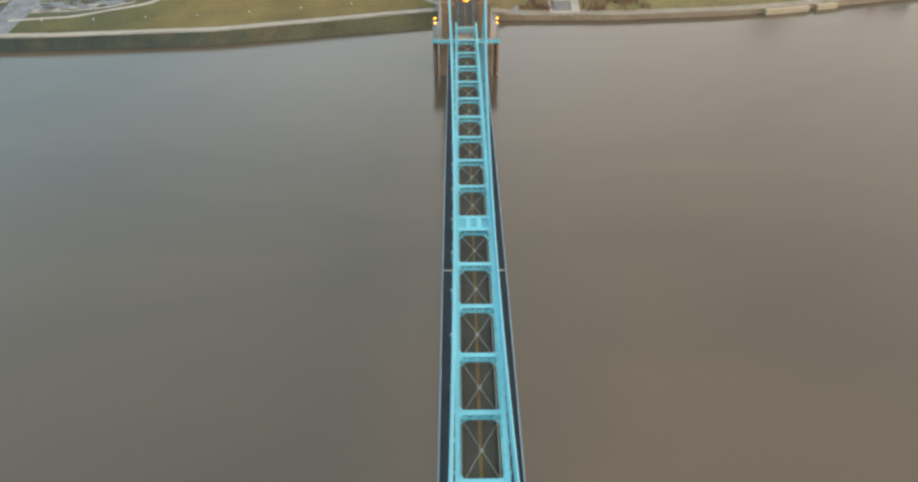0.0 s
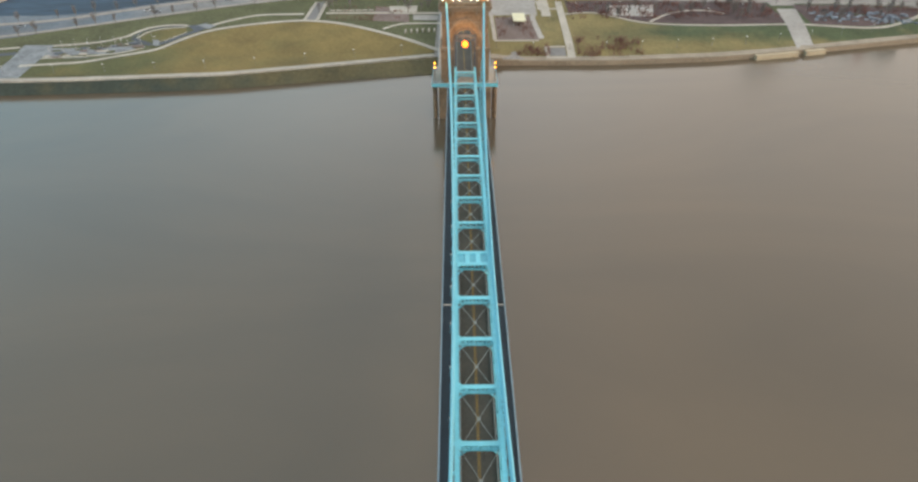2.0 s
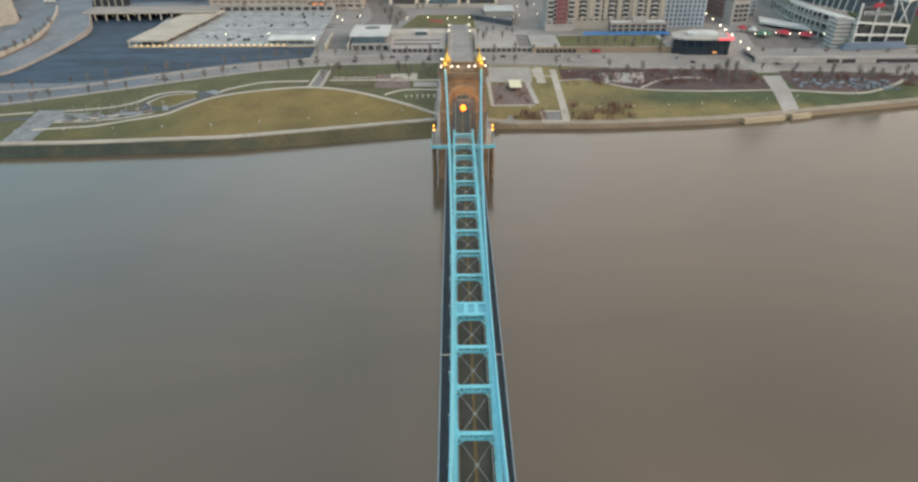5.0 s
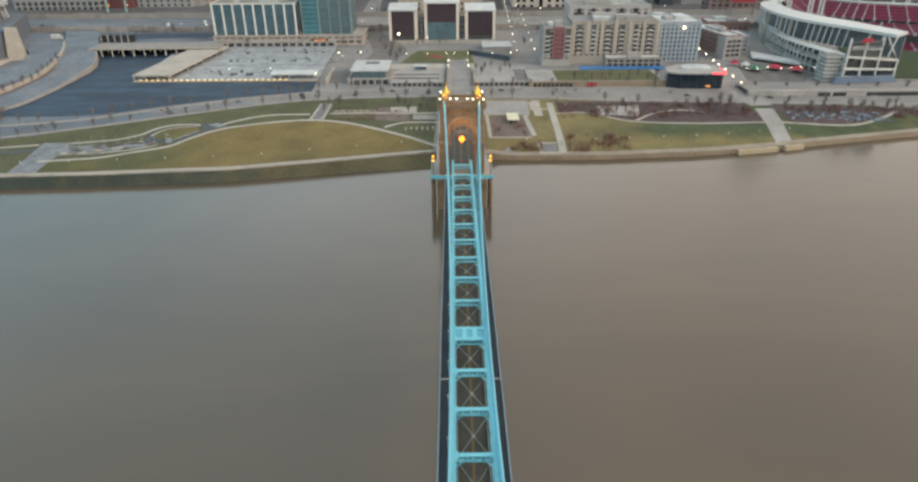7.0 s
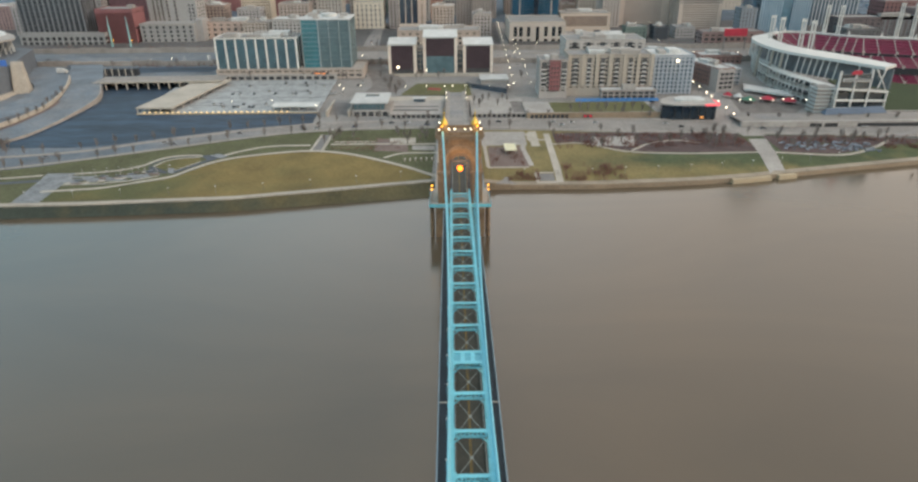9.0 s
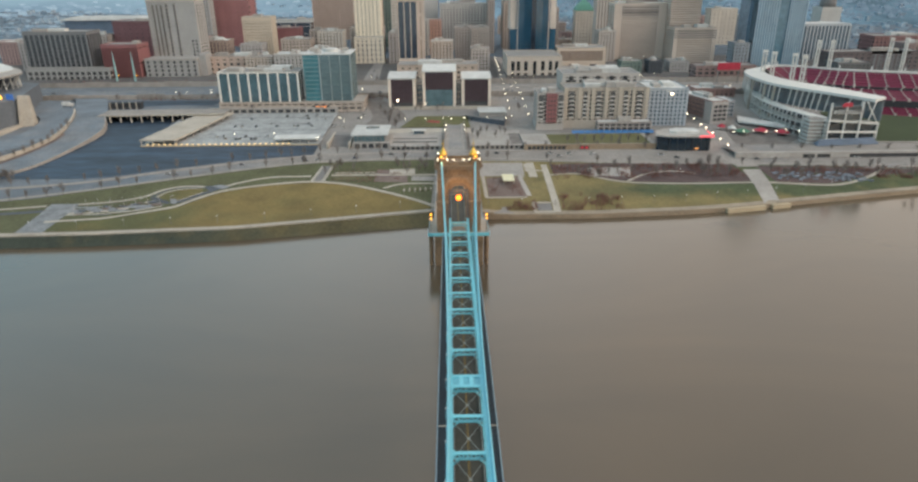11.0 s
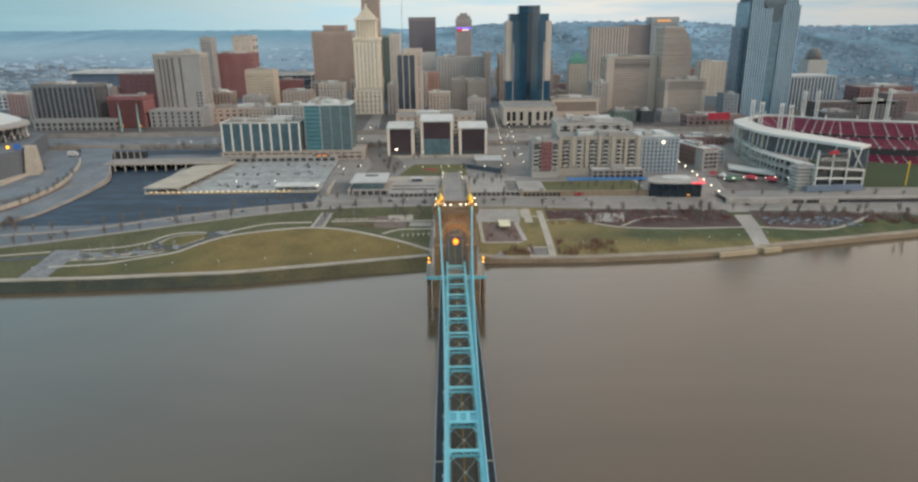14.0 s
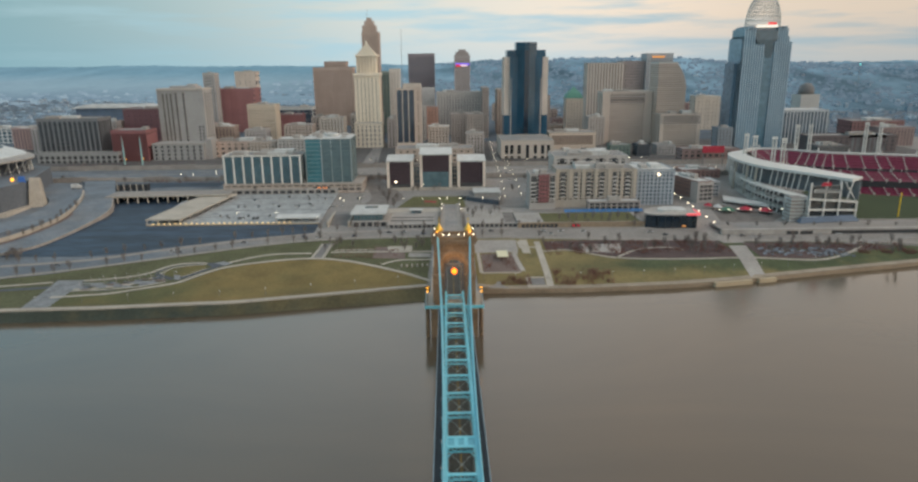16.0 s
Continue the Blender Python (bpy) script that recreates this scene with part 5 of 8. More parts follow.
pavilion(-65, -38, 500, 47.5, 26)
pavilion(-31, 2, 503, 53.8, 30)
pavilion(8, 37, 503.5, 46.5, 26)
building("museum_link", "recessed glass link between the museum pavilions", -38, -31, 512, 14, 40, GREY, BG, bay=3.4, floor=5, pier=0.5, band=0.6, cap=1, units=0)
building("museum_link", "recessed glass link between the museum pavilions", 2, 8, 514, 14, 40, GREY, BG, bay=3.4, floor=5, pier=0.5, band=0.6, cap=1, units=0)
solo("museum_steps", Geo().box(-60, 36, 493, 500, 17.5, 19.6).box(-60, 36, 489, 493, 17, 18.7), M_PATH, "broad pale steps before the museum", "steps")

# flats and shops east of the centre
building("corner_flats", "cream and grey corner flats", 71.5, 95, 410, 26, 46.6, (0.29, 0.26, 0.235), DG, bay=4.4, floor=3.6, pier=1.4, band=1.5, cap=2, base=7, units=2, roof=M_ROOFG)
building("brick_bay", "red brick projecting bay of the flats", 79.5, 88.5, 408.2, 4, 46.0, BRICK, DG, bay=3, floor=3.6, pier=1.3, band=1.7, cap=2.2, units=0, z0=21)
building("long_flats", "long beige apartment block with dark window bays", 96, 168, 416, 30, 49.6, (0.27, 0.225, 0.175), DG, bay=5.1, floor=3.6, pier=2.6, band=1.0, cap=2.6, base=8, units=7, roof=M_ROOFG)
building("rear_flats", "beige grey apartment block behind", 104, 178, 478, 40, 53.0, (0.36, 0.33, 0.30), DG, bay=7, floor=3.8, pier=3.0, band=1.4, cap=3, units=7, roof=M_ROOFG)
building("blue_grey_flats", "blue-grey panelled apartment block with a white roof", 168, 206, 420, 40, 47.8, (0.21, 0.25, 0.29), BG, bay=4, floor=3.5, pier=1.8, band=1.2, cap=2, units=2, roof=M_ROOFW)
bf = building("brick_flats", "long brick apartment block with a grey roof along the street", 221.7, 237.7, 424, 62, 35.5, (0.13, 0.045, 0.025), BG, bay=4.4, floor=3.6, pier=2.2, band=1.3, cap=2.0, base=4.5, basewall=(0.24, 0.21, 0.19), units=3, roof=M_ROOFW)
part("grey_wing", Geo().box(-8.3, 8.3, -31.6, -20, 0, 20.6), wallm((0.26, 0.235, 0.215)), bf, "grey-beige panelled street end")
me = Geo().box(-1.6, 1.6, -0.5, 0.3, 0, 2.2).data("balcony_opening", wallm(DG, "glass"))
for i in range(4):
    for x in (-4.4, 0.2, 4.8):
        part("balcony_opening", me, None, bf, "dark balcony opening", at=(x, -31.7, 4.2 + 3.8 * i))
bf.matrix_world = pose(229.7, 455, bf.location.z, 0, 0, 14)
building("gate_block", "grey stair and ticket block beside the ballpark", 246, 260, 448, 26, 31, (0.20, 0.21, 0.22), BG, bay=4, floor=4, pier=0.8, band=1.4, cap=1.4, units=0, roof=M_ROOFW)
building("shop_row", "low restaurant row with a pale flat roof", 122, 168, 394, 12, 24, (0.24, 0.20, 0.18), DG, bay=5, floor=5, pier=1.0, band=0.8, cap=1.2, units=1, roof=M_ROOFW)


def balcony_bays(ob, xs, y, z0, z1, w=3.6):
    """Dark recessed bays with pale balcony slabs, in world metres."""
    o = ob.location
    n = int((z1 - z0) / 3.6)
    slab = Geo().box(-w / 2, w / 2, -0.9, 0.4, 0, 0.25).box(-w / 2, w / 2, -0.95, -0.85, 0.25, 1.1).data("balcony", wallm((0.46, 0.44, 0.41)))
    for x in xs:
        part("dark_bay", Geo().box(-w / 2, w / 2, -0.25, 0.2, z0 - o.z, z1 - o.z), wallm(DG, "glass"), ob, "dark glazed bay", at=(x - o.x, y - o.y, 0))
        for i in range(n):
            part("balcony", slab, None, ob, at=(x - o.x, y - o.y - 0.2, z0 - o.z + 3.6 * i))


for ob in [o for o in scene.objects if o.name == "long_flats"]:
    balcony_bays(ob, [102.5 + 11.8 * i for i in range(6)], 416, 24, 47)
    for i in range(7):
        x = 97.6 + 11.8 * i
        part("stone_strip", Geo().box(-1.4, 1.4, -0.7, 0.2, 23 - ob.location.z, 49.9 - ob.location.z), wallm((0.32, 0.265, 0.20)), ob, at=(x - ob.location.x, 416 - ob.location.y, 0))
for ob in [o for o in scene.objects if o.name == "corner_flats"]:
    balcony_bays(ob, [75.0, 92.0], 410, 24, 45, 4.4)
for ob in [o for o in scene.objects if o.name == "rear_flats"]:
    balcony_bays(ob, [112 + 13 * i for i in range(5)], 478, 30, 51, 4.0)
aw = thing("awning_row", (132, 390, level(391)), "row of blue awnings before the restaurants", "awning")
for i in range(13):
    part("awning", Geo().add([(0, 0, 2.6), (5.0, 0, 2.6), (5.0, 4.2, 4.0), (0, 4.2, 4.0), (0, 0, 2.2), (5.0, 0, 2.2), (5.0, 4.2, 3.6), (0, 4.2, 3.6)], [(0, 1, 2, 3), (7, 6, 5, 4), (0, 4, 5, 1), (1, 5, 6, 2), (3, 2, 6, 7), (0, 3, 7, 4)]), M_BLUEP, aw, at=(-32 + 5.4 * i, 0, 0))
    part("awning_post", Geo().box(-0.06, 0.06, -0.06, 0.06, 0, 2.6), M_CONC, aw, at=(-32 + 5.4 * i, 0.2, 0))
# terrace lawn over the garage
ter = thing("garage_terrace", (115, 352, 10.5), "stone garage front carrying a terrace lawn", "terrace")
part("front_wall", Geo().box(-60, 46, 0, 1.2, 0, 5.4), M_STONE, ter)
part("slab", Geo().box(-60, 46, 1.2, 40, 4.4, 5.0), M_CONC, ter)
part("lawn", Geo().box(-38, 42, 4, 37, 5.0, 5.12), M_GRASS2, ter, "green terrace lawn")
part("path_strip", Geo().box(-60, -39, 2, 39, 5.0, 5.1), M_CONC, ter)
for i in range(9):
    part("garage_opening", Geo().box(-57 + 3.4 * i, -54.4 + 3.4 * i, -0.05, 0.4, 0.8, 4.2), M_DARK, ter, "dark garage opening")
sg = solo("lit_sign", Geo().box(99.5, 106.5, 351.0, 351.7, 12.4, 14.6), M_DARK, "small red lit sign on the garage front", "sign")
for xx in (101, 104.8):
    part("sign_panel", Geo().box(xx - 1.1, xx + 1.1, 350.9, 351.05, 12.8, 14.0), glow("dim_red_glow", (0.7, 0.02, 0.05), 0.2), sg, "lit red panel")

# curved dark restaurant with a lit rim
res = thing("rounded_restaurant", (181, 354, 10.6), "dark rounded restaurant with a pale roof and red lit rim", "restaurant")
out = [(-21 + 0, -4), (-14, -8), (0, -9), (20, -8.5), (21, 16), (-8, 18), (-18, 10)]
part("wall", Geo().prism(out, 0, 11.6), wallm((-0.02, -0.005, 0.01), "glass"), res, "dark glass wall")
part("roof", Geo().prism([(x * 1.04, y * 1.04) for x, y in out], 11.6, 12.8), M_CONC, res, "pale grey flat roof")
part("roof_mass", Geo().prism([(x * 0.55 + 2, y * 0.5 + 3) for x, y in out], 12.8, 14.6), M_ROOFW, res)
part("rim_light", Geo().box(11, 22.2, -9.6, -8.9, 11.5, 13.0).box(21.6, 22.3, -8.9, 6, 11.4, 13.2), G_REDP, res, "red lit rim")
for i in range(6):
    part("mullion", Geo().box(-0.2, 0.2, -0.2, 0.2, 0, 11.5), M_DARK, res, at=(-12 + 6 * i, -9.3 if i > 1 else -8.6, 0))
part("lit_window", Geo().box(8, 11, -9.05, -8.7, 2, 3.2), glow("warm_window_glow", (1.0, 0.42, 0.12), 0.35), res, "lit window")
for i, (x, y, m, nm, lb) in enumerate(((233, 405, M_REDP, "red_umbrella", "red market umbrella by the ballpark gate"), (245, 390, M_GREENP, "green_marquee", "green marquee by the ballpark gate"), (262, 392, M_REDP, "red_marquee", "red marquee with pale trim"), (277, 386, M_REDP, "red_marquee", "red marquee with pale trim"), (240, 400, M_ROOFW, "white_marquee", "white marquee by the ballpark gate"))):
    z = level(y)
    t = thing(nm, (x, y, z), lb, "marquee", "marquees at the gate")
    r = 6.5 if "marquee" in nm and "white" not in nm else 4
    part("canopy", Geo().lathe([(r, 3.0), (r * 0.6, 4.2), (0.3, 5.6)], 8, turn=0.39), m, t)
    for a in range(4):
        part("pole", Geo().beam((r * 0.85 * math.cos(a * 1.571 + .4), r * 0.85 * math.sin(a * 1.571 + .4), 0), (r * 0.85 * math.cos(a * 1.571 + .4), r * 0.85 * math.sin(a * 1.571 + .4), 3.1), 0.15, 0.15), M_WHITE, t)

# pavilion, kiosk, stair and stage by the plaza
pv = thing("plaza_pavilion", (-70, 376, 11.6), "park pavilion with a white overhanging roof above a stone base", "pavilion")
part("base", Geo().box(-13.5, 17, -14, 20, 0, 4.6), M_CONC, pv)
for i in range(5):
    part("base_opening", Geo().box(-11.2 + 5.6 * i, -7.4 + 5.6 * i, -14.06, -13.5, 0.6, 3.9), M_DARK, pv, "dark opening")
part("glazing", Geo().box(-12.5, 12.5, -9, 24, 4.6, 9.4), wallm(TG, "glass"), pv)
for i in range(9):
    part("mullion", Geo().box(-0.15, 0.15, -0.15, 0.15, 4.6, 9.5), M_CONCD, pv, at=(-12.5 + 3.1 * i, -9.1, 0))
part("roof", Geo().box(-15, 15, -9.5, 28, 9.4, 10.2), M_ROOFW, pv, "white flat roof")
part("skylight", Geo().box(-5, 6, 14, 20, 10.2, 10.8), wallm(BG, "glass"), pv)
st = thing("plaza_stair", (-94.5, 362, 11.5), "dark wide stair up to the plaza", "stairs")
for i in range(14):
    part("step", Geo().box(-8, 8, i * 2.3, 40, 0.32 * i, 0.32 * i + 0.32), M_CONCD, st)
for sx in (-8.8, 8.8):
    part("side_wall", Geo().box(sx - 0.8, sx + 0.8, -1, 40, -0.5, 5.0), M_PATH, st, "pale stone side wall")
pf = thing("parking_garage", (-27, 357, 11), "low concrete parking garage below the plaza", "garage")
part("wall", Geo().box(-26, 16, 0, 2, 0, 3.6), M_CONC, pf)
for i in range(10):
    part("opening", Geo().box(-24 + 3.9 * i, -21.4 + 3.9 * i, -0.05, 0.6, 0.8, 3.0), M_DARK, pf, "dark opening")
part("plaza_slab", Geo().box(-26, 16, 2, 58, 3.0, 3.5), M_CONC, pf, "grey plaza paving")
part("planter", Geo().box(-24, 12, 12, 14, 3.5, 4.3).box(-24, 12, 24, 25.5, 3.5, 4.2), M_CONCD, pf)
pf = thing("parking_garage", (36, 357, 11), "low concrete parking garage below the plaza", "garage")
part("wall", Geo().box(-24, 20, 0, 2, 0, 3.6), M_CONC, pf)
for i in range(11):
    part("opening", Geo().box(-23 + 3.9 * i, -20.6 + 3.9 * i, -0.05, 0.6, 0.8, 3.0), M_DARK, pf, "dark opening")
part("plaza_slab", Geo().box(-24, 20, 2, 58, 3.0, 3.5), M_CONC, pf, "grey plaza paving")
kk = thing("plaza_kiosk", (-31, 402, 14.4), "small kiosk with a white roof on the plaza", "kiosk")
part("wall", Geo().box(-4.5, 4.5, -2.5, 2.5, 0, 2.8), wallm(BG, "glass"), kk)
part("roof", Geo().box(-5.8, 5.8, -3.6, 3.6, 2.8, 3.3), M_ROOFW, kk)
sb = thing("stage_building", (28, 440, 15.2), "dark stage building with a grey flat roof by the lawn", "stage")
part("wall", Geo().prism([(-13, 6), (17, -15), (22, 24), (-10, 34)], 0, 4.6), wallm(NG, "glass"), sb, "dark glass wall")
part("roof", Geo().prism([(-18, 10), (16.5, -15), (21, 22), (-10, 36)], 4.6, 5.4), M_CONCD, sb, "grey flat roof")
part("upper_roof", Geo().box(-5, 19, 2, 24, 5.4, 9.0), M_CONC, sb)
part("upper_cap", Geo().box(-6, 20, 1, 25, 9.0, 9.6), M_ROOFW, sb, "pale roof")
loft("plaza_lawn", [(-49, 422), (14, 420)], [(-36, 462), (12, 460)], 0.35, M_GRASS2, "green event lawn before the museum", "lawn", n=6)
loft("lawn_logo", [(-26, 440), (-14, 436)], [(-24, 446), (-13, 443)], 0.42, mat("faded_red_paint", (0.30, 0.05, 0.045), 0.9, grain=1.5, stain=4, vary=0.5), "faded red painted patch on the lawn", "marking", n=4, kind="stuff")

# streets
M_BRICKP = mat("brown_grey_pavers", (0.185, 0.165, 0.152), 0.9, grain=1.2, stain=7, vary=0.4)
loft("plaza_crossing", [(-82, 428), (-78, 467), (-100, 549)], [(-56, 430), (-47, 468), (-81, 549)], 0.26, M_BRICKP, "brown-grey paved street crossing", "paving", n=12)
loft("plaza_walk", [(-85, 404), (14, 404)], [(-85, 418), (14, 418)], 0.22, M_PATH, "pale paved walk along the plaza", "paving", n=8)
solo("plaza_steps", Geo().box(45.5, 55.8, 361, 398, 14.5, 14.64), M_BRICKP, "brown-grey broad paved steps", "steps")
loft("gate_plaza", [(212, 372), (262, 350)], [(236, 430), (290, 380)], 0.24, M_BRICKP, "brown-grey paved forecourt of the ballpark", "paving", n=8)
# asphalt darkened to paint in the shade between the towers
loft("downtown_ground", [(-640, 640), (0, 640), (640, 640)], [(-640, 1000), (0, 1000), (640, 1000)], 0.08, mat("downtown_shade_asphalt", (0.105, 0.100, 0.098), 0.9, grain=4, stain=30, vary=0.35), "asphalt streets and lots downtown, painted dark for shade between towers", "road", n=24, m=6)
loft("street_vine", [(-106, 480), (-111, 822), (-118, 1400)], [(-76, 480), (-98, 822), (-106, 1400)], 0.2, M_ASPH, "grey street between the offices and museum", "road", n=20)
loft("street_walnut", [(49, 420), (60, 806), (72, 1400)], [(69, 420), (73, 806), (84, 1400)], 0.2, M_ASPH, "grey street with lamps beside the museum", "road", n=20)
loft("street_cross", [(-600, 560), (0, 545), (600, 560)], [(-600, 625), (0, 610), (600, 625)], 0.15, M_ASPH, "sunken grey highway across the town", "road", n=30)
loft("gate_street", [(208, 306), (200, 360), (222, 430)], [(224, 306), (228, 360), (240, 430)], 0.32, M_ASPH, "grey street up to the ballpark", "road", n=12)

# parking deck and dark lot
loft("asphalt_lot", [(-340, 296), (-262, 297), (-210, 316), (-150, 337), (-112, 344)], [(-326, 474), (-300, 475), (-240, 470), (-180, 420), (-112, 385)], 0.12, M_LOT, "dark blue-grey empty asphalt lot", "car park", n=30, m=8)
pd = thing("parking_deck", (-186, 372, 12.4), "concrete parking deck with a pale open top and lit edge", "parking deck")


def tilted(x0, x1, y0, y1, z0, z1, rise=0.050, lean=0.0):
    """A slab that climbs with the ground; lean shifts its far end sideways."""
    vs = [(x + lean * y, y, z + rise * y) for z in (z0, z1) for x, y in ((x0, y0), (x1, y0), (x1, y1), (x0, y1))]
    return Geo().add(vs, [(0, 3, 2, 1), (4, 5, 6, 7), (0, 1, 5, 4), (1, 2, 6, 5), (2, 3, 7, 6), (3, 0, 4, 7)])


M_DECKF = mat("pale_deck_floor", (0.31, 0.32, 0.32), 0.7, grain=1.6, stain=6, vary=0.5)
part("floor_slab", tilted(-71, 74, 0, 106, 0.9, 1.3), M_DECKF, pd, "pale worn deck floor")
for i in range(4):
    part("floor_joint", tilted(-70, 73, 20 + 22 * i, 20.8 + 22 * i, 1.3, 1.36), M_CONCD, pd)
part("edge_beam", Geo().box(-72, 74, -1, 0, -0.6, 1.2), M_TAN, pd, "tan edge beam")
part("west_roof", tilted(-72.5, -43, 0, 92, 4.6, 5.8, 0.045, 0.22), M_PATH, pd, "pale roof slab")
part("east_roof", tilted(36, 73, 2, 14, 4.4, 5.2), M_ROOFW, pd, "white canopy")
for i in range(4):
    part("column", Geo().box(-0.5, 0.5, -0.4, 0.4, 1.2, 4.7), M_CONC, pd, at=(-71.5 + 9.2 * i, 0.8, 0))
for i in range(8):
    part("column", Geo().box(-0.5, 0.5, -0.4, 0.4, 1.0, 4.9), M_CONC, pd, at=(-43.2 + 2.5 * i, 4 + 11.5 * i, 0.045 * (4 + 11.5 * i)))
for i in range(6):
    part("column", Geo().box(-0.4, 0.4, -0.4, 0.4, 1.2, 4.5), M_CONC, pd, at=(37 + 7 * i, 3, 0.15))
part("back_wall", Geo().box(-50, 74, 104, 106, 4.8, 11.4), M_CONC, pd)
for i in range(17):
    part("wall_opening", Geo().box(-2.4, 2.4, -0.1, 0.4, 7.0, 9.8), M_DARK, pd, "dark opening", at=(-45 + 7.1 * i, 103.9, 0))
M_EDGEL = glow("deck_lamp_glow", (1.0, 0.72, 0.34), 0.45)
for i in range(26):
    part("edge_lamp", Geo().box(-0.9, 0.9, -0.35, 0.0, 1.35, 2.3), M_EDGEL, pd, "warm edge lamp", at=(-66 + 4.6 * i, -0.3, 0))
# cars on the deck
CAR_COLS = [mat("car_paint", c, 0.35, grain=3, stain=9, vary=0.05, rand=0.0) for c in ((0.5, 0.5, 0.5), (0.08, 0.09, 0.1), (0.25, 0.27, 0.3), (0.3, 0.05, 0.05), (0.6, 0.6, 0.58), (0.06, 0.09, 0.16))]


def car(x, y, z, turn, m):
    t = thing("car", (x, y, z), "small car parked on the open deck", "car", "parked cars", turn=turn)
    part("body", Geo().add([(-2.2, -0.9, 0.3), (2.2, -0.9, 0.3), (2.2, 0.9, 0.3), (-2.2, 0.9, 0.3), (-2.2, -0.85, 0.85), (2.2, -0.85, 0.8), (2.2, 0.85, 0.8), (-2.2, 0.85, 0.85)], [(0, 3, 2, 1), (4, 5, 6, 7), (0, 1, 5, 4), (1, 2, 6, 5), (2, 3, 7, 6), (3, 0, 4, 7)]), m, t)
    part("cabin", Geo().add([(-1.7, -0.82, 0.85), (1.1, -0.82, 0.82), (1.1, 0.82, 0.82), (-1.7, 0.82, 0.85), (-1.2, -0.65, 1.42), (0.4, -0.65, 1.42), (0.4, 0.65, 1.42), (-1.2, 0.65, 1.42)], [(0, 3, 2, 1), (4, 5, 6, 7), (0, 1, 5, 4), (1, 2, 6, 5), (2, 3, 7, 6), (3, 0, 4, 7)]), M_DARK, t, "dark windows")
    me = bpy.data.meshes.get("car_wheel") or Geo().lathe([(0.33, -0.1), (0.33, 0.1)], 8).data("car_wheel", M_DARK)
    for sx in (-1.35, 1.35):
        for sy in (-0.85, 0.85):
            w = part("wheel", me, None, t)
            w.matrix_basis = pose(sx, sy, 0.33, 90, 0, 0)
    return t


rc = random.Random(5)
for row_y in (386, 394, 426, 434, 452, 462):
    for i in range(34):
        if rc.random() < 0.15:
            car(-200 + i * 3.1 + (row_y - 424) * 0.3, row_y, 13.75 + 0.05 * (row_y - 372), 90, rc.choice(CAR_COLS[:3] + CAR_COLS[4:5]))

# viaduct and curved road in the west
va = thing("road_viaduct", (0, 0, 0), "concrete road viaduct on round columns", "viaduct")
part("deck", Geo().beam((-330, 462, 22.7), (-214, 466.4, 22.7), 28, 0.9), M_PAVE, va)
part("edge", Geo().beam((-322, 448.0, 23.1), (-214, 452.0, 23.1), 0.7, 1.4), M_PATH, va)
for i in range(22):
    part("column", Geo().lathe([(0.75, 12), (0.75, 22.4)], 8), M_PATH, va, at=(-318 + 9.4 * (i % 11), 449 + 0.37 * (i % 11) + 13 * (i // 11), 0))
# added dark wall: stands in for the shade below the deck
part("back_wall", Geo().beam((-334, 475, 17.5), (-226, 479, 17.5), 1.0, 9.4), M_SLATE, va, "dark wall added for the shade under the deck")
def road_z(y):
    return float(np.interp(y, [250, 300, 340, 380, 412, 444, 483, 540, 592], [6.6, 9.2, 11.5, 14.6, 18.2, 22.4, 23.2, 22.6, 22.6]))


def raised(name, line, width, lift, deep, material, label, category, n=60):
    """A band that follows the climbing road: its top lies lift above it, its sides go deep below."""
    L = curve(line, n)
    rings = []
    for i, p in enumerate(L):
        a, b = L[max(i - 1, 0)], L[min(i + 1, n)]
        d = Vector((b[0] - a[0], b[1] - a[1])).normalized() * (width / 2)
        z = road_z(p[1]) + lift
        rings.append([(p[0] - d.y, p[1] + d.x, z - deep), (p[0] + d.y, p[1] - d.x, z - deep), (p[0] + d.y, p[1] - d.x, z), (p[0] - d.y, p[1] + d.x, z)])
    return solo(name, Geo().strip(rings), material, label, category, kind="structure")


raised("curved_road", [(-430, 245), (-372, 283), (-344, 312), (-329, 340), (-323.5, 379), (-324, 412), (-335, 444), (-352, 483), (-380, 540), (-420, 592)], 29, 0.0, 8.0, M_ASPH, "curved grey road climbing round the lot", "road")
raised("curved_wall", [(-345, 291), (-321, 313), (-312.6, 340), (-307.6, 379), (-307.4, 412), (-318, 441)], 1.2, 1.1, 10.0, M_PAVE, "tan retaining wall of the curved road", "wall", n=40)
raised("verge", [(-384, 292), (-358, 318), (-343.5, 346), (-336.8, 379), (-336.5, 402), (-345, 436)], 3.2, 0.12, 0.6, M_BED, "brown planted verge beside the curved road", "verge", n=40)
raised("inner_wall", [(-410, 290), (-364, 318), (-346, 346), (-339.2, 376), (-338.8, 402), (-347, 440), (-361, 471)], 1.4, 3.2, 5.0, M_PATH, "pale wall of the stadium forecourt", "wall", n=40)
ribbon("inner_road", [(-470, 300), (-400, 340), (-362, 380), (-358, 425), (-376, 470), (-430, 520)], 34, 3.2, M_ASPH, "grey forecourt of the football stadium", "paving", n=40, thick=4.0)
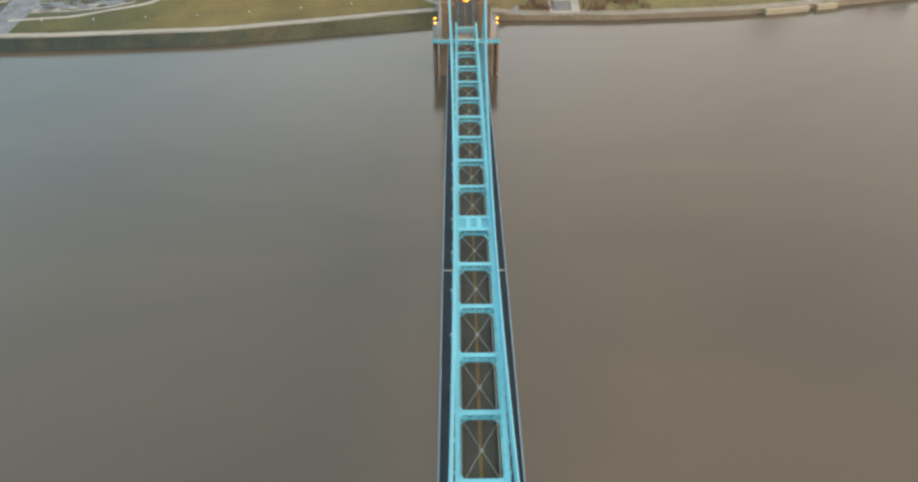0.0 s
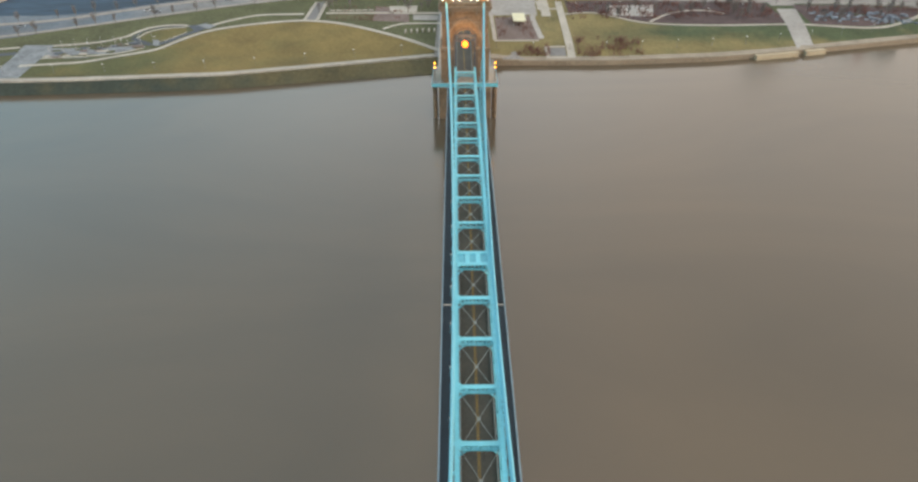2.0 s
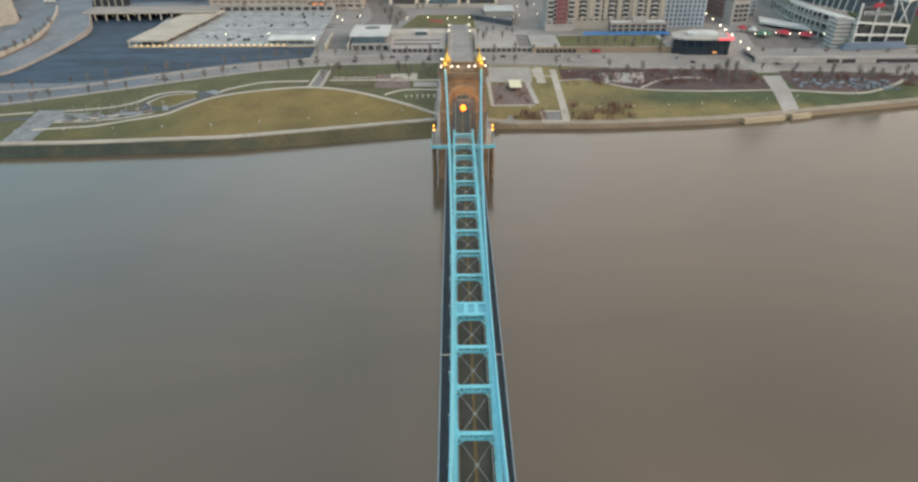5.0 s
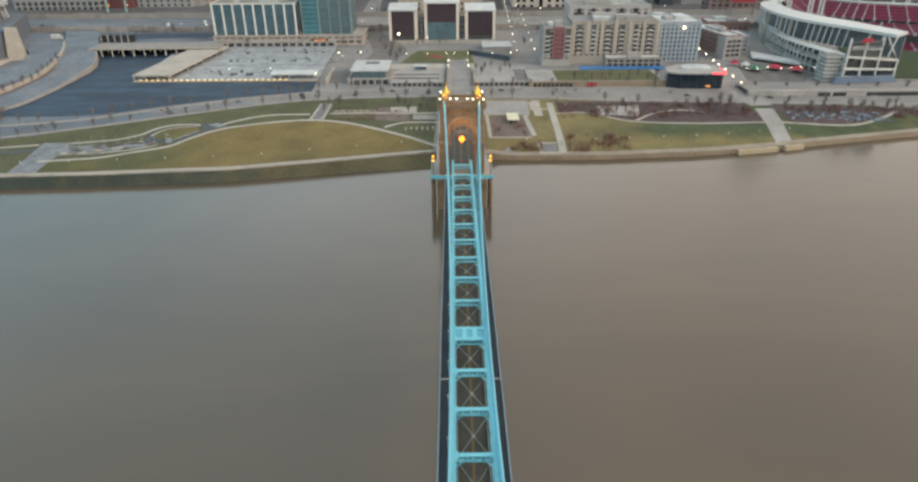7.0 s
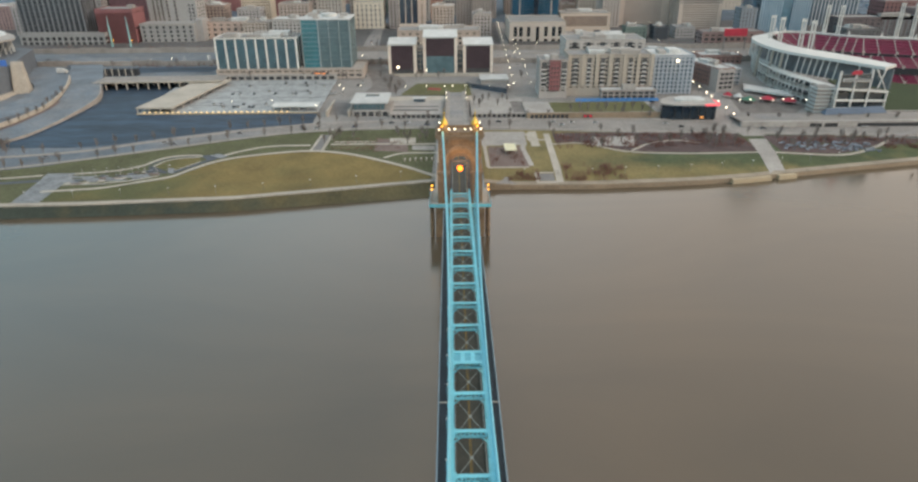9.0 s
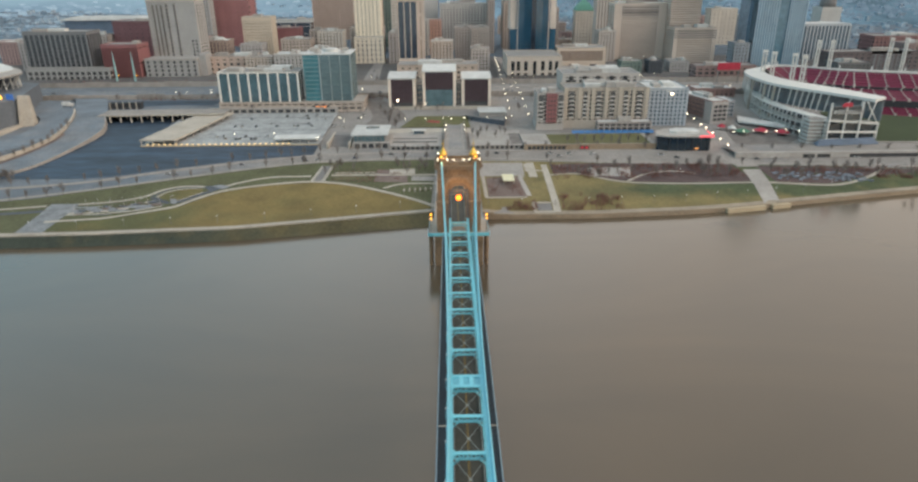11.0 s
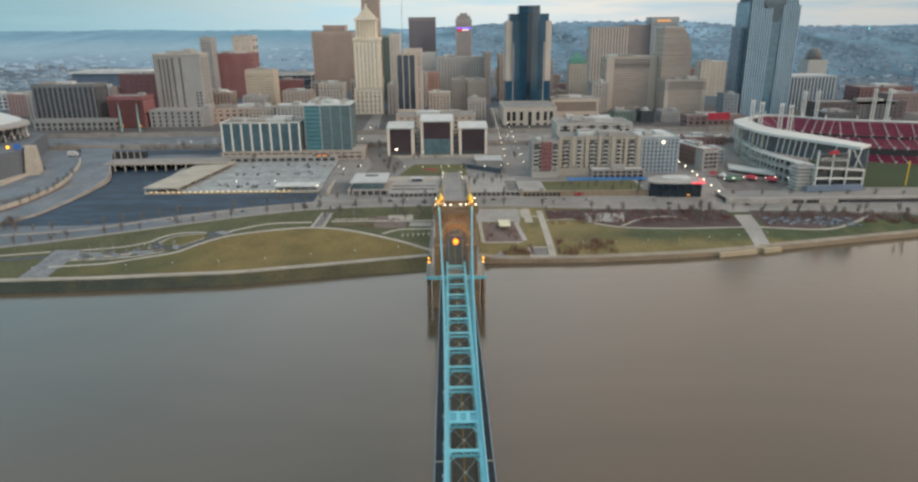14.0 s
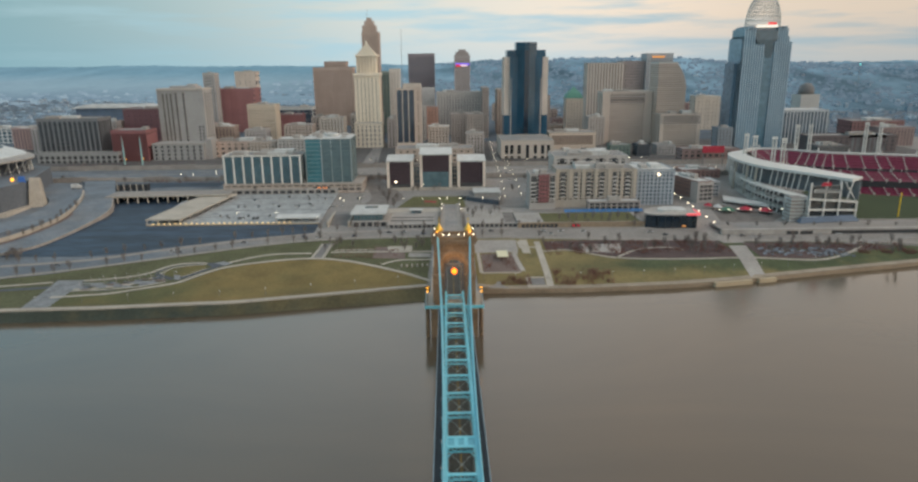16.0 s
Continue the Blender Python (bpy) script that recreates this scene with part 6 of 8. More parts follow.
# football stadium corner
fs = thing("football_stadium", (-470, 520, 15), "corner of a grey football stadium with a white roof", "stadium")
part("wall", Geo().prism([(-60, -130), (40, -128), (70, -114), (73, -72), (40, 20), (-60, 60)], -2, 25), mat("grey_stadium_panels", (0.13, 0.145, 0.165), 0.7, grain=3, stain=20, vary=0.2), fs, "grey blue panelled wall")
part("plinth", Geo().prism([(-60, -134), (42, -132), (75, -116), (78, -72), (60, -20), (-60, 40)], -2, 3), M_PATH, fs, "pale stone plinth")
# slate colour paints in the shade inside the bowl
part("upper_bowl", Geo().strip([[(x, y, 25), (x - 22, y + 14, 25), (x - 30, y + 24, 37), (x - 2, y + 6, 35)] for x, y in curve([(-58, -96), (2, -60), (20, -14), (12, 26)], 16)]), M_SLATE, fs, "stands coloured dark for the shade under the roof")
rl = curve([(-75, -96), (20, -68), (40, -18), (28, 14), (-8, 50)], 20)
part("roof", Geo().strip([[(x - 12, y + 7, 40.2), (x - 50, y + 30, 43.5), (x - 50, y + 30, 44.6), (x - 12, y + 7, 41.2)] for x, y in rl]), M_ROOFW, fs, "white curved roof")
part("roof_rim", Geo().strip([[(x + 1, y - 1, 37.4), (x - 12, y + 7, 39.4), (x - 12, y + 7, 40.8), (x + 1, y - 1, 39.2)] for x, y in rl]), M_CONC, fs, "grey roof rim")
for k in range(1, 20):
    x, y = rl[k]
    part("roof_strut", Geo().beam((x - 14, y + 6, 24), (x - 3, y + 1, 38.4), 0.7, 0.7), M_WHITE, fs)
    part("roof_strut", Geo().beam((x - 4, y + 1, 24), (x - 8, y + 4, 39.0), 0.7, 0.7), M_WHITE, fs)
part("lit_screen", Geo().box(67, 73, -79, -78, 24, 30), glow("blue_screen_glow", (0.05, 0.14, 0.42), 0.12), fs, "blue lit screen")
part("lit_panel", Geo().box(61.5, 63.8, -81, -80, 26, 28.6), G_GOLD, fs, "yellow lit panel")
part("fin_wall", Geo().add([(75, -84, -3), (87, -80, -3), (87, -72, -3), (75, -76, -3), (75, -76, 28), (82, -73, 27), (82, -69, 27), (75, -72, 28)], [(0, 3, 2, 1), (4, 5, 6, 7), (0, 1, 5, 4), (1, 2, 6, 5), (2, 3, 7, 6), (3, 0, 4, 7)]), M_PATH, fs, "tall pale fin wall")
for i in range(3):
    part("fin_slot", Geo().box(-1.1, 1.1, -0.4, 0.4, 0, 1.4), M_CONCD, fs, "small slot", at=(77, -74.6 + 0.5 * i, 8 + 5.5 * i))
tk = thing("white_lorry", (-384, 500, level(500) + 3.3), "white box lorry parked on the forecourt", "lorry")
part("box", Geo().box(-4, 3.2, -1.6, 1.6, 1.0, 5.0), M_ROOFW, tk)
part("cab", Geo().box(3.3, 5.4, -1.4, 1.4, 0.8, 3.6), M_WHITE, tk)
for sx in (-2.8, 4.2):
    for sy in (-1.4, 1.4):
        w = part("wheel", Geo().lathe([(0.6, -0.2), (0.6, 0.2)], 10), M_DARK, tk)
        w.matrix_basis = pose(sx, sy, 0.6, 90, 0, 0)
# sunken highway with its walls
for y, z, lb in ((548, 4.5, "south"), (622, 5.0, "north")):
    wl = thing("retaining_wall", (0, y, level(y)), "long concrete retaining wall beside the sunken highway", "wall", "highway walls", kind="structure")
    for i in range(40):
        x = -610 + 30.5 * i
        part("wall_panel", Geo().box(x, x + 30.2, -0.5, 0.5, -1, z + (0.4 if i % 3 else 1.2)), M_PAVE, wl)
for k, y in enumerate((566, 584, 602)):
    ribbon("lane_line", [(-600, y + 12), (0, y), (600, y + 12)], 0.9, 0.3, M_PATH, "pale painted lane line", "road marking", n=24, kind="stuff")
loft("lower_street", [(-334, 508), (-290, 516), (-245, 514)], [(-340, 536), (-290, 538), (-240, 536)], 0.25, M_LOT, "dark asphalt street behind the viaduct", "road", n=12)
tn = thing("road_underpass", (-336, 502, level(502)), "dark road underpass with pale ribs", "underpass")
part("opening", Geo().box(-8, 24, 0, 6, -0.5, 6.5), M_DARK, tn, "dark opening")
for i in range(5):
    part("rib", Geo().box(-7 + 6.5 * i, -6 + 6.5 * i, -0.6, 0.2, -0.5, 6.8), M_PATH, tn)

# ---- ballpark ----
bp = thing("ballpark", (300, 400, 12), "white steel ballpark with red stands and a white roof band", "stadium")


def bl(pts, n):
    return curve([(x - 300, y - 400) for x, y in pts], n)


M_SEATG = wallm((0.055, 0.065, 0.075), "glass")
roofA = bl([(322, 548), (300, 528), (290, 498), (288.5, 464), (293, 436), (303, 414), (314.5, 393), (332.5, 357)], 28)
roofB = bl([(338, 553), (322, 536), (311, 508), (308, 475), (314, 444), (325, 421), (333, 400), (345, 364)], 28)
rf = Geo().strip([[(a[0], a[1], 33.8), (b[0], b[1], 35.2), (b[0], b[1], 37.0), (a[0], a[1], 36.2)] for a, b in zip(roofA, roofB)])
part("roof_band", rf, M_WHITE, bp, "curved white roof band")
wallA = bl([(308, 538), (295, 505), (287, 468), (284, 438), (285, 413), (289, 390), (296, 356)], 24)
for zz in (6.0, 13.0, 20.0):
    part("gallery_floor", Geo().strip([[(x + 0.5, y, zz - 0.9), (x + 9, y + 4, zz - 0.9), (x + 9, y + 4, zz), (x + 0.5, y, zz)] for x, y in wallA]), M_WHITE, bp, "white gallery floor")
part("inner_glazing", Geo().strip([[(x + 9, y + 4, -1), (x + 10, y + 4, -1), (x + 12, y + 5, 19), (x + 11, y + 5, 19)] for x, y in wallA]), M_SEATG, bp, "grey blue glazing")
for k in range(0, 25, 1):
    x, y = wallA[k]
    q = roofA[min(28, round(k * 28 / 24))]
    part("column", Geo().beam((x, y, -1.5), (x, y, 20), 0.8, 0.8), M_WHITE, bp)
    part("roof_column", Geo().beam((q[0] * 0.93 + x * 0.07, q[1] * 0.93 + y * 0.07, 19.6), (q[0] + 1.5, q[1] + 1, 34.2), 0.75, 0.75), M_WHITE, bp)

    if k % 2:
        part("strut_foot", Geo().beam((x, y, 13), (x + 10, y + 4, 20), 0.6, 0.6), M_WHITE, bp)
part("upper_glazing", Geo().strip([[(a[0] + 9, a[1] + 4, 18), (a[0] + 10, a[1] + 4, 18), (a[0] + 10, a[1] + 4, 34), (a[0] + 9, a[1] + 4, 34)] for a in roofA]), wallm((0.10, 0.12, 0.135), "glass"), bp, "shaded upper concourse")
part("entrance_canopy", Geo().prism([(-38, 44), (-14, 10), (-16, -6), (-46, 22)], 5.0, 6.6), M_ROOFW, bp, "white entrance canopy")
for x, y in ((-37, 41), (-15.5, 9), (-17, -3), (-44, 22)):
    part("canopy_post", Geo().beam((x, y, -1), (x, y, 5.1), 0.6, 0.6), M_WHITE, bp)
# south end frame
EX = [-3, 11, 25, 41.5]
for i, xx in enumerate(EX):
    yy = -46 + i * 2.6
    part("end_column", Geo().beam((xx, yy, -1.5), (xx, yy, 34 if i < 3 else 16.5), 1.3, 1.3), M_WHITE, bp)
for z0, z1, e in ((20.5, 16.0, 42), (11.5, 9.0, 42), (5, 3.5, 42)):
    part("end_beam", Geo().beam((-4, -46.2, z0), (e, -38.3, z1), 1.4, 1.5), M_WHITE, bp)
part("end_glazing", Geo().prism([(-3, -44.6), (41, -36.8), (41, -36.2), (-3, -44.0)], -1, 17), wallm((0.0, 0.008, 0.014), "glass"), bp, "dark end glazing")
part("end_wall", Geo().beam((-3, -43, 25), (25, -38, 25), 0.6, 12), wallm((0.16, 0.19, 0.21), "glass"), bp)
part("upper_end_glazing", Geo().prism([(-2, -45.0), (25, -40.4), (25, -39.9), (-2, -44.5)], 19.5, 30.5), wallm((0.02, 0.035, 0.045), "glass"), bp, "dark glass under the sign")
part("end_terrace", Geo().beam((-3, -40, 20.2), (41, -32, 16.2), 8, 0.6), M_CONC, bp)
part("sign_band", Geo().beam((-1, -47.2, 27.2), (25, -42.2, 26.2), 0.5, 2.6), M_ROOFW, bp, "pale sign band")
part("sign_badge", Geo().box(-4.5, 4.5, -0.3, 0.3, -1.1, 1.1).box(-3.2, 4.0, -0.3, 0.3, 1.1, 2.0), M_REDP, bp, "red sign shape on the roof edge").matrix_basis = pose(9, -46.6, 32.4, 0, 0, 10)
me = Geo().box(-0.45, 0.45, -0.2, 0.2, 0, 1.7).data("sign_letter", M_CONCD)
for i in range(12):
    part("sign_letter", me, None, bp, "plain grey sign bar", at=(1 + 2.0 * i, -47.6 + 0.385 * i, 26.2))
# warmly lit columns: the tan colour stands in for the light
for k in (9, 11, 13):
    q = roofA[min(28, round(k * 28 / 24))]
    part("lit_column", Geo().beam((q[0] - 2, q[1] - 2, 5), (q[0] + 1, q[1] + 0.6, 33.8), 1.8, 1.8), M_PATH, bp, "broad column under the roof, tan for warm light on it")
part("side_truss", Geo().beam((27, -42, 34), (41.5, -36, 17), 0.8, 0.8).beam((30, -40, 33), (44, -20, 17), 0.6, 0.6), M_WHITE, bp)
part("stair_tower", Geo().box(-16, -5, -42, -32, -1.5, 21), M_CONC, bp, "pale stair tower")
for i in range(7):
    part("stair_slab", Geo().box(-17, -4, -43.4, -31, 1.2 + 3.0 * i, 2.0 + 3.0 * i), M_ROOFW, bp)
part("shed", Geo().add([(-14, -56, 2.4), (38, -51, 2.4), (38, -42, 2.4), (-14, -48, 2.4), (-10, -50, 6.2), (36, -45, 6.4)], [(0, 1, 5, 4), (2, 3, 4, 5), (0, 4, 3), (1, 2, 5)]), M_STEELB, bp, "blue-grey shed roof")
# seating tiers
tiers = [bl(p, 18) for p in (
    [(334, 556), (352, 566), (378, 556), (401, 531), (441, 512), (484, 495), (560, 464)],
    [(340, 525), (360, 530), (380, 516), (401, 502), (439, 487), (473, 476), (545, 446)],
    [(345, 490), (360, 492), (376, 484), (394, 470), (427, 457), (462, 446), (530, 420)],
    [(350, 470), (362, 472), (374, 464), (389, 453), (420, 441), (452, 432), (518, 408)])]
ZT4 = ((23.0, 34.0), (16.0, 21.0), (5.0, 9.6))
for i, (z0, z1) in enumerate(ZT4):
    st_ = part(("upper_stand", "middle_stand", "lower_stand")[i], Geo().sheet([[(x, y, z0) for x, y in tiers[i + 1]], [(x, y, z1) for x, y in tiers[i]]]), M_RED, bp, "rows of dark red seats")
    for k in range(1, 34, 2):
        u = k / 34 * 18
        c, f = int(u), u - int(u)
        p, d = [tiers[i + 1][c][m] * (1 - f) + tiers[i + 1][c + 1][m] * f for m in (0, 1)], [tiers[i + 1][c + 1][m] - tiers[i + 1][c][m] for m in (0, 1)]
        outer = [(a[0] + (b[0] - a[0]) * h, a[1] + (b[1] - a[1]) * h) for a, b in zip(tiers[i], tiers[i][1:]) for h in (0, 0.125, 0.25, 0.375, 0.5, 0.625, 0.75, 0.875)]
        q = min(outer, key=lambda o: abs((o[0] - p[0]) * d[0] + (o[1] - p[1]) * d[1]))
        if math.dist(p, q) < 45:
            part("aisle", Geo().beam((p[0], p[1], z0 + 0.25), (q[0], q[1], z1 + 0.25), 0.8, 0.4), M_CONC, st_, "grey stair aisle")
            part("aisle_wall", Geo().beam((p[0], p[1], z0 - 0.8), (p[0], p[1], z0 + 2.2), 2.2, 0.6), M_CONC, st_, "pale stair wall")
    n = 5
    for j in range(1, n):
        me_rows = Geo()
        u = j / n
        r = [(p[0] + (q[0] - p[0]) * u, p[1] + (q[1] - p[1]) * u, z0 + (z1 - z0) * u) for p, q in zip(tiers[i + 1], tiers[i])]
        me_rows.strip([[(x, y - 0.5, z), (x, y + 0.5, z), (x, y + 0.5, z + 0.5), (x, y - 0.5, z + 0.5)] for x, y, z in r])
        part("seat_terrace", me_rows, M_RED, st_)
# dark strip paints in the shade of the gap between tiers
part("tier_fascia", Geo().strip([[(x, y - 0.4, 20.6), (x, y + 0.4, 20.6), (x, y + 0.4, 23.2), (x, y - 0.4, 23.2)] for x, y in tiers[1]]), M_DARK, bp, "dark strip standing in for the shaded gap between tiers")
for k in range(19):
    x, y = tiers[1][k]
    part("tier_post", Geo().beam((x, y - 0.5, 16), (x, y - 0.5, 23.2), 0.5, 0.5), M_WHITE, bp)
part("concourse_face", Geo().sheet([[(x, y, 9) for x, y in tiers[2]], [(x, y, 16) for x, y in tiers[2]]]), M_DARK, bp, "dark concourse opening")
part("stand_rear", Geo().strip([[(x, y + 1, -1), (x, y + 2.5, -1), (x, y + 2.5, 34.5), (x, y + 1, 34.5)] for x, y in tiers[0]]), M_CONC, bp)
part("rear_canopy", Geo().strip([[(x, y + 1, 34.6), (x, y + 6, 34.6), (x, y + 6, 35.8), (x, y + 1, 35.8)] for x, y in tiers[0]]), M_WHITE, bp, "white rear canopy")
for k in range(1, 19, 2):
    x, y = tiers[0][k]
    part("canopy_mast", Geo().beam((x, y + 3, 35), (x, y + 3, 39.5), 1.0, 1.0), M_WHITE, bp)
g = Geo()
fo = [(42, -40), (250, -46), (235, 2), (222, 12), (152, 36), (120, 45), (90, 57), (72, 68), (60, 70), (48, 60)]
g.add([(x, y, level(400 + y) - 12 + 0.9) for x, y in fo] + [(x, y, level(400 + y) - 14) for x, y in fo], [tuple(range(10))] + [(i, 10 + i, 10 + (i + 1) % 10, (i + 1) % 10) for i in range(10)])
part("field", g, M_TURF, bp, "green ballpark turf")
part("outfield_wall", Geo().beam((40, -42.5, 0), (250, -52, 0), 1.6, 4.5), M_CONC, bp)
part("service_opening", Geo().beam((48, -53.5, -1.6), (120, -57, -1.9), 0.6, 2.6), M_DARK, bp, "dark service opening")
solo("foul_pole", Geo().beam((383, 368, 12), (383, 368, 34), 0.8, 0.8), mat("yellow_paint", (0.75, 0.48, 0.03), 0.5), "tall yellow foul pole at the field", "pole")
fr = thing("red_gantry", (406, 362, 12.5), "red steel gantry at the field edge", "gantry")
part("beam", Geo().box(-8, 8, -0.4, 0.4, 8.4, 9.4), M_REDP, fr)
for xx in (-7.5, 7.5):
    part("leg", Geo().box(xx - 0.4, xx + 0.4, -0.4, 0.4, -1, 8.4), M_REDP, fr)
for X, Y, top in ((310, 510, 71), (319.5, 510, 69), (317.5, 465, 72.5), (327, 465, 71), (411, 600, 71), (426.5, 600, 71), (493, 600, 73), (510, 600, 73)):
    lt = thing("light_pylon", (X, Y, level(Y) - 0.5), "tall white paired floodlight pylon at the stands", "pylon", "stadium pylons")
    hgt = top - level(Y)
    for dx in (-1.5, 1.5):
        part("mast", Geo().lathe([(0.95, 0), (0.75, hgt)], 8), M_WHITE, lt, at=(dx, 0, 0))
    part("head", Geo().box(-2.4, 2.4, -0.7, 0.7, hgt - 2.5, hgt - 0.5), M_WHITE, lt)
    for i in range(5):
        part("rung", Geo().box(-1.5, 1.5, -0.2, 0.2, hgt * (0.3 + 0.13 * i), hgt * (0.3 + 0.13 * i) + 0.5), M_WHITE, lt)
gr = thing("gate_garage", (276, 326, 9.2), "low concrete garage with dark openings by the street", "garage")
part("wall", Geo().box(-62, 110, 0, 3, -1, 5.2), M_CONC, gr)
part("slab", Geo().add([(-62, 3, 4.6), (110, 3, 4.6), (110, 26, 4.2), (-62, 26, 4.2), (-62, 3, 5.2), (110, 3, 5.2), (110, 26, 4.8), (-62, 26, 4.8)], [(0, 3, 2, 1), (4, 5, 6, 7), (0, 1, 5, 4), (1, 2, 6, 5), (2, 3, 7, 6), (3, 0, 4, 7)]), M_ASPH, gr, "grey plaza slab")
for x0, x1 in ((-10, -1), (1, 11), (26, 105)):
    part("opening", Geo().box(x0, x1, -0.06, 0.8, 0.4, 3.6), M_DARK, gr, "dark garage opening")
rb = thing("red_billboard", (318, 612, 22), "red billboard on tall posts", "billboard")
part("board", Geo().box(-13, 13, 0, 1.5, 15, 23), M_REDP, rb)
for xx in (-12, 12):
    part("post", Geo().box(xx - 0.6, xx + 0.6, 0.2, 1.3, -4, 15), M_CONCD, rb)
building("brick_block", "low red brick block with a grey roof", 285, 355, 625, 24, 40, (0.12, 0.05, 0.04), DG, bay=8, floor=5, pier=3, band=2, cap=3, units=3)

# ---- downtown ----
building("grey_hotel", "grey concrete hotel with dark upright window slots", -528, -450, 690, 36, 79, (0.050, 0.058, 0.068), (0.012, 0.016, 0.022), bay=6.4, floor=4, pier=1.9, band=0.35, cap=3.5, base=0, units=3)
building("hotel_podium", "beige podium of the grey hotel", -528, -425, 680, 10, 37, (0.18, 0.18, 0.175), DG, bay=7.5, floor=14, pier=2.6, band=1.5, cap=4.5, units=0)
building("white_office", "white low office with square windows", -760, -680, 900, 30, 50, (0.46, 0.47, 0.46), BG, bay=8, floor=6, pier=2, band=1.4, cap=2, units=2)
building("brick_hall", "plain red brick hall", -435, -390, 689, 34, 63.5, BRICK, DG, bay=45, floor=20, pier=44.8, band=17, cap=4, units=1)
building("dark_brick_block", "dark red brick block", -476, -412, 815, 40, 83, DBRICK, DG, bay=9, floor=6, pier=7, band=4, cap=4, units=2)
HW, HG = wallm((0.205, 0.198, 0.188)), wallm((0.02, 0.024, 0.030), "glass")
h = thing("stone_hotel_tower", (-353, 739, 22), "pale stone hotel tower with ribs and dark window pairs", "building")
part("shaft", Geo().box(-31, 29, -16.4, 17, 0, 91), HW, h)
for x0, x1 in ((-24.5, -22.9), (-19.4, -17.8), (-14.2, -12.6)):
    part("window_slot", Geo().box(x0, x1, -16.9, -16.2, 22, 86), wallm((0.10, 0.085, 0.07), "glass"), h, "shadowed window slot")
for x in (-30.2, -26.2, -20.8, -15.8, -10.6):
    part("rib", Geo().box(x - 0.9, x + 0.9, -17.3, -16.2, 22, 90), HW, h)
me = Geo().box(-1.05, 1.05, -0.3, 0.4, 0, 2.6).data("window", HG)
for x in (-6.6, 3.2):
    part("window_recess", Geo().box(x - 1.5, x + 1.5, -16.6, -16.2, 22, 88), wallm((0.17, 0.145, 0.125)), h)
    for i in range(15):
        part("window", me, None, h, "dark window", at=(x, -16.6, 24 + 4.25 * i))
for i in range(5):
    part("window", me, None, h, "dark window", at=(20.5, -16.3, 24 + 4.25 * i))
    part("window", me, None, h, "dark window", at=(25.0, -16.3, 24 + 4.25 * i))
me = Geo().box(28.8, 29.25, -1.0, 1.0, 0, 2.4).data("side_window", HG)
for k in range(3):
    for i in range(15):
        part("side_window", me, None, h, "dark window", at=(0, -9 + 9 * k, 24 + 4.25 * i))
part("roof_cap", Geo().box(-31.6, 29.6, -17.2, 17.6, 90, 92.6), wallm((0.29, 0.255, 0.22)), h)
part("penthouse", Geo().box(-16, 18, -10, 12, 92.6, 95.5).box(6, 16, -8, 6, 95.5, 98), HW, h)
part("podium", Geo().box(-33, 33, -46, -16.5, 0, 24).box(33, 42, -40, -16.6, 0, 28), HW, h, "stone podium wing")
for i in range(8):
    x = -28.5 + 8.2 * i
    for k in range(4):
        part("podium_window", Geo().box(x - 1.3, x + 1.3, -46.35, -45.8, 3.0 + 5.0 * k, 5.9 + 5.0 * k), HG, h, "dark window")
part("podium_ledge", Geo().box(-33.6, 33.6, -46.6, -16.7, 22.4, 23.4), wallm((0.29, 0.255, 0.22)), h)
building("slim_grey_tower", "slim grey concrete tower behind the hotel", -420, -400, 1000, 24, 131, GREY, DG, bay=5, floor=5, pier=2, band=2, cap=4, units=1)
building("brick_slab", "broad red brick slab block", -420, -347, 1040, 50, 103, (0.165, 0.012, 0.012), DG, bay=12, floor=8, pier=10, band=6, cap=4, units=2)
building("beige_block", "beige stone block above the brick slab", -396, -358, 1100, 30, 132, (0.44, 0.36, 0.29), DG, bay=12, floor=14, pier=9, band=8, cap=6, units=1)
building("cream_office", "cream office block with fine upright ribs", -296, -255, 820, 30, 87, (0.46, 0.38, 0.28), (0.16, 0.12, 0.09), bay=3.4, floor=4, pier=1.6, band=1.6, cap=5, units=1)
building("brick_stack", "red brick block with a dark flank", -271, -230, 880, 30, 68, BRICK, DG, bay=12, floor=8, pier=10, band=6, cap=4, units=1)
bt = building("brown_tower", "broad brown stone tower", -260, -183, 1150, 40, 138, (0.31, 0.205, 0.15), (0.13, 0.085, 0.07), bay=5, floor=4.5, pier=2.6, band=2.2, cap=5, units=1)
building("brown_tower", "", -238, -196, 1152, 36, 149, (0.31, 0.205, 0.15), (0.13, 0.085, 0.07), parent=bt, z0=136, bay=5, floor=4.5, pier=2.6, band=2.2, cap=3, units=0)
building("low_stone_block", "low tan civic block", -318, -252, 716, 30, 45, (0.36, 0.25, 0.19), DG, bay=9, floor=6, pier=5, band=3, cap=3, units=3)
building("dark_glass_low", "low dark glass block", -300, -228, 960, 30, 74, (0.40, 0.40, 0.38), NG, bay=24, floor=12, pier=0.8, band=0.6, cap=4, units=1)

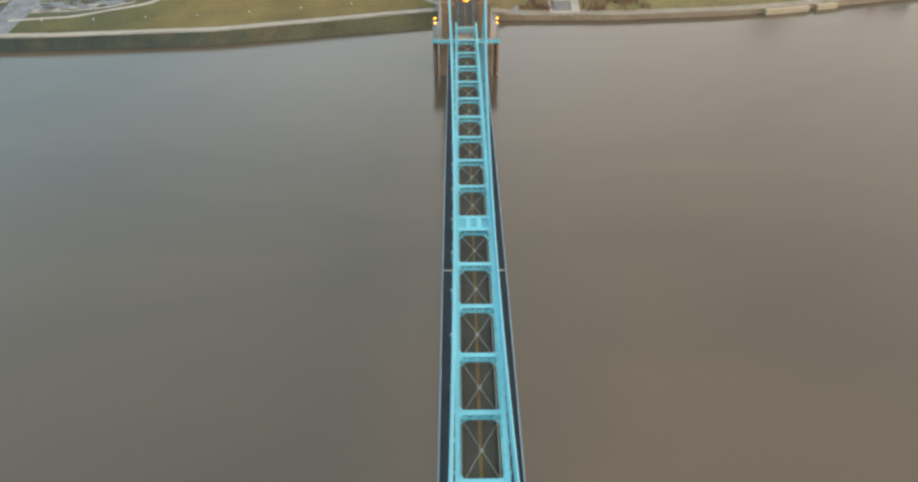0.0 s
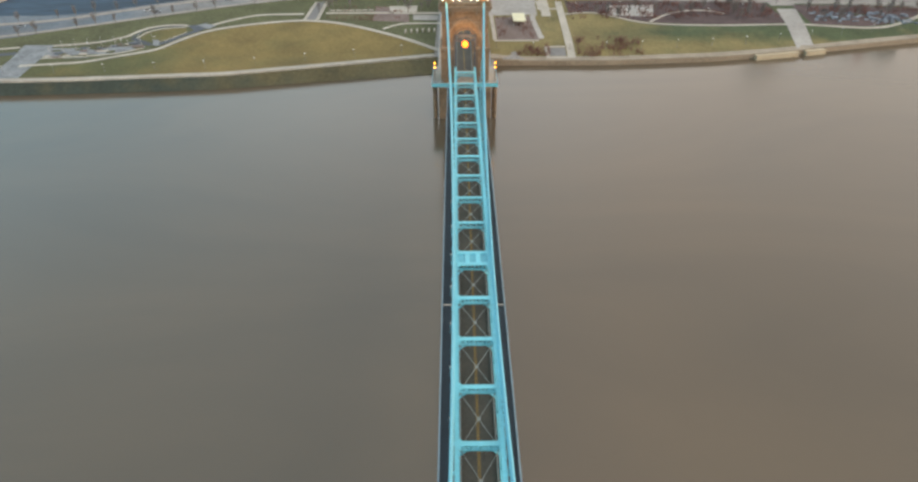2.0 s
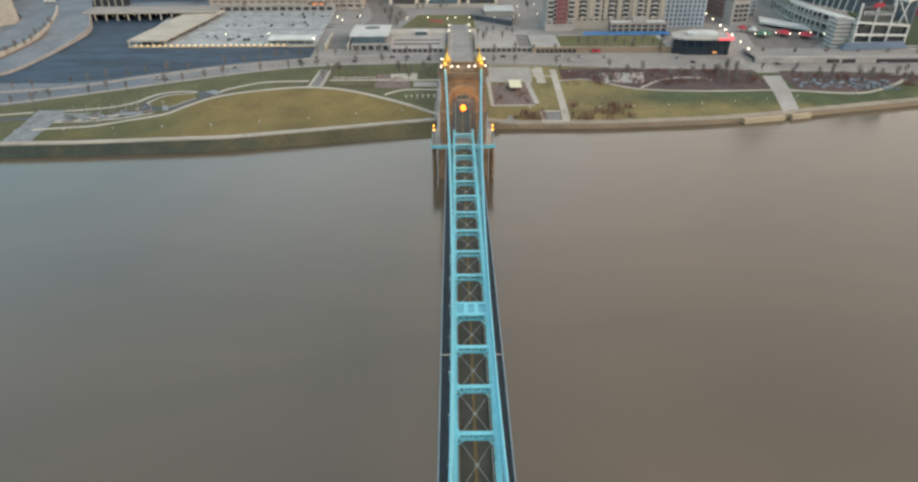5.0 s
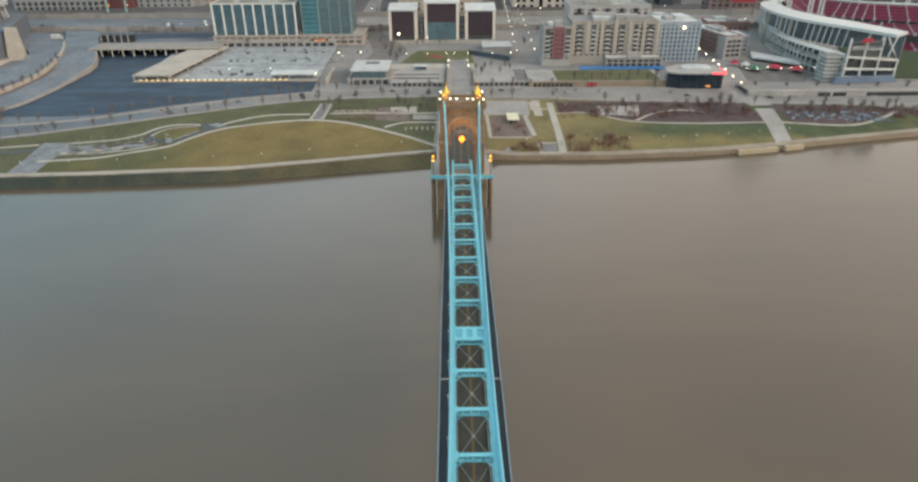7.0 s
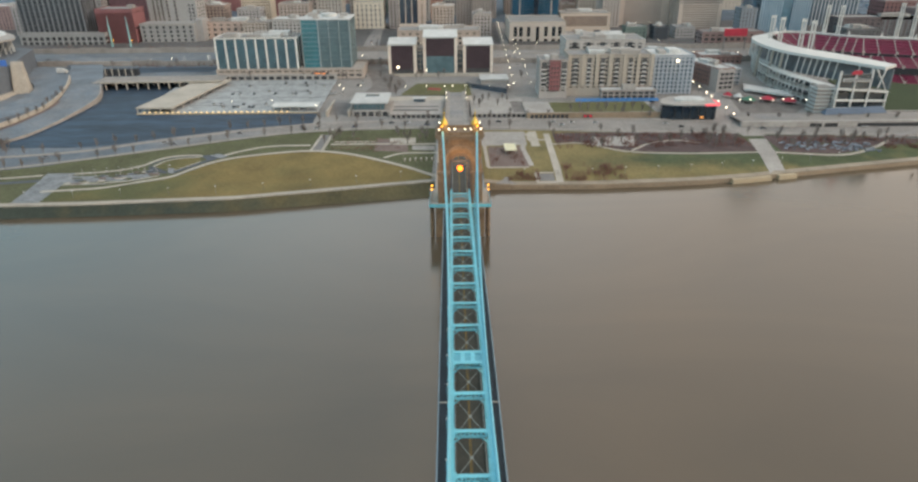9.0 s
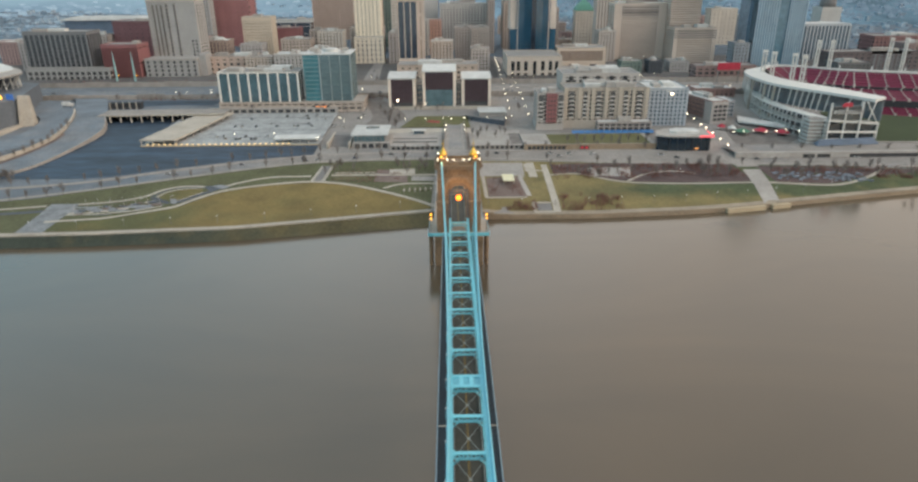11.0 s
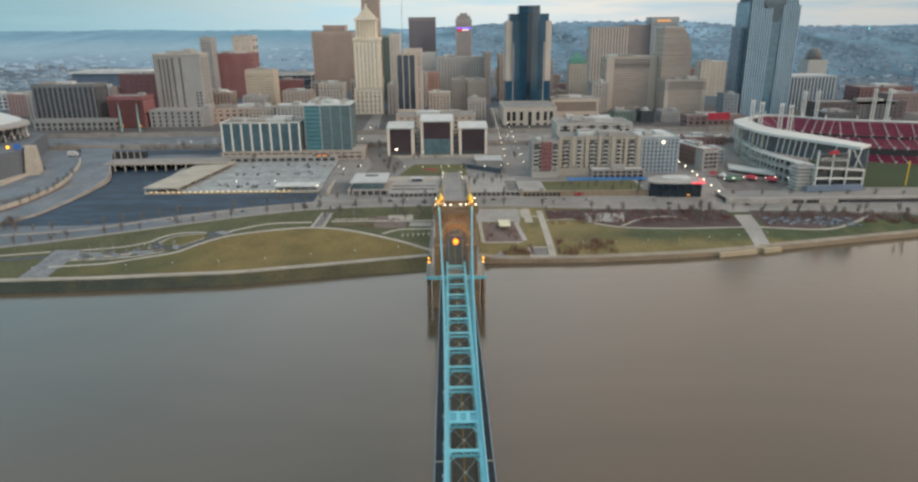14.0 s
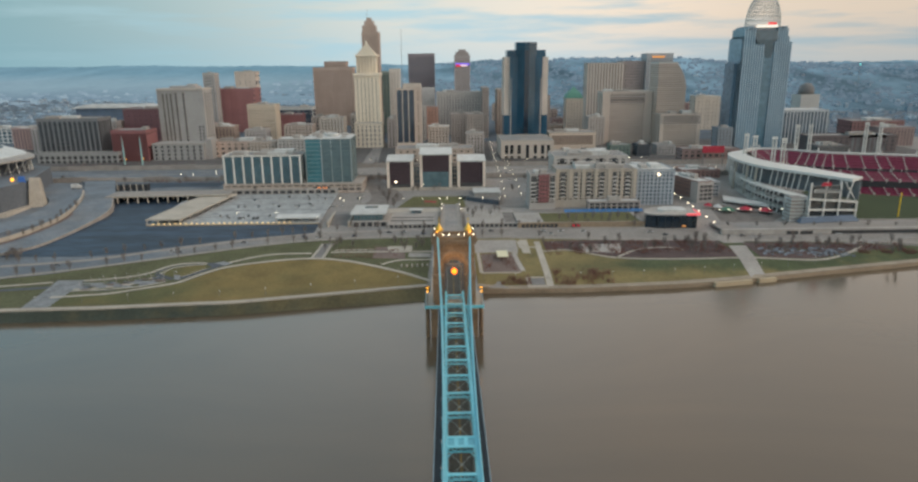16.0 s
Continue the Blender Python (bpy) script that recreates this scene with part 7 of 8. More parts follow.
# cream tower with a stepped pyramid
pn = building("cream_tower", "tall cream stone tower with a stepped pyramid top", -137, -101, 822, 36, 128, (0.62, 0.535, 0.41), (0.42, 0.36, 0.27), bay=5.6, floor=4.2, pier=3.4, band=0.9, cap=4, units=0)
o = Vector((-119, 840, 0)) - pn.location
CS = wallm((0.62, 0.535, 0.41))
for nm, w, z0, z1 in (("cornice", 39, 127, 130.5), ("upper_stage", 26, 130, 154), ("upper_cornice", 32, 154, 157)):
    part(nm, Geo().box(-w / 2, w / 2, -w / 2, w / 2, z0 + o.z, z1 + o.z), CS, pn, at=(o.x, o.y, 0))
for i in range(7):
    for s in (-1, 1):
        part("colonnade_column", Geo().lathe([(1.1, 130 + o.z), (1.0, 154 + o.z)], 8), wallm((0.62, 0.535, 0.41)), pn, at=(o.x - 13.5 + 4.5 * i, o.y + s * 14.2, 0))
g = Geo()
for k in range(9):
    r = 13.2 - 1.4 * k
    g.box(-r, r, -r, r, 156.8 + o.z + 1.7 * k, 158.6 + o.z + 1.7 * k)
part("stepped_pyramid", g, wallm((0.56, 0.49, 0.38)), pn, at=(o.x, o.y, 0))
part("lantern", Geo().lathe([(1.8, 172 + o.z), (1.5, 174.5 + o.z), (0.3, 177 + o.z)], 8), CS, pn, at=(o.x, o.y, 0))
building("cream_block", "cream stone lower block beside the tower", -137, -96, 800, 22, 60, (0.58, 0.50, 0.39), (0.12, 0.10, 0.09), bay=7, floor=7, pier=4.2, band=2, cap=4, units=0)
ct = building("brown_skyscraper", "tall brown brick skyscraper with a stepped crown", -140, -112, 960, 30, 194, (0.31, 0.21, 0.155), (0.12, 0.09, 0.07), bay=4, floor=4, pier=2.2, band=1.6, cap=4, units=0)
o = Vector((-127, 975, 0)) - ct.location
for w, z0, z1 in ((22, 194, 205), (15, 205, 212), (8, 212, 217)):
    part("crown_stage", Geo().box(-w / 2, w / 2, -w / 2, w / 2, z0 + o.z, z1 + o.z), wallm((0.31, 0.21, 0.155)), ct, at=(o.x - 1, o.y, 0))
part("flagpole", Geo().lathe([(0.35, 217 + o.z), (0.2, 231 + o.z)], 6), M_CONC, ct, at=(o.x - 4, o.y, 0))
solo("radio_mast", Geo().lathe([(0.6, 24), (0.35, 215)], 5, -97, 1300), M_CONCD, "thin grey radio mast", "mast")
building("green_glass_office", "green glass office with a pale side", -122, -100, 1000, 30, 131, (0.16, 0.24, 0.22), (0.05, 0.10, 0.10), bay=6, floor=4, pier=0.6, band=0.8, cap=3, units=0)
building("pale_office", "pale grey office slab", -100, -82, 1002, 30, 135, (0.50, 0.48, 0.44), GREY, bay=6, floor=4, pier=2, band=2, cap=5, units=0)
cg = building("dark_glass_office", "dark glass office in a tan stone frame", -69, -44, 716, 30, 111.5, (0.48, 0.38, 0.30), (0.0, 0.012, 0.030), bay=8, floor=4, pier=1.1, band=0, cap=1.5, base=18, units=0)
building("stone_flank", "", -44, -36, 718, 30, 113, (0.40, 0.31, 0.25), (0.3, 0.23, 0.18), bay=8, floor=30, pier=3, band=3, cap=4, units=0, parent=cg)
building("stone_head", "", -60, -36, 722, 20, 117.5, (0.48, 0.40, 0.33), (0.4, 0.33, 0.27), bay=12, floor=30, pier=5, band=3, cap=4, units=0, z0=108, parent=cg)
building("dark_tower", "dark purple-grey office tower", -75, -24, 1150, 40, 162, PURPLE, (0.045, 0.040, 0.055), bay=4, floor=4, pier=1.2, band=1.4, cap=6, units=0)
building("grey_office", "pale grey office behind", -47, -23, 1000, 26, 103, (0.40, 0.39, 0.38), GREY, bay=4, floor=4, pier=1.8, band=1.6, cap=4, units=0)
building("orange_brick_block", "narrow orange brick block", -34, -16, 900, 24, 76, (0.30, 0.13, 0.08), DG, bay=6, floor=5, pier=3, band=2.4, cap=3, units=1)
lt = building("lit_crown_tower", "grey stone tower with a violet lit sign band", 14, 43, 1100, 30, 158, (0.24, 0.205, 0.195), (0.10, 0.08, 0.08), bay=5, floor=4.5, pier=2.6, band=2.2, cap=6, units=0)
part("crown", Geo().box(-12, 12, -12, 12, 158 - lt.location.z, 164 - lt.location.z).box(-7, 7, -8, 8, 164 - lt.location.z, 168.5 - lt.location.z), wallm((0.19, 0.16, 0.15)), lt)
part("sign_band", Geo().box(-13, 13.5, -15.9, -15.3, 140 - lt.location.z, 144 - lt.location.z), G_BLUE, lt, "violet lit band")
part("sign_white", Geo().box(-3, 9, -16.2, -15.8, 138 - lt.location.z, 141 - lt.location.z), glow("pale_pink_glow", (1.0, 0.7, 0.7), 0.5), lt, "pale lit panel")
part("sign_red", Geo().box(-11, -4, -16.2, -15.8, 137.5 - lt.location.z, 141.5 - lt.location.z), G_RED, lt, "red lit panel")
building("grey_block", "broad grey stone office block", -19, 56, 950, 40, 97, (0.31, 0.285, 0.26), (0.12, 0.11, 0.105), bay=5, floor=4.2, pier=2.8, band=2.0, cap=4, units=3)
building("beige_midrise", "beige stone midrise with small windows", 27, 52, 800, 28, 72, (0.37, 0.29, 0.24), (0.15, 0.12, 0.10), bay=4.4, floor=4, pier=2.6, band=2.0, cap=4, units=1)
building("beige_midrise", "beige stone midrise with small windows", 4, 27, 820, 26, 71, (0.33, 0.26, 0.22), (0.14, 0.11, 0.10), bay=4.4, floor=4, pier=2.6, band=2.0, cap=4, units=1)
building("stone_museum_annex", "tan low block with a flat pale roof behind the museum", -66, 30, 640, 40, 42, (0.34, 0.26, 0.20), DG, bay=9, floor=6, pier=5, band=3, cap=3, units=4, roof=M_ROOFG)
building("street_block", "brown brick block along the street", 56, 66, 905, 60, 105, (0.20, 0.155, 0.13), DG, bay=5, floor=4, pier=2.6, band=1.8, cap=4, units=0)
building("street_block", "brown brick block along the street", 84, 110, 960, 60, 100, (0.30, 0.23, 0.18), DG, bay=5, floor=4, pier=2.6, band=1.8, cap=4, units=1)

# blue glass tower on a stone podium
sp = building("stone_podium", "beige stone podium with two rows of tall dark openings", 66, 132, 655, 70, 49, (0.36, 0.305, 0.25), (-0.01, -0.006, 0.000), bay=66, pier=0, band=0, cap=5.5, base=5, basewall=(0.0, 0.0, 0.0), units=0, roof=M_ROOFG)
PW, ph = wallm((0.36, 0.305, 0.25)), 49 - sp.location.z
wx = [-33] + [v for u in (0.10, 0.20, 0.34, 0.50, 0.65, 0.79, 0.90) for v in (-35.1 + 66 * u, -30.9 + 66 * u)] + [33]
for xa, xb in zip(wx[::2], wx[1::2]):
    part("pier", Geo().box(xa, xb, -35, -34.2, 5, ph - 5.5), PW, sp)
for xa, xb in ((-33, -2.1), (2.1, 33)):
    part("middle_band", Geo().box(xa, xb, -34.95, -34.25, ph - 19.4, ph - 16.6), PW, sp)
for sx in (-1, 1):
    part("side_wall", Geo().box(sx * 32.6 - 0.4, sx * 32.6 + 0.4, -34.2, 35, 5, ph - 5.5), PW, sp)
gt = thing("blue_glass_tower", (106, 760, 24), "blue glass skyscraper with tan stone corners and a faceted centre", "skyscraper")
BGm, STm = mat("blue_tower_glass", (0.022, 0.072, 0.118), 0.10, grain=9, stain=26, vary=0.55, spec=0.5, stretch=(1, 1, 0.35)), wallm((0.42, 0.35, 0.29))
part("glass_core", Geo().box(-22, 22, -18, 18, 0, 128).box(-30, 30, -17, 17, 0, 50), BGm, gt, "blue glass wall")
part("faceted_bay", Geo().prism([(-14, -17), (-3, -22.6), (3, -22.6), (14, -17), (14, 6), (-14, 6)], 0, 146), BGm, gt, "two-faced projecting glass bay")
for s in (-1, 1):
    part("stone_corner", Geo().box(s * 25 - 5, s * 25 + 5, -16, 16, 50, 127), STm, gt, "tan stone corner")
    part("shoulder", Geo().box(s * 20 - 6, s * 20 + 6, -15, 15, 127, 136), BGm, gt)
    part("corner_slot", Geo().box(s * 20.4 - 0.5, s * 20.4 + 0.5, -18.3, -17.6, 4, 100), STm, gt)
part("dark_slot", Geo().box(-3.0, 3.0, -23.4, -21.0, 0, 136), wallm((-0.022, -0.012, 0.004), "glass"), gt, "dark central slot")
FLN = mat("blue_spandrel", (0.045, 0.095, 0.135), 0.3, grain=6, stain=20, vary=0.25)
me = Geo().box(-21.9, 21.9, -18.15, 18.15, 0, 0.35).data("floor_line", FLN)
for i in range(30):
    part("floor_line", me, None, gt, at=(0, 0, 6 + 4.05 * i))
me = Geo().prism([(-14.1, -17.1), (-3, -22.75), (3, -22.75), (14.1, -17.1), (14.1, 6.1), (-14.1, 6.1)], 0, 0.35).data("floor_line", FLN)
for i in range(34):
    part("floor_line", me, None, gt, at=(0, 0, 6 + 4.05 * i))
me = Geo().box(-0.15, 0.15, -0.2, 0.2, 0, 126).data("mullion", FLN)
for x in (-18.5, -16, 16, 18.5):
    part("mullion", me, None, gt, at=(x, -18, 0))
hl = building("stone_hall", "beige low hall with an inset brown ribbed panel", 139, 204, 740, 40, 49.5, (0.42, 0.33, 0.25), (0.20, 0.145, 0.11), bay=65, floor=40, pier=4, band=0, cap=3.6, base=10, units=2)
me = Geo().box(-0.35, 0.35, -0.12, 0.12, 10, 45.9 - hl.location.z).data("rib", wallm((0.14, 0.09, 0.06)))
for i in range(36):
    part("rib", me, None, hl, at=(-28 + 1.6 * i, -19.5, 0))
for xa in (-16, 12):
    part("doorway", Geo().box(xa, xa + 9, -20.25, -19.9, 0.5, 5.5), M_DARK, hl)
gb = building("green_roof_block", "beige block with a steep green copper roof", 190, 217, 900, 26, 88, (0.40, 0.33, 0.26), TAN, bay=5, floor=5, pier=3, band=2.4, cap=4, units=0)
part("copper_roof", Geo().lathe([(19.5, 88 - gb.location.z), (13.5, 96 - gb.location.z), (6, 101 - gb.location.z), (1.0, 105.5 - gb.location.z)], 4, 0, 0, math.pi / 4), mat("green_copper_roof", (0.10, 0.26, 0.20), 0.7), gb, "steep green copper roof")
building("dark_flat_block", "narrow brown block behind the glass tower", 150, 164, 900, 26, 92, (0.24, 0.17, 0.13), DG, bay=4, floor=4, pier=2, band=1.8, cap=3, units=0)
building("striped_tower", "grey tower with pale upright stripes", 243, 306, 1000, 36, 142, (0.42, 0.355, 0.30), (0.22, 0.185, 0.165), bay=5.2, floor=40, pier=2.8, band=0, cap=1.2, units=0)
building("dark_flank_tower", "dark brown tower flank", 306, 347, 1008, 36, 145, (0.20, 0.155, 0.145), (0.12, 0.10, 0.10), bay=4, floor=5, pier=2.2, band=2, cap=3, units=0)
bb = building("banded_tower", "beige office block with fine horizontal bands in a plain frame", 230, 304, 820, 40, 101, (0.41, 0.33, 0.27), (0.25, 0.195, 0.165), bay=80, floor=2.6, pier=11, band=1.5, cap=3, units=3, roof=M_ROOFW)
me = Geo().box(-26, 26, -0.4, 0.4, 0, 1.6).data("louvre_band", wallm((0.06, 0.05, 0.05)))
for i in range(4):
    part("louvre_band", me, None, bb, "dark louvre band", at=(0, -20, 95 - 3.4 * i - bb.location.z))
building("grey_slab_tower", "grey slab tower behind", 345, 391, 1000, 36, 157, (0.24, 0.25, 0.265), (0.15, 0.16, 0.17), bay=5, floor=4.4, pier=2.2, band=2, cap=8, units=0)
bw = thing("banded_tower", (304, 800, level(800) - 1), "tan finely banded tower with a curved shoulder and pale cap", "building")
BWW, BWG, bz = wallm((0.38, 0.30, 0.24)), wallm((0.26, 0.205, 0.17), "glass"), level(800) - 1
for i in range(39):
    za = 24 + 3.0 * i
    xr = 42 - 15 * max(0.0, (za - 104) / 37) ** 1.8
    part("window_strip", Geo().box(0.4, xr - 0.4, 0.4, 39.6, za - bz, za + 1.4 - bz), BWG, bw)
    part("floor_band", Geo().box(0, xr, 0, 40, za + 1.4 - bz, za + 3.0 - bz), BWW, bw)
part("cap", Geo().box(0, 27, 0, 40, 141 - bz, 143 - bz), M_ROOFW, bw, "pale cap")
bk = building("banded_block", "tan lower block with horizontal bands", 302, 360, 770, 34, 71.5, (0.39, 0.32, 0.26), (0.22, 0.175, 0.15), bay=60, floor=2.8, pier=5, band=1.6, cap=2, units=2)
me = Geo().box(-28.6, 28.6, -0.3, 0.3, 0, 1.3).data("louvre_band", wallm((0.05, 0.05, 0.055)))
for i in range(4):
    part("louvre_band", me, None, bk, "dark louvre band", at=(0, -17, 67 - 3.0 * i - bk.location.z))
building("flat_beige_block", "flat beige block with a white roof line", 436, 480, 1000, 30, 84, (0.42, 0.36, 0.29), TAN, bay=8, floor=6, pier=5, band=3, cap=3, units=1, roof=M_ROOFW)

for ob in [o_ for o_ in scene.objects if o_.name == "grey_slab_tower"]:
    part("lit_strip", Geo().box(-14, 8, -18.6, -18.0, 150 - ob.location.z, 153 - ob.location.z), glow("orange_strip_glow", (1.0, 0.42, 0.12), 0.35), ob, "orange lit sign strip")

# tall crowned tower
GW, GG = paint("pale_blue_ribs", (0.37, 0.47, 0.545)), wallm((0.075, 0.165, 0.225), "glass")
gw = thing("crowned_tower", (431, 767, 23), "tall blue-grey glass tower with pale ribs and a tiara crown", "skyscraper")
# GF: west flank's own tint, raised in colour to offset its shade
GF, GD = wallm((0.11, 0.185, 0.250), "glass"), wallm((0.010, 0.050, 0.075), "glass")
part("core", Geo().box(-32, 33, -24, 20, 0, 138).box(-31, 31, -21, 19, 138, 152), GG, gw, "blue-grey glass wall")
part("west_flank", Geo().box(-36, -31.6, -9, 22, 0, 117).box(-32.6, -31.6, -20, 22, 117, 150), GF, gw, "flank glass tinted lighter to offset its shade")
for x0, x1, z1 in ((-32, -4, 141), (10, 33, 145)):
    part("wing", Geo().box(x0, x1, -25.0, 0, 0, z1), GG, gw, "glass wing")
    n = round((x1 - x0) / 3.5)
    me = Geo().box(-0.7, 0.7, -0.35, 0.35, 0, z1 + 0.4).data("rib", GW)
    for i in range(n + 1):
        part("rib", me, None, gw, at=(x0 + 0.7 + (x1 - x0 - 1.4) * i / n, -25.2, 0))
    me = Geo().box(x0 + 0.3, x1 - 0.3, -25.25, -24.6, 0, 0.7).data("sill_line", paint("blue_sill", (0.20, 0.28, 0.34)))
    for i in range(16):
        part("sill_line", me, None, gw, at=(0, 0, 8 + 8.3 * i))
# west side ribs, their colour raised the same way
me = Geo().box(-32.3, -31.8, -0.35, 0.35, 0, 138).data("side_rib", wallm((0.15, 0.24, 0.31)))
for i in range(5):
    part("side_rib", me, None, gw, at=(0, -22 + 3.2 * i, 0))
part("front_slot", Geo().box(-4, 10, -23.4, -19, 0, 130), GD, gw, "dark glass slot")
part("recess", Geo().add([(0, -24.4, 124), (6, -24.4, 124), (14, -24.0, 148), (14, -22.0, 160), (-16, -22.0, 160), (-16, -24.0, 148),
                          (0, -18, 124), (6, -18, 124), (14, -18, 148), (14, -18, 160), (-16, -18, 160), (-16, -18, 148)],
                         [(0, 1, 2, 5), (5, 2, 3, 4), (6, 11, 8, 7), (11, 10, 9, 8), (0, 6, 7, 1), (1, 7, 8, 2), (2, 8, 9, 3), (3, 9, 10, 4), (4, 10, 11, 5), (5, 11, 6, 0)]), GD, gw, "dark glass recess")
for x0, x1, z0, z1 in ((-31, -16, 138, 162), (14, 28, 143, 162.5), (-27, -20, 160, 165), (21, 26, 160, 165)):
    part("shoulder", Geo().box(x0, x1, -22.4, 18, z0, z1), GG, gw)
    n = round((x1 - x0) / 3.5)
    for i in range(n + 1):
        part("rib", Geo().box(-0.6, 0.6, -0.3, 0.3, z0, z1 + 0.3), GW, gw, at=(x0 + 0.7 + (x1 - x0 - 1.4) * i / n, -22.5, 0))
part("head", Geo().box(-20, 22, -17, 18, 150, 164), wallm((0.10, 0.14, 0.17), "glass"), gw)
part("lit_sign", Geo().box(-16, 12, -23.0, -22.2, 163.5, 167), glow("pale_sign_glow", (1.0, 0.93, 0.8), 0.55), gw, "pale lit sign band")
part("sign_mark", Geo().box(-1, 10, -23.2, -22.4, 167, 170), G_RED, gw, "red lit mark")
for k in range(40):
    a = 2 * math.pi * k / 40
    pts = [(2 + (24 * math.cos(a)) * math.cos(e) ** 0.8, (17 * math.sin(a)) * math.cos(e) ** 0.8, 162 + 47 * math.sin(e)) for e in [i * 1.45 / 10 for i in range(11)]]
    part("tiara_rib", Geo().tube(pts, [0.34] * 6 + [0.28] * 5, 4), M_WHITE, gw, "white curved steel")
for e in (0.12, 0.25, 0.38, 0.5, 0.62, 0.75, 0.88, 1.0, 1.2):
    r = math.cos(e) ** 0.8
    part("tiara_ring", Geo().tube([(2 + 24 * r * math.cos(a), 17 * r * math.sin(a), 162 + 47 * math.sin(e)) for a in [i * math.pi / 12 for i in range(25)]], 0.4, 5), M_WHITE, gw)
building("blue_office", "blue-grey glass office with pale ribs", 493, 560, 800, 40, 73, (0.33, 0.37, 0.40), (0.07, 0.11, 0.15), bay=5, floor=30, pier=1.6, band=0, cap=2.5, units=0, roof=M_ROOFW)
dm = building("domed_block", "pale stone block with a dark dome", 676, 712, 1100, 36, 80, (0.36, 0.34, 0.31), GREY, bay=5, floor=4.4, pier=3, band=2, cap=4, units=0)
part("dome", smooth(Geo().lathe([(14, 80 - dm.location.z), (14, 88 - dm.location.z), (12, 95 - dm.location.z), (7, 100 - dm.location.z), (0.5, 102 - dm.location.z)], 16).data("dome", M_CONCD)), None, dm, "dark dome")
building("brick_block", "red brick block behind the ballpark", 610, 690, 820, 40, 54, (0.10, 0.00, 0.00), DG, bay=6, floor=5, pier=3, band=2.4, cap=3, units=2)
building("white_block", "pale office block behind the ballpark", 560, 620, 900, 40, 62, (0.14, 0.18, 0.20), (0.10, 0.13, 0.15), bay=6, floor=5, pier=2.4, band=2.2, cap=3, units=2)
building("brick_block", "red brick block behind the ballpark", 480, 600, 700, 30, 46, (0.0, -0.02, -0.015), DG, bay=8, floor=5, pier=4, band=2.4, cap=3, units=2)

# a flat-roofed hall with a white disc roof in the far west
dr = thing("arena_roof", (-640, 1150, 26), "low hall with a long white curved roof", "hall")
part("wall", Geo().box(-75, 75, -20, 20, 0, 40), M_STEELB, dr)
part("roof", Geo().add([(-85, -24, 40), (85, -24, 40), (85, 24, 40), (-85, 24, 40), (-60, -20, 46), (60, -20, 46), (60, 20, 46), (-60, 20, 46)], [(0, 3, 2, 1), (4, 5, 6, 7), (0, 1, 5, 4), (1, 2, 6, 5), (2, 3, 7, 6), (3, 0, 4, 7)]), M_ROOFW, dr, "white roof")

# distant low town: haze blue painted into its ground and walls
loft("far_ground", [(-1500, 860), (0, 860), (1500, 860)], [(-3200, 2500), (0, 2100), (2200, 1700)], 0.5, mat("haze_blue_far_ground", (0.098, 0.130, 0.165), 0.95, grain=14, stain=90, vary=0.4), "far ground of the outer town, haze blue painted in", "ground", n=20, m=6)
g = Geo()
rt = random.Random(11)
for i in range(3200):
    y = 900 + (1250 if i % 2 else 900) * rt.random() ** 1.1
    x = rt.uniform(-1.0, 1.0) * (y * 0.85 + 250)
    hz = hill_z(x, y)
    if abs(x) < 620 and y < 1180 or hz > 4 and rt.random() < 0.55:
        continue
    w, d, hh = rt.uniform(5, 13), rt.uniform(5, 11), rt.uniform(2.5, 6) * (1.9 if rt.random() < 0.08 else 1)
    z = max(level(y), level(y) - 2 + hill_z(x, y))
    g.box(x - w / 2, x + w / 2, y - d / 2, y + d / 2, z - 6, z + hh)
TOWN = mat("haze_blue_town_walls", (0.2, 0.25, 0.3), 0.95, grain=10, stain=120, vary=0.2)
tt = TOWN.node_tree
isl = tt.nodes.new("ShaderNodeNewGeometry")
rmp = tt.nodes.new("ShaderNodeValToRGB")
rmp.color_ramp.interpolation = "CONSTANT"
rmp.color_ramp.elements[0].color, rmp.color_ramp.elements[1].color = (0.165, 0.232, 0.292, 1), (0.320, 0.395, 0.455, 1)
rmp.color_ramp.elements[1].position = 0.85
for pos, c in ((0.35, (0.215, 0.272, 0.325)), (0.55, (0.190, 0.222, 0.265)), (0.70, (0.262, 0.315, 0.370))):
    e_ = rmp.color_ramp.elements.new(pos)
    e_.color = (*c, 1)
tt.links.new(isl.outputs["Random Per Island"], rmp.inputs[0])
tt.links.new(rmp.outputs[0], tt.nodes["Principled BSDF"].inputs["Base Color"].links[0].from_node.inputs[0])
solo("distant_town", g, TOWN, "low houses and sheds of the far town, haze painted in", "houses", kind="stuff")
# infill blocks between the tall buildings
ri = random.Random(23)
for i in range(40):
    x, y = ri.uniform(-600, 600), ri.uniform(870, 1250)
    if -118 < x < -90 or 50 < x < 90:
        continue
    c = ri.choice([BEIGE, TAN, BROWN, (0.28, 0.27, 0.26), (0.20, 0.09, 0.075), (0.33, 0.31, 0.29)])
    w = ri.uniform(24, 46)
    building("city_block", "mid-height city block with rows of windows", x - w / 2, x + w / 2, y, ri.uniform(20, 34), 24 + ri.uniform(18, 46), c, DG, bay=6, floor=5, pier=3, band=2.2, cap=3, units=1, group="city blocks", back=False)

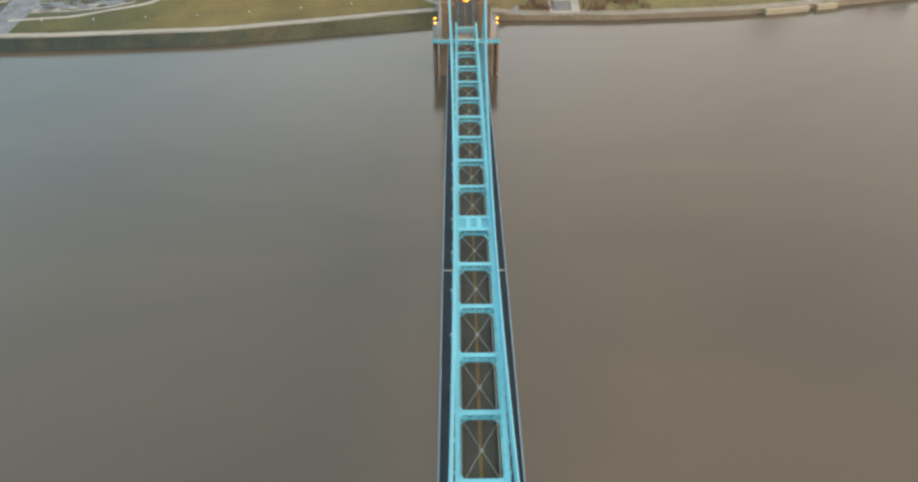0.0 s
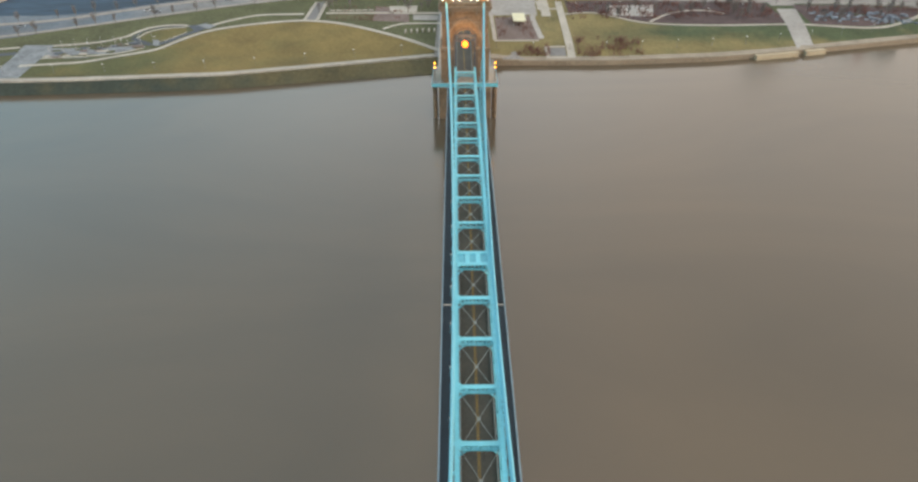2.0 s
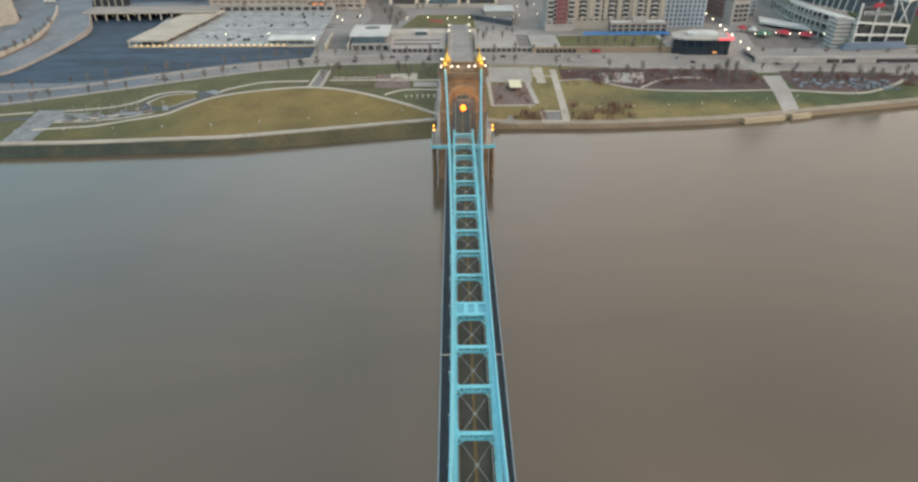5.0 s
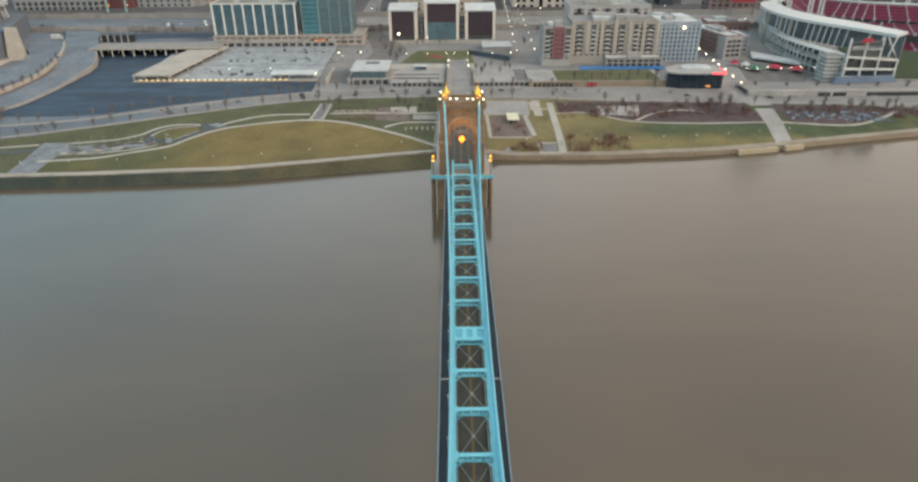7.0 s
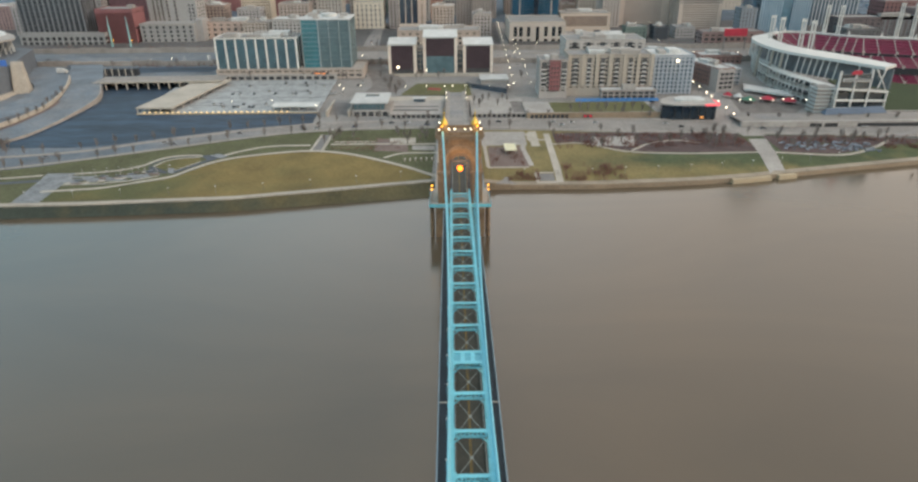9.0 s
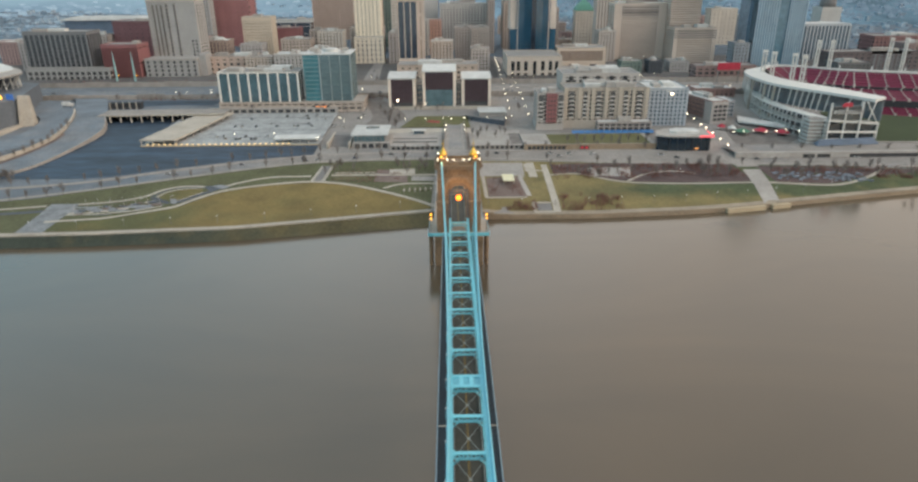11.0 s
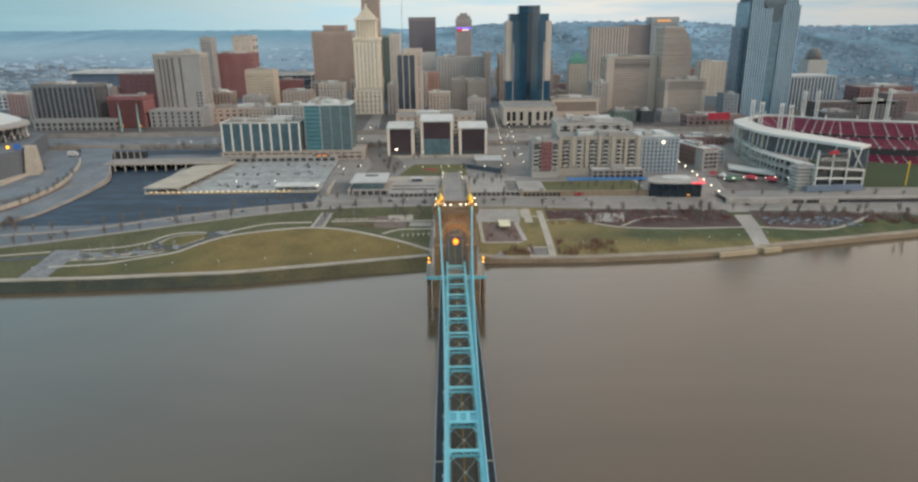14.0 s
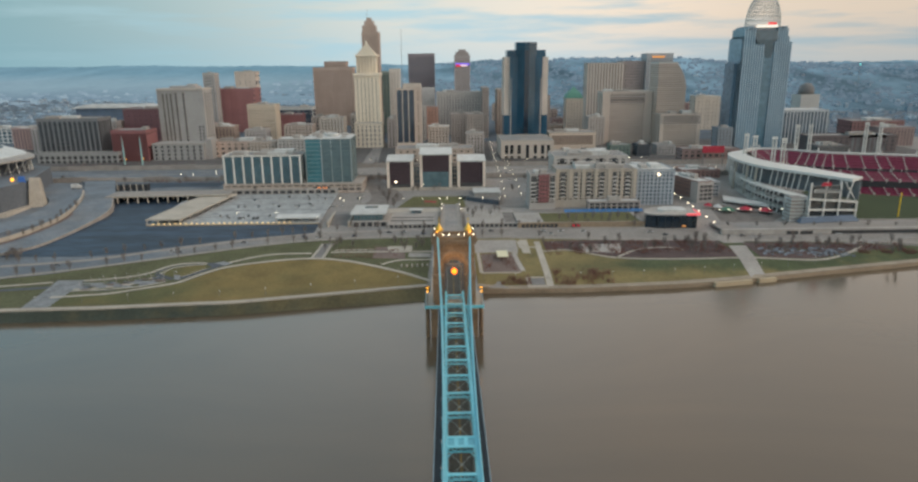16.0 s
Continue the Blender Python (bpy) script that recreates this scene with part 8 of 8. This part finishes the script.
for i, (x, y, w, d, top, c) in enumerate((
        (-245, 700, 34, 30, 46, BEIGE), (-205, 690, 36, 34, 50, (0.30, 0.28, 0.26)), (-168, 700, 30, 30, 54, (0.40, 0.36, 0.31)), (-210, 760, 40, 30, 62, TAN),
        (-166, 780, 34, 30, 70, (0.35, 0.30, 0.25)), (-322, 770, 36, 30, 60, BROWN), (-270, 760, 30, 26, 56, (0.27, 0.25, 0.24)), (-356, 800, 30, 24, 62, (0.30, 0.13, 0.10)),
        (-78, 800, 22, 30, 66, (0.28, 0.22, 0.19)), (-14, 760, 30, 26, 58, (0.36, 0.30, 0.25)), (36, 720, 24, 26, 52, (0.30, 0.25, 0.22)), (-48, 880, 26, 24, 78, (0.33, 0.30, 0.27)),
        (150, 660, 30, 30, 33, (0.30, 0.27, 0.25)), (186, 664, 32, 28, 32, (0.34, 0.30, 0.27)), (226, 690, 26, 24, 38, (0.02, 0.075, 0.055)), (255, 684, 17, 24, 39, (-0.07, -0.055, -0.04)),
        (288, 694, 24, 26, 37, (0.20, 0.19, 0.185)), (218, 800, 24, 30, 66, (0.30, 0.26, 0.23)), (376, 720, 20, 24, 56, (0.12, 0.15, 0.18)), (150, 560, 40, 24, 31, (0.36, 0.32, 0.28)),
        (206, 562, 40, 24, 30, (0.33, 0.30, 0.28)), (274, 533, 42, 24, 29, (0.17, 0.055, 0.035)), (480, 640, 40, 30, 40, (0.0, 0.005, 0.01)), (560, 700, 50, 30, 46, (0.06, 0.075, 0.085)),
        (-560, 760, 40, 30, 60, (0.24, 0.22, 0.21)), (-620, 820, 50, 30, 56, (0.20, 0.10, 0.09)), (-500, 800, 40, 30, 66, (0.26, 0.23, 0.21)), (640, 760, 50, 30, 50, (0.14, 0.07, 0.06)))):
    building("town_block", "low town block with rows of windows and roof plant", x - w / 2, x + w / 2, y, d, top, c, DG, bay=5, floor=4.2, pier=2.6, band=1.8, cap=2.6, units=2 + i % 3, roof=M_ROOFW if i % 4 == 1 else M_ROOFG, group="town blocks", back=False)
# cars on the streets
rs = random.Random(17)
for i in range(16):
    y = rs.uniform(430, 780)
    u = (y - 420) / 386
    car(rs.choice((56 + 9 * u, 62 + 8 * u)), y, level(y) + 0.2, 90, rs.choice(CAR_COLS))
for i in range(14):
    y = rs.uniform(485, 800)
    u = (y - 480) / 340
    car(rs.choice((-96 - 9 * u, -86 - 14 * u)), y, level(y) + 0.2, 90, rs.choice(CAR_COLS))
RC = curve([(-312, 264), (-260, 278), (-206, 301), (-147, 324), (-98, 336), (-15, 342), (60, 339), (131, 335), (246, 325), (400, 316)], 200)
for i in range(22):
    k = rs.randrange(2, 198)
    (x, y), (x2, y2) = RC[k], RC[k + 1]
    o = rs.choice((-3.2, 3.2))
    if abs(x) > 12:
        car(x, y + o, ground_z(x, y + o) + 0.16, math.degrees(math.atan2(y2 - y, x2 - x)), rs.choice(CAR_COLS))
for i in range(16):
    x, y = rs.uniform(-560, 560), rs.choice((572, 590, 600))
    car(x, y + abs(x) * 0.02, level(y + abs(x) * 0.02) + 0.2, 0, rs.choice(CAR_COLS))


# ---- lamps, trees, shrubs ----
def lamp_proto(h, r, globe, label, group):
    t = thing("street_lamp", (0, 0, 0), label, "lamp", group)
    part("post", Geo().lathe([(0.16, 0), (0.09, 0.8), (0.07, h)], 6), M_CONCD, t)
    part("globe", smooth(Geo().lathe([(0.1 * r, h - 0.05), (r * 0.9, h + r * 0.5), (r, h + r), (r * 0.7, h + 1.7 * r), (0.1 * r, h + 2 * r)], 8).data("globe", globe)), None, t, "glowing globe" if globe in (G_WHITE, G_WARM) else "pale globe")
    return t


def place(proto, pts):
    for i, (x, y, z) in enumerate(pts):
        if i == 0:
            proto.matrix_world = pose(x, y, z)
        else:
            copy_thing(proto, pose(x, y, z, 0, 0, (i * 77) % 360))


lit = lamp_proto(7.0, 0.40, G_WHITE, "tall street lamp with a glowing white globe", "street lamps")
pts = []
for y in range(432, 800, 30):
    u = (y - 420) / 386
    pts += [(51 + 10 * u, y, level(y)), (67.5 + 5 * u, y + 8, level(y))]
pts += [(x, 425, level(425)) for x in (-44, -26, -10, -3, 9, 30, 46)] + [(-8, 392, 16.4), (8, 392, 16.4), (-8, 372, 16.8), (8, 372, 16.8)]
pts += [(-112, 366, 12.5), (-183, 380, 13.7), (-150, 380, 13.7), (-84, 430, 15.5), (-103, 430, 15.5), (-98, 420, 15)]
rl_ = random.Random(77)
for i in range(46):
    y = rl_.choice((545, 628, 655, 700, 790, 480, 560, 640)) + rl_.uniform(-6, 6)
    x = rl_.uniform(-300, 330)
    if y < 500 and (x < -90 or x > 70):
        continue
    pts.append((x, y, level(y)))
pts += [(230 + 9 * i, 372 + 2.0 * (i % 3), 12.8) for i in range(7)]
place(lit, pts)
gate_lamp = lamp_proto(8.0, 0.62, G_WARM, "tall street lamp with a bright globe by the gate street", "gate street lamps")
place(gate_lamp, [(210, y, z) for y, z in ((428.6, 15.4), (411.2, 14.6), (392.8, 13.6), (381, 13.0), (366.2, 12.3), (349, 11.3), (332.8, 10.3))])
big = lamp_proto(9.0, 1.25, G_WARM, "tall floodlight mast with a bright warm globe", "floodlights")
place(big, [(-55, 487, 17.6)])
# lamp of the flats' front wall, held up by an added mast
mast = lamp_proto(28.0, 1.25, G_WARM, "bright lamp before the flats on an added tall mast", "floodlights")
mast.matrix_world = pose(190, 416, 14.8)
dim = lamp_proto(4.2, 0.38, M_WHITE, "slim park lamp with a white globe", "park lamps")
pts = [(-252 + 27 * i, bank(-252 + 27 * i) + 11, ground_z(-252 + 27 * i, bank(-252 + 27 * i) + 11)) for i in range(9)]
pts += [(20 + 21.5 * i, bank(20 + 21.5 * i) + 12, ground_z(20 + 21.5 * i, bank(20 + 21.5 * i) + 12)) for i in range(13)]
pts += [(-230 + 9 * i, 236 + 2.4 * i, level(236 + 2.4 * i)) for i in range(6)] + [(75, 300, 8.6), (105, 303, 8.7), (160, 290, 8), (185, 298, 8.4), (120, 312, 9)]
place(dim, pts)


def bare_tree(h, seed):
    r = random.Random(seed)
    t = thing("bare_tree", (0, 0, 0), "bare winter street tree with thin twigs", "tree", "street trees")
    part("trunk", Geo().tube([(0, 0, 0), (0.1, 0, h * 0.3), (0, 0.1, h * 0.6), (0.1, 0, h * 0.95)], [0.24, 0.19, 0.13, 0.05], 5), M_BARK, t)
    g = Geo()
    for i in range(34):
        z = h * r.uniform(0.25, 0.85)
        a, l = r.uniform(0, 6.28), h * r.uniform(0.2, 0.36) * (1.1 - z / h * 0.5)
        p = Vector((0, 0, z))
        m = p + Vector((math.cos(a) * l * 0.5, math.sin(a) * l * 0.5, l * 0.5))
        q = m + Vector((math.cos(a + r.uniform(-.5, .5)) * l * 0.4, math.sin(a + r.uniform(-.5, .5)) * l * 0.4, l * 0.6))
        g.tube([p, m, q], [0.10, 0.075, 0.035], 3)
        for k in range(3):
            b = a + r.uniform(-1.2, 1.2)
            g.tube([m, m + Vector((math.cos(b) * l * 0.4, math.sin(b) * l * 0.4, l * r.uniform(0.1, 0.6)))], [0.06, 0.03], 3)
    part("crown", g, M_BARK, t, "thin bare branches")
    return t


rr = random.Random(3)
RS = [(-304, 251), (-255, 269), (-203, 291), (-145, 315), (-97, 327), (-15, 332), (59, 326), (127, 318), (239, 310), (360, 302)]
RN = [(-321, 277), (-265, 288), (-210, 312), (-150, 333), (-100, 346), (-15, 352), (62, 352), (135, 351.5), (252, 340), (360, 334)]
spots = [[], [], []]
for line, off in ((RS, -1.5), (RN, 1.5)):
    for i, (x, y) in enumerate(curve(line, 44)):
        if abs(x) > 14 and rr.random() < 0.85:
            spots[i % 3].append((x + rr.uniform(-1, 1), y + off, ground_z(x, y)))
for i in range(26):
    x = rr.uniform(70, 205)
    spots[i % 3].append((x, rr.uniform(282, 314), 8.3))
for i in range(20):
    spots[i % 3].append((rr.uniform(225, 345), rr.uniform(276, 300), 8))
for i in range(14):
    spots[i % 3].append((float(np.interp(300 + 9 * i, [300, 346, 379, 417], [-372, -343.5, -336.8, -340])) + rr.uniform(-1, 1), 300 + 9 * i, road_z(300 + 9 * i)))
for i in range(12):
    spots[i % 3].append((rr.uniform(-332, -312), rr.uniform(284, 302), 8))
for i in range(16):
    spots[i % 3].append((rr.uniform(-95, -18), rr.uniform(296, 318), 8.6))
for i in range(10):
    spots[i % 3].append((90 + 7 * i, 355 + rr.uniform(0, 2), 15.6))
for i in range(120):
    x, y = rr.uniform(-480, 420), rr.choice((rr.uniform(530, 550), rr.uniform(626, 650), rr.uniform(475, 490)))
    if x < -235 and y < 520 or 70 < x < 290 and y < 520:
        continue
    spots[i % 3].append((x, y, level(y)))
for i in range(24):
    if i % 3 == 1:
        spots[i % 3].append((rr.uniform(-70, -50), rr.uniform(410, 470), level(430) + 0.2))
    if i % 3 == 0:
        spots[i % 3].append((rr.uniform(14, 44), rr.uniform(366, 412), 14.3))
for k in range(3):
    place(bare_tree((7.0, 8.5, 6.0)[k], 40 + k), spots[k])


def shrubs(area, n, h, seed, label="thicket of bare reddish twigs"):
    """Upright twigs scattered over a stretch of bed."""
    r = random.Random(seed)
    x0, x1, y0, y1 = area
    g = Geo()
    for i in range(n):
        x, y = r.uniform(x0, x1), r.uniform(y0, y1)
        if noise.noise((x / 9, y / 6, seed)) < r.uniform(-0.2, 0.4):
            continue
        z = ground_z(x, y)
        for k in range(5):
            a, l = r.uniform(0, 6.28), h * r.uniform(0.6, 1.2)
            g.tube([(x, y, z), (x + math.cos(a) * l * 0.4, y + math.sin(a) * l * 0.4, z + l)], [0.07, 0.03], 3)
    solo("shrub_bed", g, M_SHRUB, label, "shrubs", kind="stuff")


shrubs((67, 106, 229, 251), 760, 2.8, 1)
shrubs((31, 51, 230, 243), 240, 2.4, 2)
shrubs((22, 44, 252, 287), 260, 2.2, 3)
shrubs((70, 205, 284, 313), 2000, 2.6, 4)
shrubs((228, 345, 290, 303), 700, 2.6, 5)
shrubs((300, 345, 284, 292), 300, 2.4, 6)
shrubs((-88, -40, 281, 308), 300, 1.6, 7)
shrubs((-470, 300, 627, 640), 1500, 4.5, 12, "brown bare scrub along the highway wall")
shrubs((-330, -60, 536, 546), 500, 3.5, 13, "brown bare scrub along the highway wall")
# low stone blocks and benches of the eastern garden
rb = random.Random(8)
gb = Geo()
for i in range(90):
    x, y = rb.uniform(226, 292), rb.uniform(278, 292)
    gb.box(x - rb.uniform(0.6, 1.6), x + rb.uniform(0.6, 1.6), y - 0.6, y + 0.6, ground_z(x, y), ground_z(x, y) + rb.uniform(0.5, 1.3))
solo("garden_blocks", gb, mat("blue_grey_blocks", (0.20, 0.23, 0.27), 0.8, island=True, rand=0.5), "blue-grey stone blocks in the garden", "stones", kind="stuff")
sc = thing("garden_sculpture", (36, 279, 7.4), "pale square pavilion in the garden bed", "pavilion")
part("roof", Geo().box(-4, 4, -8, 8, 3.2, 3.6), mat("pale_cream_roof", (0.62, 0.58, 0.40), 0.7), sc)
for sx in (-3.6, 3.6):
    for sy in (-7.5, 7.5):
        part("post", Geo().box(sx - 0.15, sx + 0.15, sy - 0.15, sy + 0.15, 0, 3.2), M_CONC, sc)
for x in (-418, -396):
    wl_ = thing("wall_light", (x, 686, level(686)), "warm amber light at the foot of the brick hall", "lamp", "lights at the brick hall")
    part("post", Geo().lathe([(0.2, 0), (0.15, 3.0)], 6), M_DARK, wl_)
    part("globe", Geo().lathe([(0.2, 3.0), (0.6, 3.4), (0.6, 3.9), (0.2, 4.3)], 8), G_GOLD, wl_, "glowing amber globe")
for s, (x, y) in enumerate(((-452, 661), (-436, 663))):
    sp = solo("teal_spire", Geo().lathe([(1.3, 22), (1.1, 40), (0.25, 58)], 8, (-409, -387)[s], 662), mat("pale_teal_spire", (0.30, 0.50, 0.50), 0.5), "slim teal spire lit from below", "spire", "teal spires")
lamps_far = thing("hill_beacon", (1150, 1700, 60), "cyan beacon light on the far hillside", "lamp")
part("mast", Geo().lathe([(0.6, 0), (0.4, 70)], 6), M_CONCD, lamps_far)
part("globe", Geo().lathe([(0.5, 69), (2.0, 70.5), (2.0, 73), (0.5, 74.5)], 8), G_TEAL, lamps_far, "cyan light")
